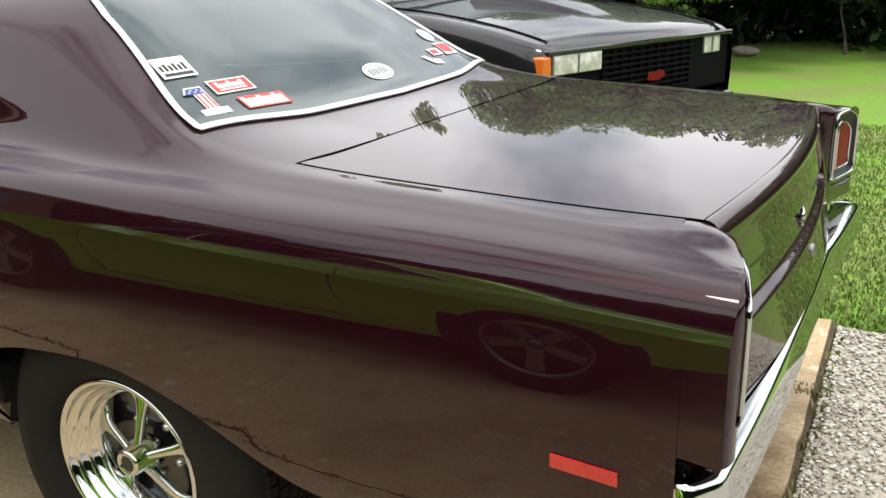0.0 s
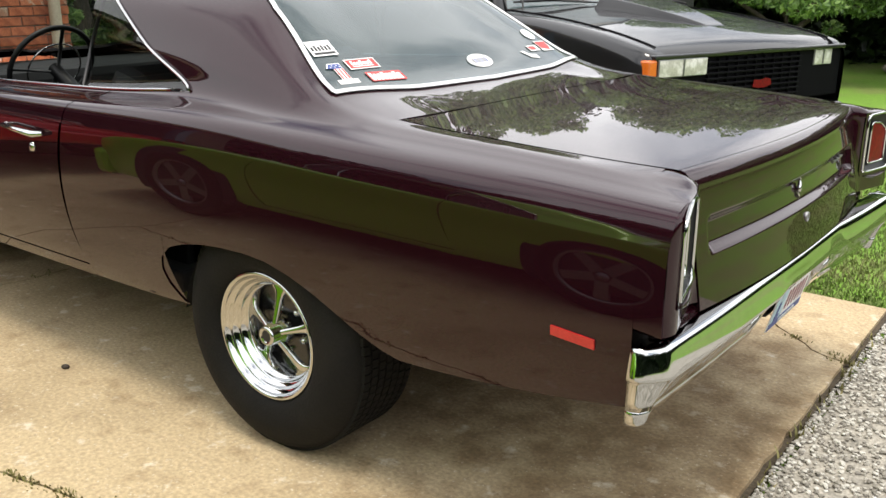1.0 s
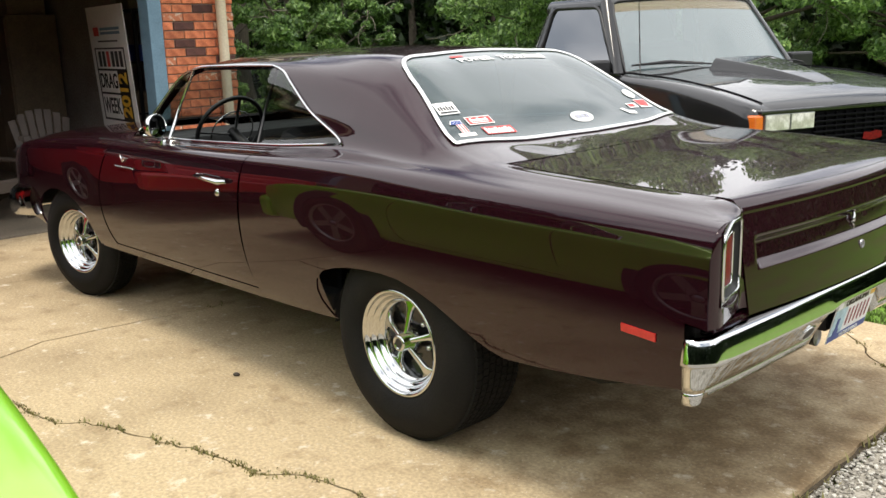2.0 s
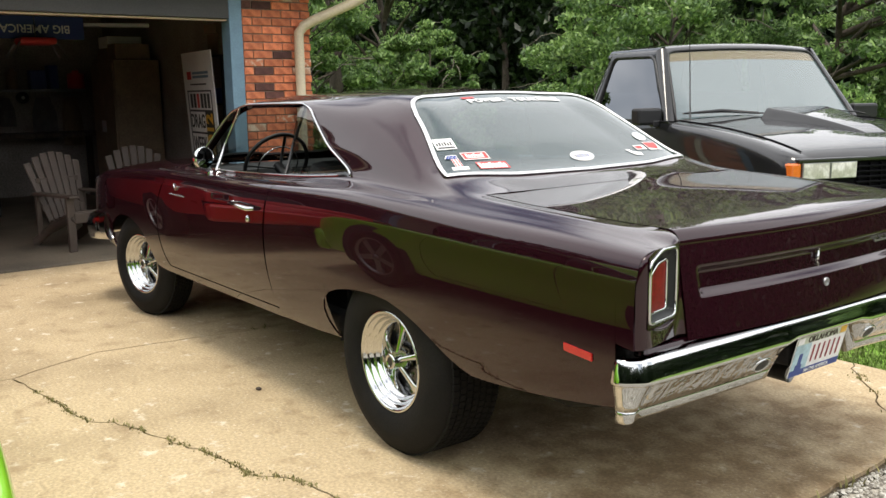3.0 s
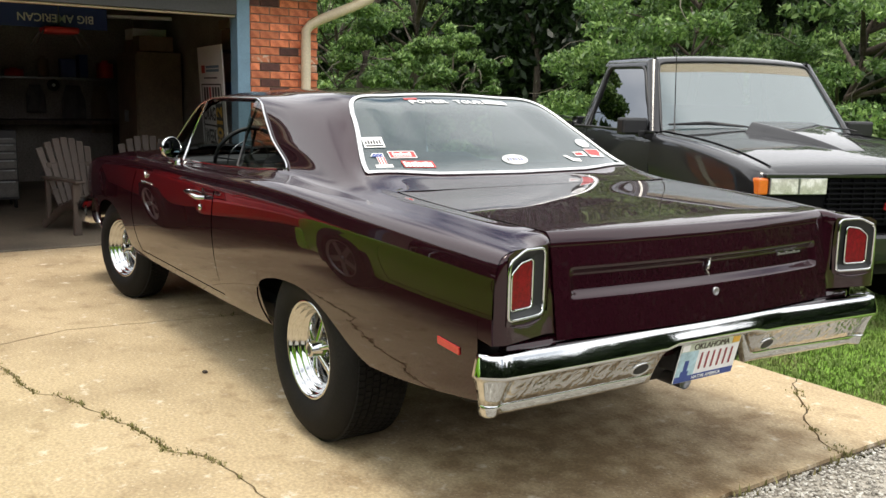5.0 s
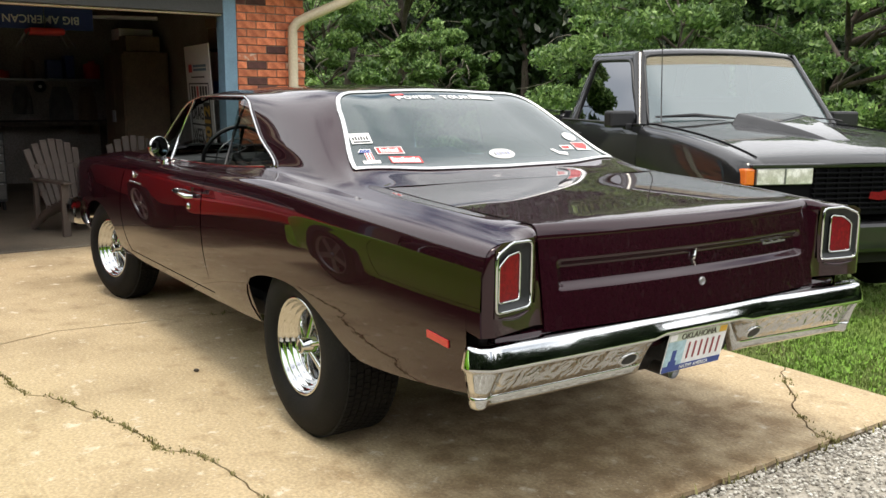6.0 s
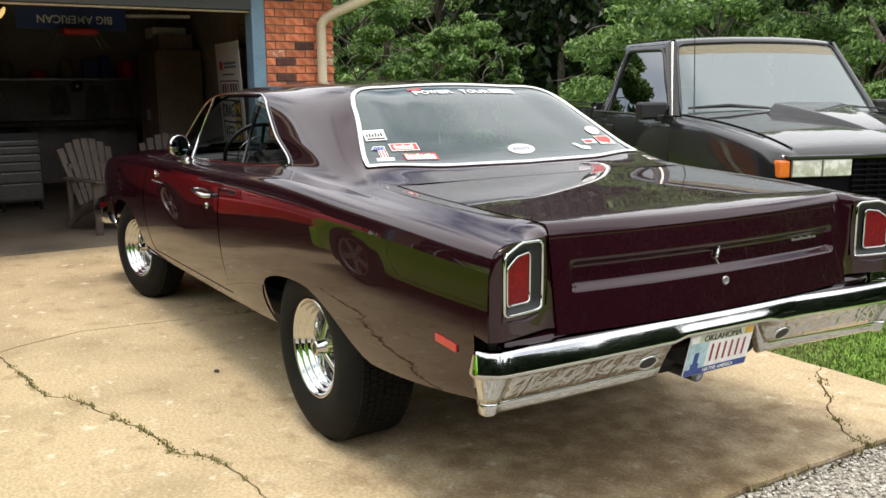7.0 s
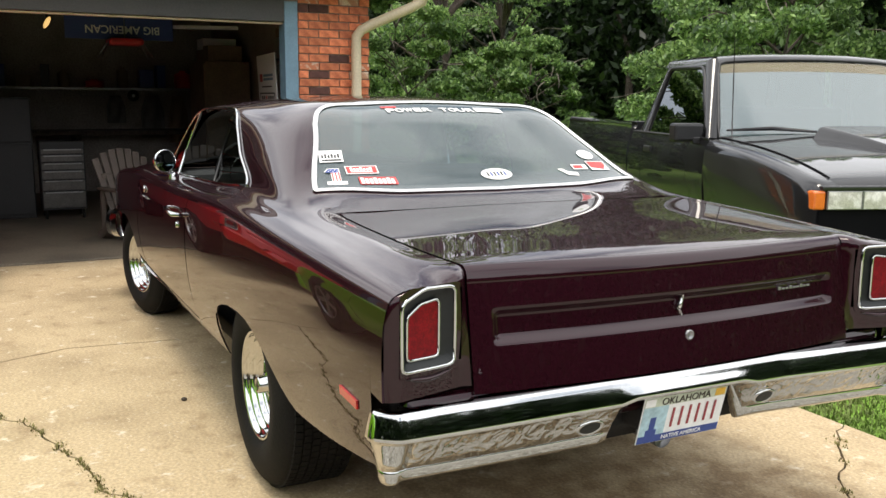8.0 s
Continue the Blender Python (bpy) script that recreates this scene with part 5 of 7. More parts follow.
m = on_glass(0.655, 0.050, -12)
st = sticker(rect(-0.042, 0.046, -0.034, 0.038), m, WHITEVINYL, 0, "sticker", rear_window, "white sticker with black bars")
for i in range(6):
    sticker(rect(-0.034 + 0.012 * i, -0.026 + 0.012 * i, -0.010, 0.010 + 0.006 * (i % 2)), m, INK, 0.001, "print_bar", st)
sticker(rect(-0.034, 0.040, -0.028, -0.017), m, INK, 0.001, "print_bar", st)
m = on_glass(0.845, 0.063, -2)
one = [(-0.040, 0.022), (-0.026, 0.044), (0.018, 0.044), (0.018, -0.036), (0.038, -0.036), (0.038, -0.056), (-0.036, -0.056), (-0.036, -0.036), (-0.016, -0.036), (-0.016, 0.022)]
st = sticker(one, m, WHITEVINYL, 0, "sticker", rear_window, "numeral one sticker with flag stripes")
sticker([(-0.036, 0.020), (-0.024, 0.040), (0.015, 0.040), (0.015, 0.018), (-0.014, 0.018)], m, BLUEINK, 0.001, "flag_field", st)
for x in (-0.0135, -0.001, 0.0105):
    sticker(rect(x, x + 0.0055, -0.034, 0.017), m, REDINK, 0.001, "flag_stripe", st)
for i in range(5):
    sticker(oval(0.0022, 0.0022, 6), m @ Matrix.Translation((-0.022 + 0.008 * i, 0.026 + 0.007 * (i % 2), 0)), WHITEVINYL, 0.0018, "flag_star", st)
m = on_glass(0.790, 0.142, 4)
st = sticker(rect(-0.062, 0.062, -0.024, 0.024), m, WHITEVINYL, 0, "sticker", rear_window, "red and white banner sticker with bars")
sticker(rect(-0.058, 0.058, -0.020, 0.020), m, REDINK, 0.001, "print_field", st)
for i in range(7):
    sticker(rect(-0.044 + 0.0125 * i, -0.035 + 0.0125 * i, -0.006, 0.008 + (0.006 if i % 3 == 0 else 0)), m, WHITEVINYL, 0.0018, "print_bar", st)
sticker(rect(-0.044, 0.040, -0.014, -0.010), m, WHITEVINYL, 0.0018, "print_bar", st)
m = on_glass(0.893, 0.183, 3)
st = sticker(rect(-0.072, 0.072, -0.022, 0.026), m, REDINK, 0, "sticker", rear_window, "red sticker with white letter bars")
for i in range(8):
    sticker(rect(-0.066 + 0.0165 * i, -0.0535 + 0.0165 * i, -0.018, 0.014 + 0.006 * ((i * 5) % 3 == 0)), m, WHITEVINYL, 0.001, "print_bar", st)
m = on_glass(0.852, 0.533)
st = sticker(oval(0.070, 0.036), m, WHITEVINYL, 0, "sticker", rear_window, "white oval sticker with dark bars")
sticker(oval(0.064, 0.031), m, INK, 0.0008, "print_rim", st)
sticker(oval(0.061, 0.028), m, WHITEVINYL, 0.0016, "print_field", st)
for i in range(6):
    sticker(rect(-0.045 + 0.0155 * i, -0.036 + 0.0155 * i, -0.013, 0.013), m, BLUEINK if i % 2 else INK, 0.0024, "print_bar", st)
m = on_glass(0.705, 0.915)
st = sticker(oval(0.042, 0.032), m, WHITEVINYL, 0, "sticker", rear_window, "round white sticker")
sticker(oval(0.016, 0.010), m, SAND, 0.001, "print_spot", st)
m = on_glass(0.828, 0.917, -4)
st = sticker(rect(-0.05, 0.05, -0.03, 0.032), m, WHITEVINYL, 0, "sticker", rear_window, "red and white square sticker")
sticker([(-0.046, -0.014), (0.02, -0.026), (0.044, 0.004), (0.044, 0.028), (-0.046, 0.028)], m, REDINK, 0.001, "print_field", st)
m = on_glass(0.825, 0.838, -6)
st = sticker(rect(-0.040, 0.036, -0.016, 0.018), m, WHITEVINYL, 0, "sticker", rear_window, "small red and white sticker")
sticker(rect(-0.034, 0.014, -0.010, 0.012), m, REDINK, 0.001, "print_field", st)
m = on_glass(0.865, 0.775, -8)
sticker([(-0.045, 0.02), (-0.02, 0.024), (0.0, 0.004), (0.045, 0.0), (0.04, -0.024), (-0.01, -0.02)], m, WHITEVINYL, 0, "sticker", rear_window, "torn pale sticker")
letters = "POWER TOUR"
for i, ch in enumerate(letters):
    if ch != " ":
        b = 0.292 + 0.355 * (i + 0.5) / len(letters)
        words("letter", ch, 0.052, on_glass(0.150, b), WHITEVINYL, rear_window, bold=0.0012, width=0.038)
for i in range(4):
    m = on_glass(0.142, 0.668 + 0.029 * i)
    sticker(rect(-0.017, 0.016, -0.018, 0.026), m, WHITEVINYL, 0, "year_bar", rear_window)
sticker(rect(-0.035, 0.035, -0.008, 0.010), on_glass(0.085, 0.315), REDINK, 0, "print_bar", rear_window)

# ---- black pickup beside the driveway; its own x runs forward, the front at 0 ----
TRUCK_AT = Matrix.Translation((-0.245, 2.248, -0.02)) @ Matrix.Rotation(radians(-19.5), 4, "Z") @ Matrix.Translation((0, 0.975, 0))
truck = thing("pickup_truck", "black regular cab pickup truck parked on the grass", "truck", TRUCK_AT)
CREST = smoothly((-1.55, 1.195), (-1.0, 1.165), (-0.5, 1.112), (-0.15, 1.050), (0.0, 1.012))
TY = smoothly((0, 0.90), (0.2, 0.955), (0.45, 0.972), (0.62, 0.968), (0.78, 0.955), (0.88, 0.925), (0.95, 0.885), (1.0, 0.83))
TZ = smoothly((0, -0.66), (0.2, -0.42), (0.45, -0.20), (0.62, -0.105), (0.78, -0.05), (0.88, -0.015), (0.95, -0.002), (1.0, 0.0))


def truck_front(a, b):
    x = 0.0 - 1.40 * a
    y = TY(b) * (1 - 0.055 * np.exp(np.clip(-a / 0.035, -50, 0)))
    return np.stack([x, -y, CREST(x) + TZ(b) - 0.03 * np.exp(np.clip(-a / 0.02, -50, 0)) * b], -1)


def truck_hood(a, b):
    y = -0.825 + 1.65 * b
    x = 0.02 - 1.50 * a - 0.05 * (y / 0.825) ** 2 * (1 - a)
    z = CREST(np.clip(x, -1.55, 0)) + 0.035 * (1 - (y / 0.825) ** 2) - 0.045 * np.exp(np.clip(-a / 0.025, -50, 0))
    return np.stack([x, y, z], -1)


def truck_side(x0, x1, top):
    def at(a, b):
        x = x0 + (x1 - x0) * a
        t = np.clip(b, 0, 1)
        y = 0.90 + 0.072 * np.sin(np.clip(t / 0.62, 0, 1) * math.pi / 2) - 0.045 * np.clip((t - 0.62) / 0.38, 0, 1) ** 2
        return np.stack([x, -y, 0.47 + (top - 0.47) * t], -1)
    return at


for s in (-1, 1):
    sheet("front_fender", truck_front, 60, 40, TRUCKBLACK, truck, side=s)
    door = sheet("door", truck_side(-1.405, -2.66, 1.185), 24, 24, TRUCKBLACK, truck, side=s)
    sheet("cab_corner", truck_side(-2.668, -2.98, 1.185), 10, 24, TRUCKBLACK, truck, side=s)
    sheet("bed_side", truck_side(-3.01, -5.0, 1.235), 30, 24, TRUCKBLACK, truck, side=s)
    bar("bed_rail", [(-3.01, s * 0.91, 1.235), (-5.0, s * 0.91, 1.235)], 0.03, TRUCKBLACK, truck, n=8)

    def lerp3(p, q, r, w, a, b):
        p, q, r, w = (np.array(v, float) for v in (p, q, r, w))
        a, b = a[..., None], b[..., None]
        return (p * (1 - a) + q * a) * (1 - b) + (r * (1 - a) + w * a) * b
    sheet("side_window", lambda a, b: lerp3((-1.53, -0.905, 1.18), (-2.69, -0.905, 1.18), (-1.94, -0.757, 1.695), (-2.61, -0.757, 1.705), a, b), 10, 10, SIDEGLASS, truck, "dark side window mirroring sky and trees", side=s, lip=0)
    sheet("windscreen_pillar", lambda a, b: lerp3((-1.495, -0.822, 1.185), (-1.52, -0.915, 1.175), (-1.884, -0.690, 1.752), (-1.940, -0.758, 1.722), a, b) + np.array([0.004, -0.016, 0.010]) * (4 * a * (1 - a))[..., None], 9, 14, TRUCKBLACK, truck, side=s, lip=0.03)
    sheet("rear_pillar", lambda a, b: lerp3((-2.685, -0.912, 1.170), (-2.900, -0.900, 1.170), (-2.605, -0.758, 1.708), (-2.755, -0.715, 1.722), a, b) + np.array([0, -0.016, 0.004]) * (4 * a * (1 - a))[..., None], 8, 14, TRUCKBLACK, truck, side=s, lip=0.03)
    sheet("door_head", lambda a, b: lerp3((-1.925, -0.762, 1.700), (-2.740, -0.752, 1.704), (-1.895, -0.694, 1.768), (-2.745, -0.684, 1.772), a, b) + np.array([0, -0.012, 0.010]) * (4 * b * (1 - b))[..., None], 20, 8, TRUCKBLACK, truck, side=s, lip=0.02)

    # the window's frame: a closed bar with rounded upper corners
    def pane(a, b):
        p = lerp3((-1.53, -0.905, 1.18), (-2.69, -0.905, 1.18), (-1.94, -0.757, 1.695), (-2.61, -0.757, 1.705), np.array(a), np.array(b))
        return (float(p[0]), s * (-float(p[1]) + 0.004), float(p[2]))
    loop_ab = [(0.0, 0.0), (0.0, 0.5), (0.0, 0.86), (0.012, 0.93), (0.045, 0.975), (0.10, 0.992), (0.5, 0.995), (0.90, 0.992), (0.955, 0.975), (0.988, 0.93), (1.0, 0.86), (1.0, 0.5), (1.0, 0.0), (0.5, 0.0)]
    bar("window_frame", [pane(*q) for q in loop_ab], 0.016, BLACK, door, n=6, closed=True)
    bar("belt_seal", [(-1.42, s * 0.930, 1.186), (-2.96, s * 0.928, 1.186)], 0.010, BLACK, door, n=6)
    block("door_handle", (-2.60, -2.44, min(s * 0.955, s * 0.975), max(s * 0.955, s * 0.975), 1.035, 1.085), BLACK, door, 0.008)
    m = Matrix.Translation((-1.60, s * 1.02, 1.225)) @ Matrix.Rotation(s * radians(-8), 4, "Z")
    mir = block("door_mirror", (-0.05, 0.05, -0.115, 0.115, -0.065, 0.065), BLACK, truck, 0.02, "square black door mirror", m=m)
    block("mirror_arm", (-0.03, 0.03, -0.06, 0.06, -0.05, 0.0), BLACK, mir, 0.008, m=Matrix.Translation((-1.58, s * 0.93, 1.195)))
    y_in, y_out, back = (0.455, 0.865, 0.0) if s == -1 else (0.60, 0.79, 0.02)
    lamp = block("headlamp", (-0.06 - back, 0.004 - back, min(s * y_in, s * y_out), max(s * y_in, s * y_out), 0.868, 0.974), STEEL, truck, 0.006, "rectangular clear headlamp pair")
    for k in (0.25, 0.75):
        yc, half = y_in + (y_out - y_in) * k, (y_out - y_in) / 4 - 0.006
        grid = [(i / 10, j / 8) for j in range(9) for i in range(11)]
        vs = [(0.008 - back + 0.004 * (1 - min(1, (2 * u - 1) ** 2 + (2 * v - 1) ** 2)), s * (yc + (2 * u - 1) * half), 0.921 + (2 * v - 1) * 0.047) for u, v in grid]
        mesh_object("reflector", vs, [(j * 11 + i, j * 11 + i + 1, (j + 1) * 11 + i + 1, (j + 1) * 11 + i) for j in range(8) for i in range(10)], LAMPGLASS, lamp, "bright fluted reflector")
    block("lamp_divider", (0.004 - back, 0.012 - back, s * (y_in + y_out) / 2 - 0.006, s * (y_in + y_out) / 2 + 0.006, 0.872, 0.970), STEEL, lamp, 0)
    block("turn_signal", (-0.10 - 4 * back, 0.004 - 4 * back, min(s * 0.872, s * 0.945), max(s * 0.872, s * 0.945), 0.868, 0.972), AMBER, truck, 0.012, "amber corner turn signal")
for s in (-1, 1):
    bar("hood_gap", [(x, s * 0.815, float(CREST(x)) + 0.0035) for x in np.linspace(-1.46, -0.08, 24)], 0.0055, GRILLE, truck, n=6)
sheet("hood", truck_hood, 50, 40, TRUCKBLACK, truck, "flat black hood with a raised cowl scoop", side=-1)


def scoop(a, b):
    x = -0.34 - 0.80 * a
    w = 0.10 + 0.24 * a
    y = (2 * b - 1) * w
    edge = np.clip((1 - np.abs(2 * b - 1)) / 0.22, 0, 1)
    base = CREST(x) + 0.035 * (1 - (y / 0.825) ** 2) - 0.012
    return np.stack([x, y, base + (0.012 + 0.080 * np.clip(a, 0, 1) ** 0.8) * edge * edge * (3 - 2 * edge)], -1)


sheet("hood_scoop", scoop, 30, 41, TRUCKBLACK, truck, side=-1, lip=0.004)
sc = [scoop(np.array(1.0), np.array(b)) for b in np.linspace(0, 1, 21)]
vs = [tuple(p) for p in sc] + [(p[0], p[1], 1.16) for p in sc]
mesh_object("scoop_mouth", vs, [(i, i + 1, 22 + i, 21 + i) for i in range(20)], BLACK, truck, smooth=False)


def truck_screen(a, b):
    bow = 1 - (2 * b - 1) ** 2
    return np.stack([-1.495 - 0.39 * a + 0.115 * bow * (1 - 0.5 * a), (2 * b - 1) * (0.825 - 0.135 * a), 1.19 + 0.535 * a + 0.02 * bow * a], -1)


sheet("windscreen", truck_screen, 20, 31, CLEARGLASS, truck, "dusty pale windscreen mirroring the sky", side=-1, lip=0)
sheet("shade_band", lambda a, b: truck_screen(0.85 + 0.13 * a, 0.01 + 0.98 * b) + np.array([0.004, 0, 0.004]), 6, 31, SHADEBAND, truck, "brown shade band along the windscreen top", side=-1, lip=0)
bar("screen_seal", [tuple(truck_screen(np.array(a), np.array(b)) + np.array([0.004, 0, 0.002])) for a, b in [(0.0, k / 12) for k in range(13)] + [(k / 6, 1.0) for k in range(1, 6)] + [(0.97, 0.992), (0.994, 0.965)] + [(1.0, 1 - k / 12) for k in range(1, 12)] + [(0.994, 0.035), (0.97, 0.008)] + [(1 - k / 6, 0.0) for k in range(1, 6)]], 0.012, BLACK, truck, n=6, closed=True)


def cab_roof(a, b):
    e = np.abs(2 * b - 1)
    x = -1.872 - 0.885 * a + 0.060 * (1 - e ** 2) * (1 - a)
    return np.stack([x, (2 * b - 1) * 0.70, 1.802 - 0.028 * e ** 2.6 - 0.058 * np.exp(np.clip(-a / 0.06, -50, 0)) - 0.05 * np.exp(np.clip(-(1 - a) / 0.08, -50, 0))], -1)


sheet("cab_roof", cab_roof, 40, 41, TRUCKBLACK, truck, side=-1, lip=0.012)
block("cab_back", (-2.96, -2.92, -0.88, 0.88, 0.5, 1.19), TRUCKBLACK, truck, 0.01)
block("rear_glass", (-2.83, -2.82, -0.70, 0.70, 1.19, 1.72), SIDEGLASS, truck, 0.0)
block("cab_dash", (-1.95, -1.45, -0.84, 0.84, 0.85, 1.16), VINYL, truck, 0.04)
block("cab_bench", (-2.75, -2.25, -0.80, 0.80, 0.7, 0.95), VINYL, truck, 0.05)
block("bench_back", (-2.80, -2.65, -0.80, 0.80, 0.9, 1.40), VINYL, truck, 0.05)
# front face: grille with bars, bumper
grille = block("grille", (-0.06, -0.02, -0.90, 0.90, 0.66, 0.985), GRILLE, truck, 0.01, "black slatted grille")
for i in range(8):
    block("grille_bar", (-0.02, 0.004, -0.45, 0.45, 0.70 + i * 0.033, 0.712 + i * 0.033), GRILLE, grille, 0.003)
for i in range(11):
    block("grille_bar", (-0.02, 0.000, -0.43 + i * 0.086 - 0.004, -0.43 + i * 0.086 + 0.004, 0.69, 0.96), GRILLE, grille, 0.0)
block("grille_brow", (-0.05, 0.010, -0.90, 0.90, 0.972, 1.000), TRUCKBLACK, truck, 0.008)
sticker([(-0.09, -0.02), (-0.03, -0.03), (0.03, -0.03), (0.09, -0.015), (0.08, 0.02), (0.03, 0.03), (-0.02, 0.02), (-0.08, 0.025)], Matrix.Translation((0.012, 0.06, 0.79)) @ Matrix.Rotation(radians(90), 4, "Z") @ Matrix.Rotation(radians(90), 4, "X"), REDLENS, 0, "emblem", grille, "plain red emblem shape")
block("front_bumper", (-0.10, 0.06, -0.94, 0.90, 0.42, 0.62), TRUCKBLACK, truck, 0.03, "black painted front bumper")
block("chassis", (-4.9, -0.1, -0.60, 0.60, 0.32, 0.60), UNDER, truck, 0.02)
block("bed_floor", (-5.0, -3.0, -0.88, 0.88, 0.62, 0.68), TRUCKBLACK, truck, 0.01)
block("tailgate", (-5.02, -4.98, -0.88, 0.88, 0.62, 1.22), TRUCKBLACK, truck, 0.01)
# wipers, antenna
for y0, y1 in ((-0.78, -0.16), (0.0, 0.62)):
    w = bar("wiper", [(-1.475, y0, 1.245), (-1.415, (y0 + y1) / 2, 1.262), (-1.395, y1, 1.240)], [0.008, 0.017, 0.010], BLACK, truck, n=6)
    bar("wiper_arm", [(-1.405, (y0 + y1) / 2, 1.255), (-1.365, y1 + 0.12, 1.232), (-1.355, y1 + 0.2, 1.215)], 0.007, BLACK, w, n=6)
bar("antenna", [(-1.34, -0.80, 1.17), (-1.38, -0.805, 1.90)], [0.006, 0.0025], BLACK, truck, n=6)


def plain_wheel(parent, name, x, y, z, radius, width, s, spoke, spoke_n=5):
    """A wheel with broad cast spokes."""
    w = new(name)
    w.parent = parent
    w.matrix_local = pose(x, y, z)
    h = width / 2
    vs, fs = revolve([(radius * 0.62, h - 0.02), (radius * 0.66, h), (radius * 0.82, h + 0.006), (radius * 0.95, h - 0.01), (radius, h - 0.035), (radius, -h + 0.035), (radius * 0.95, -h), (radius * 0.62, -h)], 48)
    mesh_object("tyre", [(x2, s * y2, z2) for x2, y2, z2 in vs], fs, RUBBER, w)
    vs, fs = revolve([(0.0, h - 0.07), (radius * 0.58, h - 0.07), (radius * 0.60, h - 0.02), (radius * 0.64, h - 0.006)], 40)
    mesh_object("rim", [(x2, s * y2, z2) for x2, y2, z2 in vs], fs, DARKMETAL, w)
    vs, fs = revolve([(radius * 0.60, h - 0.022), (radius * 0.625, h - 0.002), (radius * 0.655, h + 0.002), (radius * 0.67, h - 0.006)], 40)
    mesh_object("rim_lip", [(x2, s * y2, z2) for x2, y2, z2 in vs], fs, spoke, w)
    for i in range(spoke_n):
        R = Matrix.Rotation(2 * math.pi * i / spoke_n + 0.4, 4, "Y")
        bm2 = box(bmesh.new(), 0.03, radius * 0.61, -0.012, 0.012, -0.040, 0.040, 0.010)
        bm2.transform(R @ Matrix.Translation((0, s * (h - 0.03), 0)))
        part("spoke", bm2, spoke, w)
    vs, fs = revolve([(0.0, h - 0.005), (0.03, h - 0.008), (0.04, h - 0.05)], 20)
    mesh_object("hub_cap", [(x2, s * y2, z2) for x2, y2, z2 in vs], fs, spoke, w)
    return w


for s in (-1, 1):
    for x in (-0.85, -3.85):
        plain_wheel(truck, "wheel", x, s * 0.83, 0.37, 0.37, 0.24, s, STEEL)

# ---- lime coupe on the next lane, red coupe in the far bay ----
def neighbour(name, label, paint, at, rise, drop, spokes, short=1.0, dip=0.0, near=1.0):
    """Another parked coupe on the same shell; rise and drop set how tall and low its body sits, short and dip its end."""
    other = thing(name, label, "car", at)
    shell(other, paint, 0.45)
    block("underbody", (-3.6, 1.15, -0.62, 0.62, 0.40, 0.62), UNDER, other, 0.02)
    block("cabin", (-2.3, 0.2, -0.78, 0.78, 0.44, 0.98), VINYL, other, 0.03)
    block("front_bumper", (-3.90, -3.74, -0.90, 0.90, 0.40, 0.66), paint, other, 0.05)
    block("rear_bumper", (1.20, 1.34, -0.93, 0.93, 0.44, 0.69), paint, other, 0.05)
    for ob in other.children_recursive:
        for v in ob.data.vertices:
            x, z = v.co.x, v.co.z * rise + drop
            if x > 0:
                z -= dip * min(1.0, x / 1.2) ** 1.5 * max(0.0, min(1.0, (z - 0.35) / 0.4))
                x *= short
            else:
                x *= near
            v.co.x, v.co.z = x, z
    for s in (-1, 1):
        for x in (-2.946 * near, 0.0):
            plain_wheel(other, "wheel", x, s * 0.845, 0.335, 0.335, 0.24, s, spokes)
            vs, fs = revolve([(0.0, 0.0), (0.395, 0.0), (0.40, -0.004), (0.40, -0.03)], 40)
            mesh_object("wheel_arch", [(x + p, s * (0.946 + d), max(r, -0.16) + 0.36) for p, d, r in vs], fs, UNDER, other)


neighbour("lime_car", "bright lime green coupe parked on the driveway", LIME, pose(0.50, -3.36, 0, 0, 0, -2.5), 1.08, -0.19, STEEL, 0.62, 0.10, 0.90)
neighbour("red_car", "glossy red coupe parked half inside the garage", REDPAINT, pose(-5.08, -2.77, 0.0), 1.0, -0.02, SATIN)

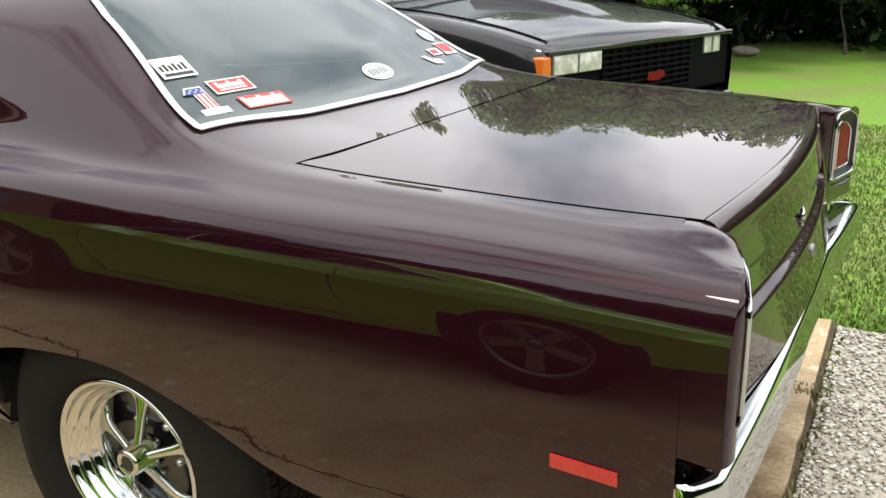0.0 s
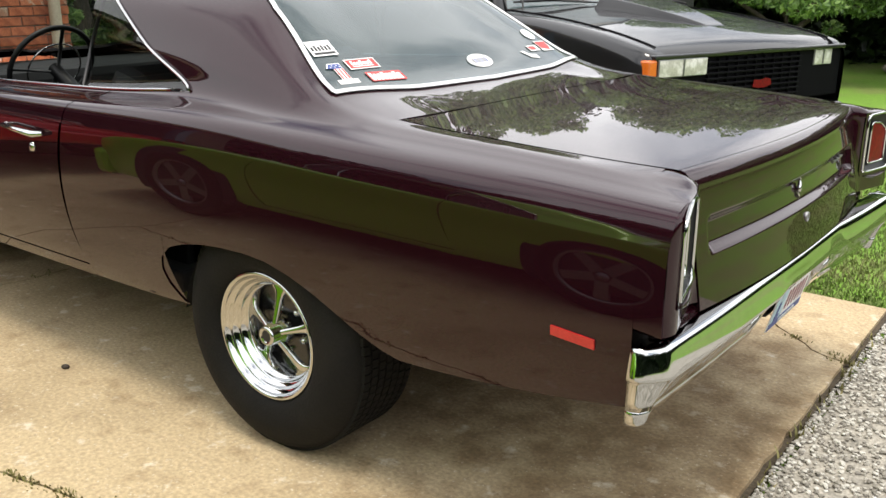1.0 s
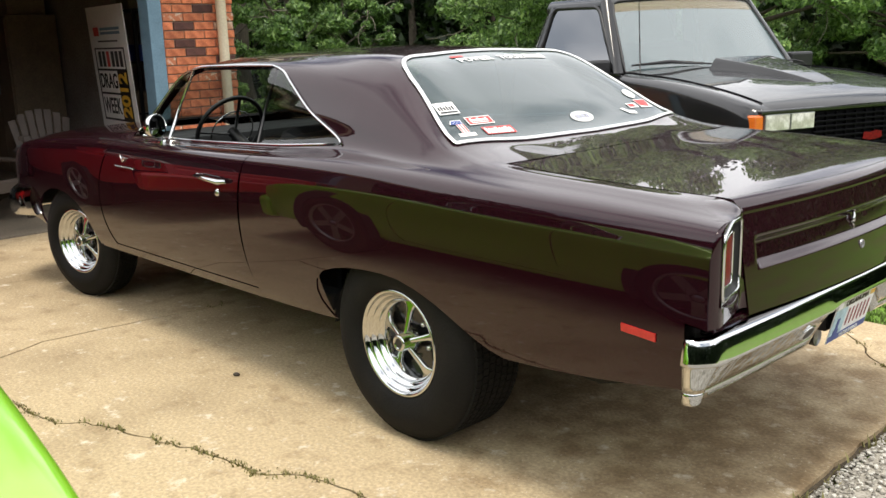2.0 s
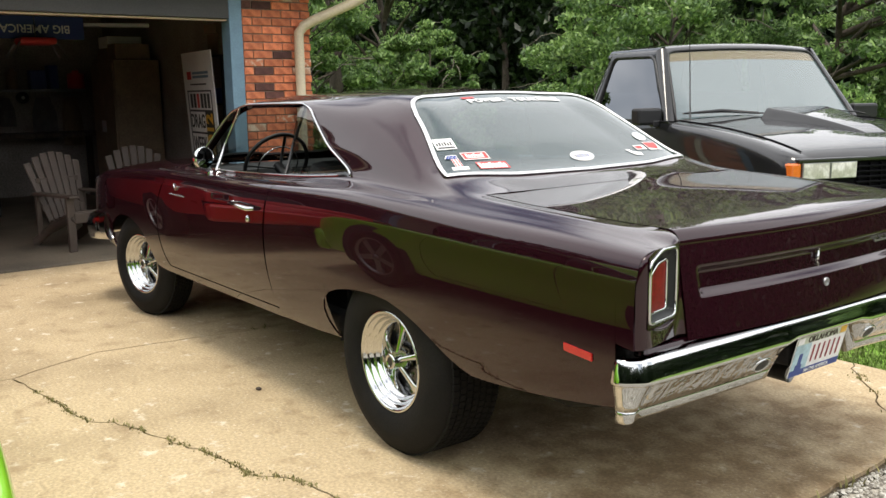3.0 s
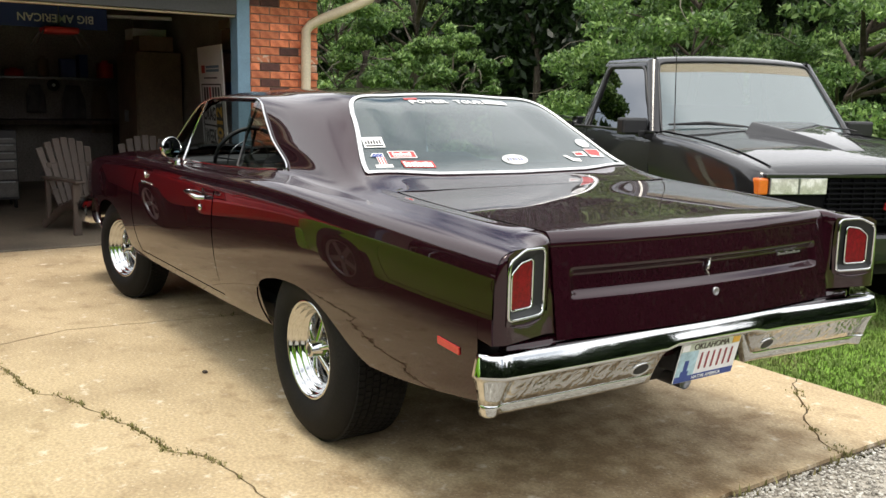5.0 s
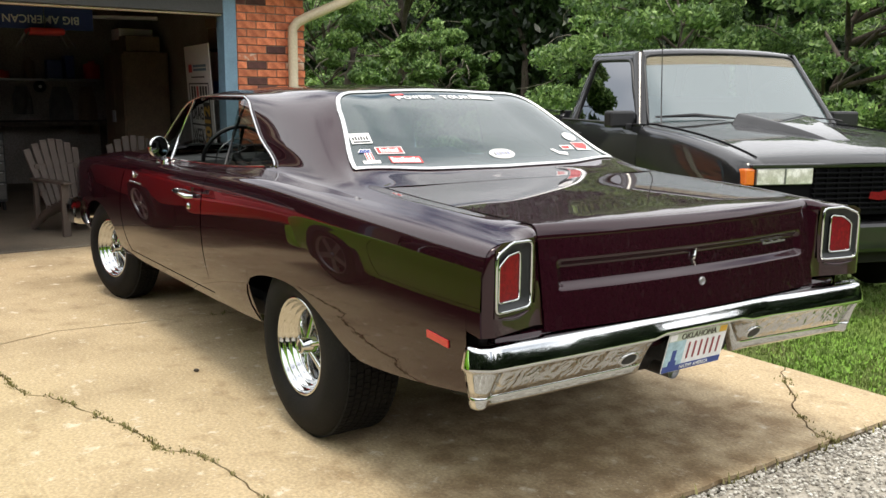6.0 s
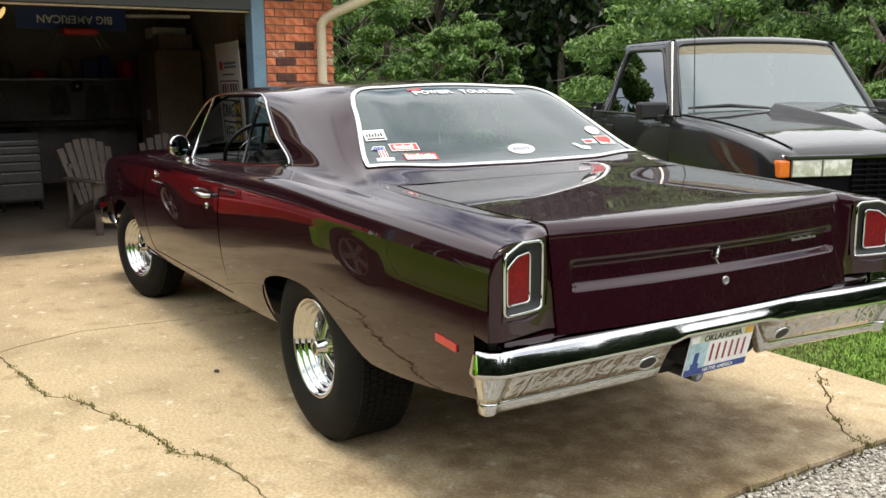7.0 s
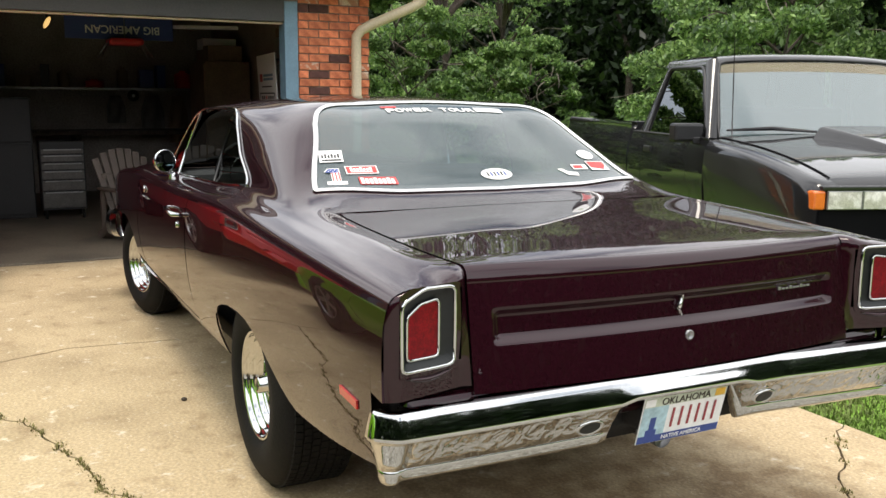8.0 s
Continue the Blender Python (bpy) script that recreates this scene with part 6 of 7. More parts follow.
# ---- things in the garage ----
def adirondack(m):
    """A low slatted garden chair with a fan back; it faces its own x."""
    c = thing("garden_chair", "weathered grey-tan slatted garden chair on the garage floor", "chair", m, "garden chairs")
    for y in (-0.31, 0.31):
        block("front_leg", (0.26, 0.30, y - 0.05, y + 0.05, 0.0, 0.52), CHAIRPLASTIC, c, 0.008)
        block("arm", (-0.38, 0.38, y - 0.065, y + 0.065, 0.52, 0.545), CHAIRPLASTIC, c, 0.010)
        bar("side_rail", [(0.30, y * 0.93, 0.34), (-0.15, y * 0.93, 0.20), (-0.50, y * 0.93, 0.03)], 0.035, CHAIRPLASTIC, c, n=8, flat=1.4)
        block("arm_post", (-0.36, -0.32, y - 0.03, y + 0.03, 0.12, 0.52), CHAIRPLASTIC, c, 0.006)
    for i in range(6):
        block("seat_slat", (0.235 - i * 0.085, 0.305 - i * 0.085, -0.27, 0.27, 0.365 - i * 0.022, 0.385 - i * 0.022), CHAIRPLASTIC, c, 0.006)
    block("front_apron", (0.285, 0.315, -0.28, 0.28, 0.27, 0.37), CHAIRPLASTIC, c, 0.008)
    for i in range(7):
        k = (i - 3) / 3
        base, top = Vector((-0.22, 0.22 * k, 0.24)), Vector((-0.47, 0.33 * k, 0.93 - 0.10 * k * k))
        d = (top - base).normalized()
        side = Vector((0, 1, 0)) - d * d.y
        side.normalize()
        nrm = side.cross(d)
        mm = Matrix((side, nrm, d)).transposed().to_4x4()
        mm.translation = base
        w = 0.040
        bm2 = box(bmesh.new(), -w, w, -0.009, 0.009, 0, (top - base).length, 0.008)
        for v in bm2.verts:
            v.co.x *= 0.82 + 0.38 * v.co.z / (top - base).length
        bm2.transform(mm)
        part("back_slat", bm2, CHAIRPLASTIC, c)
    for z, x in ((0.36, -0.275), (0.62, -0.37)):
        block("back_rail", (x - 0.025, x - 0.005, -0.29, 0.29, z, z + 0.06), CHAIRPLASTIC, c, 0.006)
    return c


chair = adirondack(pose(-6.02, -0.37, 0.012, 0, 0, 16))
chair.scale = (0.88, 0.76, 0.96)
copy_thing(chair, pose(-6.37, 0.36, 0.012, 0, 0, -10))

# banner board by the door
BANNER = pose(-6.40, 1.13, 0.012, 0, 0, -96) @ Matrix.Rotation(radians(3), 4, "Y")
sign = thing("banner_board", "tall white event banner board with bold lettering", "banner", BANNER)
block("sheet", (-0.012, 0.0, -0.53, 0.53, 0.55, 1.86), WHITEVINYL, sign, 0.003)
for y in (-0.45, 0.45):
    block("post", (-0.03, -0.012, y - 0.012, y + 0.012, 0.0, 1.78), STEEL, sign, 0.002)
FACE = Matrix.Translation((0.002, 0, 0)) @ Matrix.Rotation(radians(90), 4, "Z") @ Matrix.Rotation(radians(90), 4, "X") @ Matrix.Diagonal((3.2, 1.0, 1.0, 1.0))
sticker(rect(-0.12, -0.07, 1.575, 1.66), FACE, REDINK, 0, "mark", sign)
for z in (1.64, 1.60):
    sticker(rect(-0.055, 0.12, z - 0.013, z + 0.013), FACE, BLUETRIM, 0, "print_bar", sign)
sticker(rect(-0.09, 0.09, 1.515, 1.53), FACE, INK, 0, "print_bar", sign)
sticker(rect(-0.135, 0.135, 0.74, 1.46), FACE, INK, 0, "print_field", sign)
sticker(rect(-0.125, 0.125, 1.255, 1.445), FACE, WHITEVINYL, 0.001, "print_field", sign)
for i, x in enumerate((-0.105, -0.068, -0.030, 0.012, 0.048, 0.085)):
    sticker(rect(x, x + 0.026, 1.275, 1.425), FACE, REDINK if i in (2,) else INK, 0.002, "print_bar", sign)
sticker(rect(-0.125, 0.045, 1.02, 1.235), FACE, WHITEVINYL, 0.001, "print_field", sign)
sticker(rect(-0.125, 0.045, 0.76, 1.00), FACE, WHITEVINYL, 0.001, "print_field", sign)
words("letters", "DRAG", 0.20, FACE @ Matrix.Translation((-0.04, 1.128, 0.003)), INK, sign, bold=0.004, width=0.155)
words("letters", "WEEK", 0.22, FACE @ Matrix.Translation((-0.04, 0.88, 0.003)), INK, sign, bold=0.004, width=0.155)
words("letters", "2012", 0.10, FACE @ Matrix.Translation((0.09, 1.0, 0.003)) @ Matrix.Rotation(radians(90), 4, "Z"), YELLOWINK, sign, bold=0.004, width=0.44)

# shelf rack behind the banner with boxes
rack = thing("storage_rack", "dark open storage rack inside the garage door", "shelf", pose(-6.38, 1.40, 0.012))
for x in (-0.25, 0.25):
    for y in (-0.19, 0.23):
        block("post", (x - 0.015, x + 0.015, y - 0.015, y + 0.015, 0, 1.82), BLACK, rack, 0.002)
for z in (0.3, 0.8, 1.3, 1.80):
    block("shelf", (-0.27, 0.27, -0.21, 0.25, z, z + 0.02), BLACK, rack, 0.002)
for x, y, z, w, d, h, mat, lab in ((-6.30, 1.27, 1.832, 0.30, 0.16, 0.22, CARDBOARD, "brown cardboard box on the storage rack"), (-6.24, 1.49, 1.832, 0.26, 0.19, 0.27, PALECARD, "pale open carton on the storage rack"), (-6.34, 1.28, 2.052, 0.28, 0.20, 0.10, CARDBOARD, "flat cardboard box on a bigger box"), (-6.30, 1.52, 1.332, 0.22, 0.18, 0.22, WHITEVINYL, "white plastic jug carton on the storage rack"), (-6.28, 1.31, 1.332, 0.25, 0.18, 0.16, BLUEINK, "dark blue crate on the storage rack"), (-6.26, 1.50, 0.832, 0.24, 0.22, 0.26, YELLOWINK, "yellow carton on the storage rack"), (-6.28, 1.28, 0.832, 0.22, 0.14, 0.20, CARDBOARD, "brown carton on the storage rack")):
    b = block("box", (-w / 2, w / 2, -d / 2, d / 2, 0, h), mat, None, 0.008)
    b.matrix_world = pose(x, y, z, 0, 0, rng.uniform(-8, 8))
    tagged(b, lab, "box")

# hanging blue banner with upside-down words, and a stool hung under it
flag = thing("hanging_banner", "blue banner hung upside down with white words", "banner", pose(-8.1, -0.19, 2.19))
block("sheet", (-0.01, 0.0, -0.60, 0.60, -0.125, 0.125), BLUEINK, flag, 0.003)
for y in (-0.5, 0.5):
    bar("cord", [(-0.005, y, 0.12), (-0.005, y, 0.41)], 0.004, STEEL, flag, n=6)
words("letters", "BIG AMERICAN", 0.125, Matrix.Translation((0.003, 0.03, -0.01)) @ Matrix.Rotation(radians(90), 4, "Z") @ Matrix.Rotation(radians(90), 4, "X") @ Matrix.Rotation(radians(180), 4, "Z"), WHITEVINYL, flag, bold=0.002, width=0.82)
stool = thing("hung_stool", "red padded shop stool hung upside down from the ceiling", "stool", pose(-7.9, -0.17, 1.99))
block("cushion", (-0.16, 0.16, -0.19, 0.19, 0.0, 0.075), REDINK, stool, 0.03)
for y in (-1, 1):
    for x in (-1, 1):
        bar("leg", [(x * 0.10, y * 0.17, 0.05), (x * 0.13, y * 0.21, -0.01), (x * 0.17, y * 0.28, -0.14)], 0.011, STEEL, stool, n=8)
bar("hanger", [(0, 0, 0.07), (0, 0, 0.61)], 0.005, STEEL, stool, n=6)
# warm bulb and a dull tube lamp under the ceiling
BULB = bpy.data.materials.new("bulb_glow")
BULB.use_nodes = True
BULB.node_tree.nodes["Principled BSDF"].inputs["Emission Color"].default_value = (1.0, 0.62, 0.20, 1)
BULB.node_tree.nodes["Principled BSDF"].inputs["Emission Strength"].default_value = 1.2
lampb = thing("ceiling_bulb", "small warm bulb lamp under the garage ceiling", "lamp", pose(-7.3, -1.02, 2.17))
bm = bmesh.new()
bmesh.ops.create_uvsphere(bm, u_segments=16, v_segments=10, radius=0.03)
for v in bm.verts:
    v.co = Vector((v.co.x, v.co.y * 0.9 + v.co.z * 0.9, v.co.z * 2.0))
part("bulb", bm, BULB, lampb, smooth=True)
bar("pendant", [(0, 0, 0.04), (0, 0, 0.43)], 0.012, BLACK, lampb, n=8)
tubel = thing("tube_lamp", "unlit white tube lamp under the ceiling", "lamp", pose(-8.4, 0.75, 2.24, 0, 0, 70))
block("reflector", (-0.5, 0.5, -0.07, 0.07, 0.0, 0.04), WHITEVINYL, tubel, 0.01)
bar("hanger", [(0, 0, 0.03), (0, 0, 0.36)], 0.004, STEEL, tubel, n=6)

# tool chest
chest = thing("tool_chest", "grey steel tool chest with five drawers", "tool chest", pose(-8.25, -0.895, 0.012))
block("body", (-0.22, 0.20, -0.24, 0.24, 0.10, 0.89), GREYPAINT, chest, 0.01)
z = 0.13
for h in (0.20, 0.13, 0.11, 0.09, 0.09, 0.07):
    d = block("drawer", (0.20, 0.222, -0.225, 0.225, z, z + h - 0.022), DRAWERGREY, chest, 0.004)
    block("pull", (0.222, 0.236, -0.20, 0.20, z + h - 0.032, z + h - 0.018), STEEL, d, 0.003)
    z += h
for x in (-0.17, 0.17):
    for y in (-0.2, 0.2):
        block("caster", (x - 0.03, x + 0.03, y - 0.015, y + 0.015, 0.0, 0.10), RUBBER, chest, 0.008)
fridge = thing("steel_cabinet", "pale grey upright steel cabinet against the wall", "cabinet", pose(-8.45, -1.52, 0.012))
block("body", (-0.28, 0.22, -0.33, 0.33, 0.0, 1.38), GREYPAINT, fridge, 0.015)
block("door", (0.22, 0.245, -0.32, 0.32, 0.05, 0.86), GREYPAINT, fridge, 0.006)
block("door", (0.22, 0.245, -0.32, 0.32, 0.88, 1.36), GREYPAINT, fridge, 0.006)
# bench along the back wall, shelf over it
bench_t = thing("work_bench", "dark wooden work bench along the back wall", "bench", pose(-10.75, -0.6, 0.012))
block("top", (-0.35, 0.35, -1.6, 1.9, 0.86, 0.92), BARK, bench_t, 0.006)
for y in (-1.5, 0.1, 1.8):
    for x in (-0.28, 0.28):
        block("leg", (x - 0.04, x + 0.04, y - 0.04, y + 0.04, 0, 0.86), BARK, bench_t, 0.004)
shelf_t = thing("wall_shelf", "long pale wall shelf loaded with boxes and cans", "shelf", pose(-10.9, -0.5, 1.50))
block("board", (-0.25, 0.18, -2.0, 1.6, 0.0, 0.035), STEEL, shelf_t, 0.004)
r2 = random.Random(41)
y = -2.3
while y < 0.95:
    w, h = r2.uniform(0.10, 0.36), r2.uniform(0.10, 0.34)
    col = r2.choice((CARDBOARD, WHITEVINYL, REDINK, BLUEINK, STEEL, CARDBOARD, INK))
    if r2.random() < 0.35:
        vs, fs = revolve([(0.0, 0.0), (w * 0.35, 0.0), (w * 0.36, 0.01), (w * 0.36, h * 0.8), (w * 0.14, h * 0.9), (w * 0.14, h), (0.0, h)], 18, "z")
        b = mesh_object("can", vs, fs, col)
        tagged(b, "can of workshop fluid on the wall shelf", "can")
    else:
        b = block("box", (-0.10, 0.10, -w / 2, w / 2, 0, h), col, None, 0.006)
        tagged(b, "storage box on the long wall shelf", "box")
    b.matrix_world = pose(-10.9, y + w / 2, 1.537, 0, 0, r2.uniform(-6, 6))
    y += w + r2.uniform(0.03, 0.16)
# tall cupboard with coats, boxes on top, on the north wall
cup = thing("tall_cupboard", "tall plain cupboard with boxes stacked on top", "cupboard", pose(-9.2, 1.20, 0.012))
block("body", (-0.45, 0.45, -0.28, 0.30, 0.0, 1.86), CARDBOARD, cup, 0.01)
for x in (-0.22, 0.22):
    d = block("door", (x - 0.215, x + 0.215, -0.30, -0.28, 0.06, 1.82), CARDBOARD, cup, 0.004)
    block("handle", (x * 0.2 - 0.01, x * 0.2 + 0.01, -0.325, -0.30, 0.95, 1.10), STEEL, d, 0.003)
for x, z, w, h in ((-9.35, 1.875, 0.42, 0.16), (-8.98, 1.875, 0.30, 0.20), (-9.3, 2.038, 0.38, 0.14)):
    b = block("box", (-w / 2, w / 2, -0.22, 0.22, 0, h), CARDBOARD if h > 0.15 else WHITEVINYL, None, 0.006)
    b.matrix_world = pose(x, 1.2, z)
    tagged(b, "storage box on the tall cupboard", "box")
# grey coats on hooks and a round dial on the back wall
for y0, w, h, mat, lab in ((0.62, 0.34, 0.62, CLOTH, "pale grey work coat hung on the back wall"), (1.00, 0.28, 0.70, CARDBOARD, "brown work coat hung on the back wall"), (0.10, 0.26, 0.40, CLOTH, "grey shop cloth hung on the back wall")):
    coat = thing("hung_coat", lab, "coat", pose(-11.13, y0, 1.42))
    ks, rows = 13, 9
    vs = [(0.03 + 0.035 * math.sin(0.9 * i + 0.5 * j) * (j / rows) + 0.05 * (j / rows), (i / (ks - 1) - 0.5) * w * (0.55 + 0.45 * min(1, j / 3)), -h * j / (rows - 1)) for j in range(rows) for i in range(ks)]
    cloth = mesh_object("cloth", vs, [(j * ks + i, j * ks + i + 1, (j + 1) * ks + i + 1, (j + 1) * ks + i) for j in range(rows - 1) for i in range(ks - 1)], mat, coat)
    sol = cloth.modifiers.new("thick", "SOLIDIFY")
    sol.thickness = 0.012
    bar("hook", [(-0.02, 0, 0.02), (0.04, 0, 0.02), (0.05, 0, 0.04)], 0.006, STEEL, coat, n=6)
dial = thing("wall_dial", "round dark dial with a pale centre on the back wall", "dial", pose(-11.13, 0.36, 1.42))
vs, fs = revolve([(0.0, 0.03), (0.075, 0.03), (0.085, 0.02), (0.085, -0.02)], 24)
mesh_object("case", [(y, x, z) for x, y, z in vs], fs, INK, dial)
vs, fs = revolve([(0.0, 0.034), (0.025, 0.034), (0.026, 0.03)], 16)
mesh_object("centre", [(y, x, z) for x, y, z in vs], fs, WHITEVINYL, dial)

# ---- trees ----
def leaf_mesh(name, blobs, size, mat, parent, seed, label=""):
    """Leaves scattered through blobs (x, y, z, rx, ry, rz, count), thicker towards their skin; each leaf a folded diamond."""
    r = np.random.RandomState(seed)
    vs, fs, base = [], [], 0
    for x, y, z, rx, ry, rz, count in blobs:
        d = r.normal(size=(count, 3))
        d /= np.linalg.norm(d, axis=1, keepdims=True)
        rad = r.uniform(0.35, 1.0, (count, 1)) ** 0.55
        c = np.array([x, y, z]) + d * rad * np.array([rx, ry, rz])
        a = r.normal(size=(count, 3)) + np.array([0, 0, -0.35])
        a /= np.linalg.norm(a, axis=1, keepdims=True)
        b = np.cross(a, r.normal(size=(count, 3)) + np.array([0, 0, 1.2]))
        b /= np.linalg.norm(b, axis=1, keepdims=True) + 1e-9
        n = np.cross(a, b)
        s = size * r.uniform(0.6, 1.35, (count, 1))
        quad = np.stack([c - a * s, c + b * s * 0.42 + n * s * 0.12, c + a * s, c - b * s * 0.42 + n * s * 0.12], 1).reshape(-1, 3)
        vs.append(quad)
        fs.append(base + np.arange(count * 4).reshape(-1, 4))
        base += count * 4
    vs, fs = np.concatenate(vs), np.concatenate(fs)
    me = bpy.data.meshes.new(name)
    me.vertices.add(len(vs))
    me.vertices.foreach_set("co", vs.astype(np.float32).ravel())
    me.loops.add(fs.size)
    me.loops.foreach_set("vertex_index", fs.astype(np.int32).ravel())
    me.polygons.add(len(fs))
    me.polygons.foreach_set("loop_start", np.arange(0, fs.size, 4, dtype=np.int32))
    me.update(calc_edges=True)
    me.materials.append(mat)
    ob = new(name, me)
    ob.parent = parent
    if label:
        ob["label"] = label
    return ob


def leaf_material(name, tones):
    """Leaf tones that differ from leaf to leaf and from clump to clump; light passes through them."""
    m = bpy.data.materials.new(name)
    m.use_nodes = True
    n, l = m.node_tree.nodes, m.node_tree.links
    b, out = n["Principled BSDF"], n["Material Output"]
    geo, ramp, tl, mix = n.new("ShaderNodeNewGeometry"), n.new("ShaderNodeValToRGB"), n.new("ShaderNodeBsdfTranslucent"), n.new("ShaderNodeMixShader")
    while len(ramp.color_ramp.elements) < len(tones):
        ramp.color_ramp.elements.new(0.5)
    for i, (p, c) in enumerate(tones):
        ramp.color_ramp.elements[i].position, ramp.color_ramp.elements[i].color = p, (*c, 1)
    co, noise_t, add = n.new("ShaderNodeTexCoord"), n.new("ShaderNodeTexNoise"), n.new("ShaderNodeMath")
    noise_t.inputs["Scale"].default_value = 0.9
    l.new(co.outputs["Object"], noise_t.inputs["Vector"])
    half = n.new("ShaderNodeMath")
    half.operation, half.inputs[1].default_value = "MULTIPLY", 0.5
    l.new(geo.outputs["Random Per Island"], half.inputs[0])
    add.operation = "MULTIPLY_ADD"
    add.inputs[1].default_value = 0.55
    l.new(noise_t.outputs["Fac"], add.inputs[0])
    l.new(half.outputs["Value"], add.inputs[2])
    l.new(add.outputs["Value"], ramp.inputs["Fac"])
    l.new(ramp.outputs["Color"], b.inputs["Base Color"])
    l.new(ramp.outputs["Color"], tl.inputs["Color"])
    b.inputs["Roughness"].default_value = 0.42
    mix.inputs["Fac"].default_value = 0.32
    l.new(b.outputs["BSDF"], mix.inputs[1])
    l.new(tl.outputs["BSDF"], mix.inputs[2])
    l.new(mix.outputs["Shader"], out.inputs["Surface"])
    return m


OAK = leaf_material("oak_leaves", [(0.15, (0.020, 0.046, 0.014)), (0.5, (0.12, 0.22, 0.060)), (0.85, (0.40, 0.56, 0.18))])
# FAR tones are kept very dark to carry the shade inside the woods
FAR = leaf_material("shaded_wood_leaves", [(0.2, (0.007, 0.016, 0.005)), (0.6, (0.017, 0.036, 0.010)), (0.9, (0.045, 0.08, 0.02))])


def tree(x, y, height, spread, seed, low=1.0, leaves=9000, size=0.065, girth=1.0):
    """An oak: a leaning tapered trunk, limbs, twigs and a ragged crown of leaf clumps with gaps."""
    r = random.Random(seed)
    t = thing("oak_tree", "leafy green oak at the edge of the lawn", "tree", pose(x, y, -0.06), "trees along the lawn")
    lean = (r.uniform(-0.5, 0.5), r.uniform(-0.4, 0.4))
    n = 9
    pts = [(lean[0] * (i / n) ** 2 + 0.06 * math.sin(i * 1.7 + seed), lean[1] * (i / n) ** 2 + 0.05 * math.cos(i * 1.3), height * 0.8 * i / n) for i in range(n + 1)]
    rad = [girth * (0.24 * height / 9 * (1 - 0.85 * i / n) + (0.07 if i == 0 else 0)) for i in range(n + 1)]
    bar("trunk", pts, rad, BARK, t, n=9)
    blobs = []
    count = 46
    for i in range(count):
        f = (i + r.random()) / count
        z = low + (height - low) * f
        a = r.uniform(0, 2 * math.pi)
        reach = spread * (0.55 + 0.45 * math.sin(math.pi * min(1, f * 0.9 + 0.15))) * r.uniform(0.55, 1.0)
        k = min(int(z / (height * 0.8) * n), n)
        p0 = Vector(pts[max(0, min(k - 1, n - 1))])
        p2 = Vector((pts[min(k, n)][0] + reach * math.cos(a), pts[min(k, n)][1] + reach * math.sin(a), z))
        p1 = p0.lerp(p2, 0.5) + Vector((0, 0, 0.25 * reach * r.uniform(-0.2, 0.8)))
        if i % 2 == 0:
            bar("limb", [p0, p0.lerp(p1, 0.6), p1, p2], [0.06 * girth, 0.045 * girth, 0.03 * girth, 0.010], BARK, t, n=6)
        rr = spread * r.uniform(0.085, 0.19)
        blobs.append((p2.x, p2.y, p2.z, rr * 1.25, rr * 1.25, rr * 0.62, int(leaves // count * (rr / spread / 0.14) ** 2)))
        for _ in range(1):
            q = p1.lerp(p2, r.uniform(0.3, 1.2)) + Vector((r.uniform(-0.5, 0.5), r.uniform(-0.5, 0.5), r.uniform(-0.4, 0.4)))
            blobs.append((q.x, q.y, q.z, rr * 0.6, rr * 0.6, rr * 0.4, leaves // count // 4))
    vs, fs = [], []
    for i in range(26):
        x0, y0, z0 = blobs[r.randrange(len(blobs))][:3]
        p = Vector((x0, y0, z0))
        d = Vector((r.uniform(-1, 1), r.uniform(-1.4, 0.4), r.uniform(-0.6, 0.5))).normalized()
        line = [p]
        for _ in range(5):
            d = (d + Vector((r.uniform(-0.5, 0.5), r.uniform(-0.5, 0.5), r.uniform(-0.45, 0.35)))).normalized()
            line.append(line[-1] + d * spread * r.uniform(0.05, 0.12))
        v, f = tube(line, [0.011, 0.009, 0.008, 0.006, 0.005, 0.003], 5)
        fs += [tuple(k2 + len(vs) for k2 in q2) for q2 in f]
        vs += v
    tagged(mesh_object("twig_spray", vs, fs, TWIG, t), "thin bare grey twigs", kind="stuff")
    leaf_mesh("crown", blobs, size, OAK, t, seed, "ragged crown of small green leaves")
    return t


for i, (x, y, h, sp, lo) in enumerate(((-8.6, 3.70, 5.6, 1.25, 0.5), (-13.6, 8.2, 6.6, 1.9, 2.4), (-8.6, 5.85, 2.35, 1.0, 0.4), (-6.2, 8.2, 4.9, 2.0, 0.7), (-4.4, 9.4, 5.6, 2.2, 0.9), (-2.3, 11.4, 5.4, 2.2, 1.0), (-7.2, 10.2, 6.2, 2.4, 1.0), (-8.0, 11.2, 6.0, 2.2, 1.0), (0.4, 13.2, 6.0, 2.3, 1.9), (3.4, 13.6, 5.6, 2.2, 2.0), (6.8, 13.4, 6.2, 2.4, 1.6), (-3.4, 13.4, 6.4, 2.6, 1.4), (-17.0, 8.0, 6.0, 2.6, 0.8), (11.0, 15.5, 6.0, 2.6, 1.2))):
    tree(x, y, h * (1.0 if i in (1, 2, 7) else 0.80 if i in (3, 6) else 0.62), sp, 100 + i, lo, (8000 if i == 1 else 26000) if i < 6 else 9000, 0.044 if i < 6 else 0.070, 0.20 if i in (0, 2, 8, 9) else 0.40 if i in (3, 6, 7) else 0.8)
tree(-11.6, 5.85, 6.5, 1.6, 140, 3.6, 5000, 0.06, 1.0)

# wood behind, one mass of leaves and stems; its shade is in the leaf colour
r3 = random.Random(77)


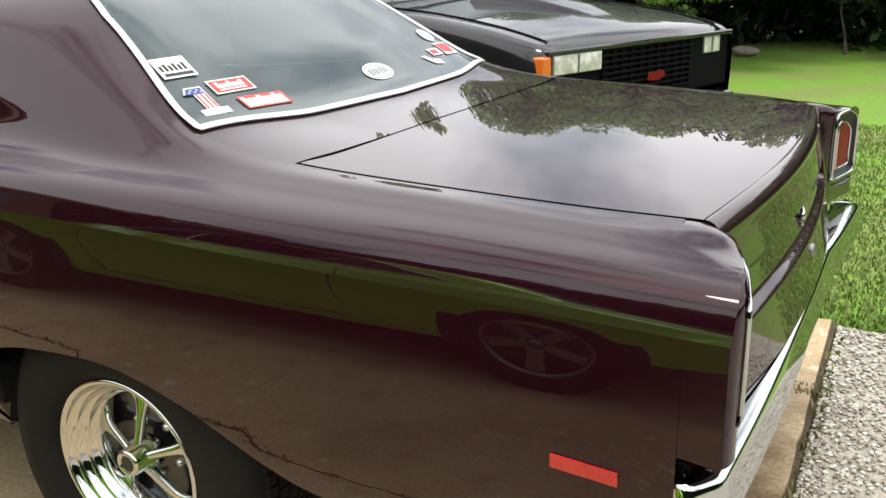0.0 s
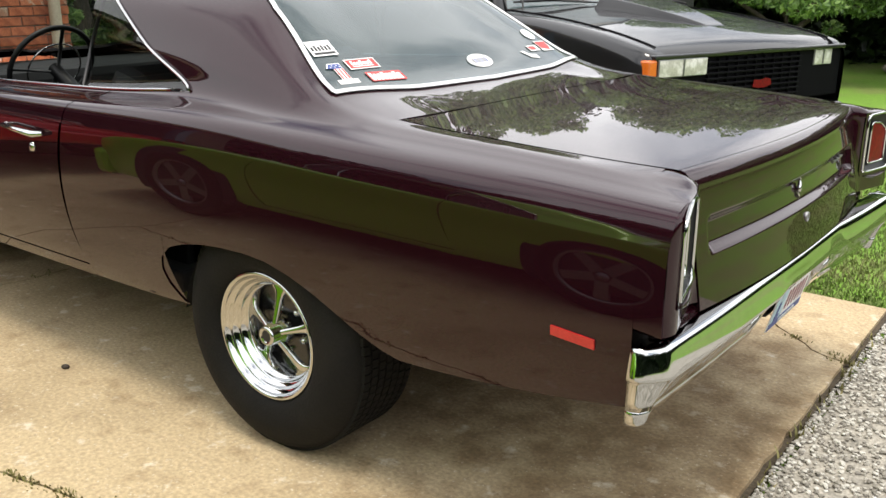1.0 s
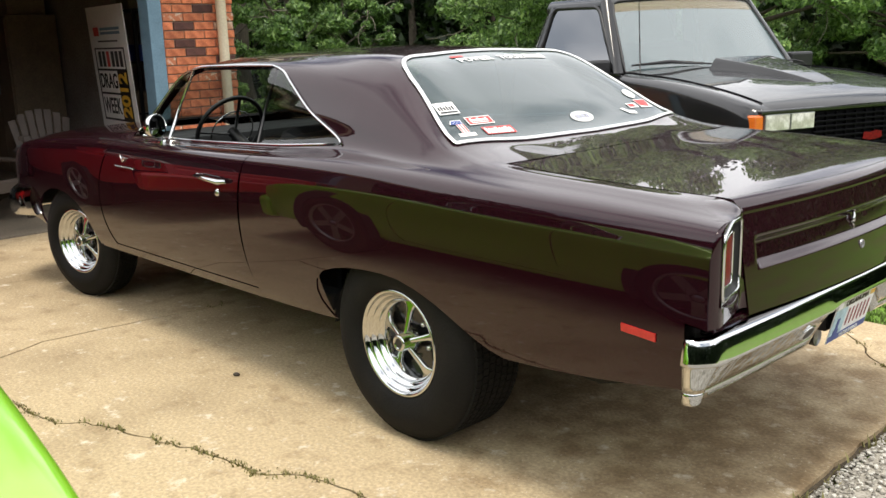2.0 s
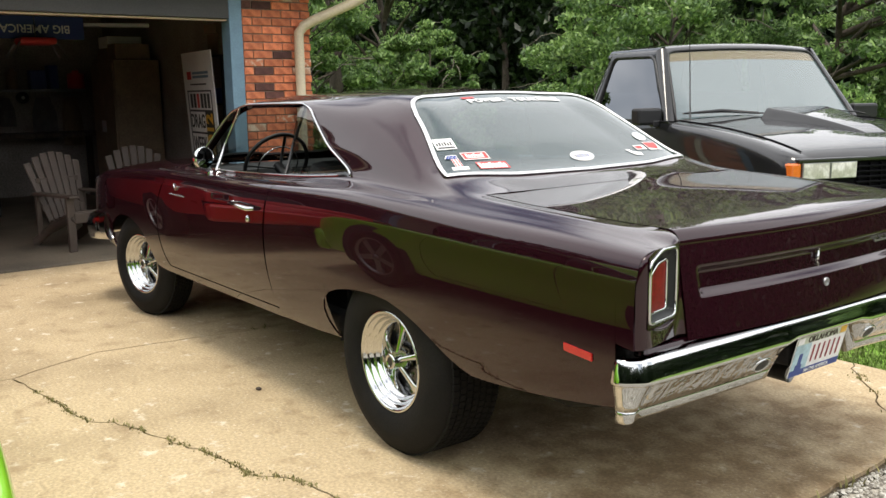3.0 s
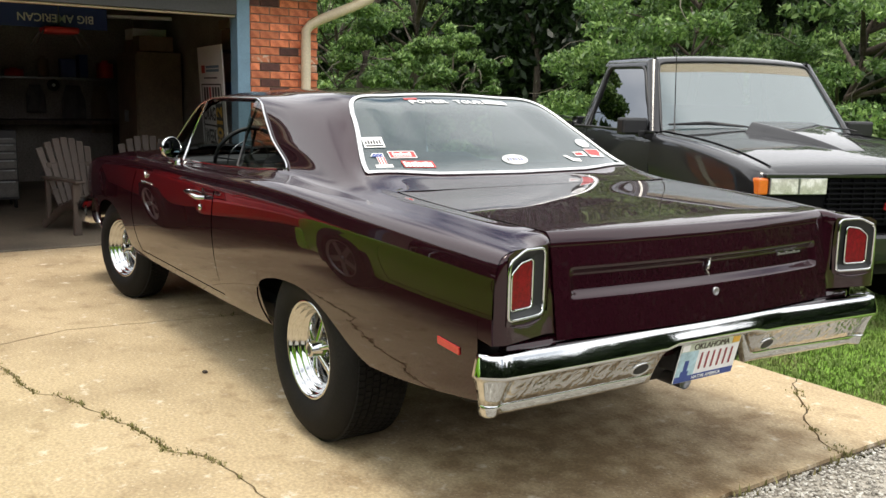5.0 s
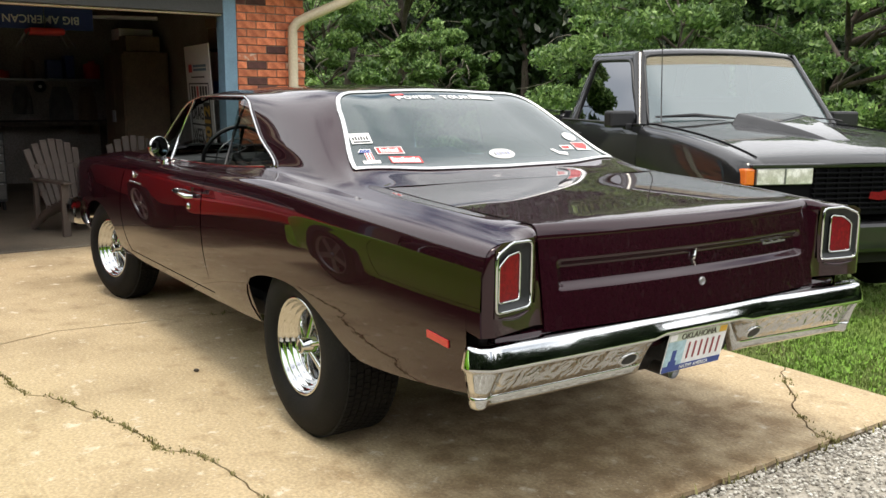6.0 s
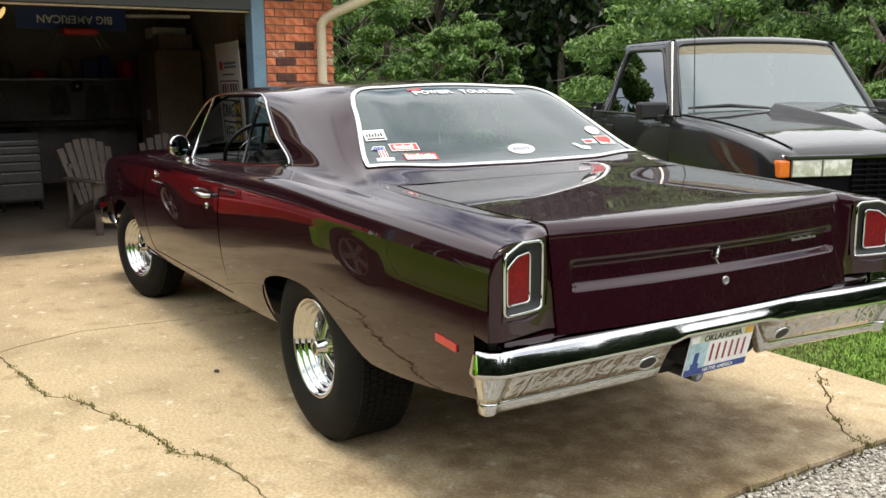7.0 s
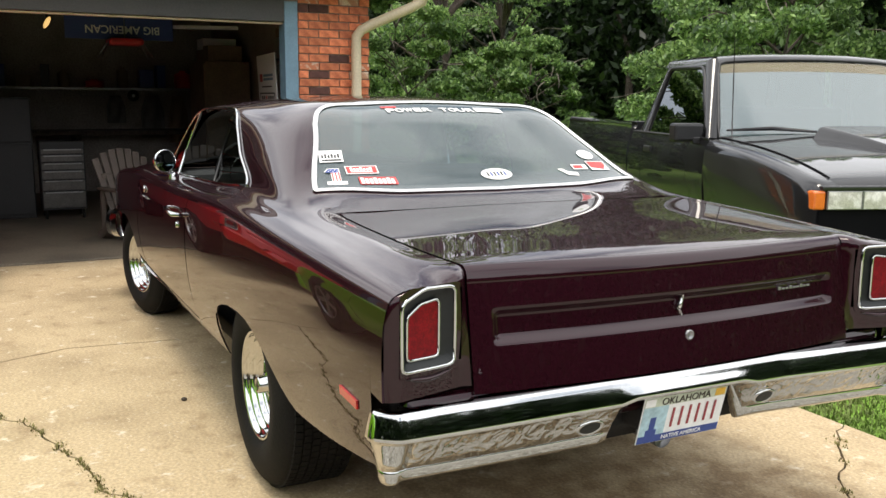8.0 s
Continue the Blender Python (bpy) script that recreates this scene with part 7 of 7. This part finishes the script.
def wood_band(line, count, depth, low, high, leaves):
    """Leaf blobs along a line of (x, y), of that depth behind it."""
    out = []
    seg = [(Vector(line[i]), Vector(line[i + 1])) for i in range(len(line) - 1)]
    total = sum((b - a).length for a, b in seg)
    for i in range(count):
        d = total * (i + r3.random()) / count
        for a, b in seg:
            if d <= (b - a).length:
                break
            d -= (b - a).length
        p = a.lerp(b, min(d / (b - a).length, 1))
        side = Vector((-(b - a).y, (b - a).x)).normalized()
        p = p + side * r3.uniform(0, depth)
        z = low + (high - low) * ((i * 0.6180339) % 1.0)
        out.append((p.x, p.y, z, r3.uniform(1.1, 2.1), r3.uniform(1.0, 1.8), r3.uniform(0.9, 1.6), leaves))
    return out


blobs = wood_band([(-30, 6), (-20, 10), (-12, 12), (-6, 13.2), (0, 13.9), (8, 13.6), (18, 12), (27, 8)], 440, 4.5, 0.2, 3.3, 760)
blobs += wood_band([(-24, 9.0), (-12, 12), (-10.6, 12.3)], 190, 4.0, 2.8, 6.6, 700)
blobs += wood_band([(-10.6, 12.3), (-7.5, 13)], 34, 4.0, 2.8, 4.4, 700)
tagged(leaf_mesh("far_wood", blobs, 0.125, FAR, None, 9), "thick wood behind the lawn trees, shade painted into its leaves", "wood", kind="stuff")
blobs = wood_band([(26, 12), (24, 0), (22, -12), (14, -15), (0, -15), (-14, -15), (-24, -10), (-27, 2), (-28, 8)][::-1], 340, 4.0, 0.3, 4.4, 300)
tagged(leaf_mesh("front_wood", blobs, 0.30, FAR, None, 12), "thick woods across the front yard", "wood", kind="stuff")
vs, fs = [], []
for i in range(60):
    x = -24 + 42 * r3.random()
    y = 10.5 + 6.5 * max(0.0, min(1.0, (x + 12) / 14)) + r3.uniform(0, 6)
    v, f = tube([(x, y, -0.1), (x + r3.uniform(-0.2, 0.2), y, 2.4), (x + r3.uniform(-0.6, 0.6), y, 3.4)], [r3.uniform(0.06, 0.16), 0.07, 0.03], 6)
    fs += [tuple(k + len(vs) for k in q) for q in f]
    vs += v
tagged(mesh_object("wood_stems", vs, fs, BARK), "thin dark stems of the wood", "wood", kind="stuff")

# rock at the lawn's far edge
bm = bmesh.new()
bmesh.ops.create_icosphere(bm, subdivisions=3, radius=0.13)
for v in bm.verts:
    k = 1 + 0.30 * noise.noise(v.co * 4.1)
    v.co = Vector((v.co.x * 1.6 * k, v.co.y * 1.0 * k, v.co.z * 0.62 * k))
rock = part("rock", bm, STONE, None, smooth=False)
rock.location = (-0.95, 12.6, 0.03)
tagged(rock, "pale brown field rock at the wood's edge", "rock")

# ---- grass, gravel, weeds ----
def scatter(name, spots, make, mat, label, category):
    vs, fs = [], []
    for s_ in spots:
        v, f = make(s_)
        k = len(vs)
        vs += v
        fs += [tuple(i + k for i in q) for q in f]
    return tagged(mesh_object(name, vs, fs, mat, smooth=False), label, category, kind="stuff")


r4 = random.Random(5)


def blade(p):
    x, y, z, h = p
    a, b = r4.uniform(0, 6.283), r4.uniform(0.15, 0.6)
    w = 0.004 + h * 0.05
    dx, dy = math.cos(a), math.sin(a)
    lx, ly = -dy * h * b, dx * h * b
    return [(x - dx * w, y - dy * w, z), (x + dx * w, y + dy * w, z), (x + lx * 0.4 + dx * w * 0.6, y + ly * 0.4 + dy * w * 0.6, z + h * 0.62), (x + lx * 0.4 - dx * w * 0.6, y + ly * 0.4 - dy * w * 0.6, z + h * 0.62), (x + lx, y + ly, z + h * 0.98)], [(0, 1, 2, 3), (3, 2, 4)]


spots = []
while len(spots) < 60000:
    x, y = r4.uniform(-0.9, 3.6), 1.60 + 5.2 * r4.random() ** 1.7
    if x > X_END + 0.1 and y < 1.60 + 2.1 * max(0.0, x - 2.0) + r4.uniform(-0.12, 0.12):
        continue
    if y < Y_END + 0.01 * math.sin(9 * x) + 0.015 and x < X_END:
        continue
    spots.append((x, y, -0.055, r4.uniform(0.012, 0.032)))
scatter("grass", spots, blade, BLADE, "short mown grass along the slab and gravel", "grass")

weeds = []
lines = [(crack, 1050, 0.012), (corner_crack, 130, 0.010), (joint[:40], 60, 0.006)]
for line, count, off in lines:
    tufts = [r4.randrange(len(line)) for _ in range(max(6, count // 22))]
    for _ in range(count):
        i = r4.choice(tufts)
        p = line[i]
        weeds.append((p[0] + r4.gauss(0, 0.024), p[1] + r4.gauss(0, 0.010), -0.006, r4.uniform(0.008, 0.022)))
for _ in range(200):
    y = r4.uniform(-1.2, 1.3)
    weeds.append((X_END + 0.01 + abs(r4.gauss(0, 0.03)), y + 0.05 * math.sin(11 * y), -0.03, r4.uniform(0.015, 0.06)))
for _ in range(50):
    weeds.append((1.25 + r4.gauss(0, 0.04), 0.95 + r4.gauss(0, 0.03), -0.006, r4.uniform(0.008, 0.028)))
scatter("weeds", weeds, blade, MOSS, "small weeds and moss in the driveway cracks", "weeds")

pebble_forms = []
for k in range(6):
    b = bmesh.new()
    bmesh.ops.create_icosphere(b, subdivisions=1, radius=1.0)
    form = [(v.co.x * (1 + 0.35 * r4.uniform(-1, 1)), v.co.y * (1 + 0.35 * r4.uniform(-1, 1)), v.co.z * (0.6 + 0.25 * r4.uniform(-1, 1))) for v in b.verts]
    pebble_forms.append((form, [tuple(v.index for v in f.verts) for f in b.faces]))
    b.free()


def pebble(p):
    x, y, z, s_ = p
    form, faces = r4.choice(pebble_forms)
    a = r4.uniform(0, 6.283)
    c, d = math.cos(a) * s_, math.sin(a) * s_
    return [(x + u * c - v * d, y + u * d + v * c, z + w * s_) for u, v, w in form], faces


stones = []
while len(stones) < 17500:
    x, y = X_END + 0.03 + 1.9 * r4.random() ** 1.5, r4.uniform(-2.2, 1.64)
    if y > 1.62 - (x - X_END) * 0.06:
        continue
    stones.append((x, y, -0.010 + r4.uniform(0, 0.006), r4.uniform(0.004, 0.010)))
scatter("gravel", stones, pebble, STONES, "loose pale grey gravel stones beside the slab", "gravel")

# ---- single bricks ----
for key, w, y, z, d, stretch in BRICKS:
    ob = new("brick", brick_me[(key, w)])
    ob.parent = house
    ob.location = (XW + d, y, z)
    ob.scale = (1, stretch, 1)
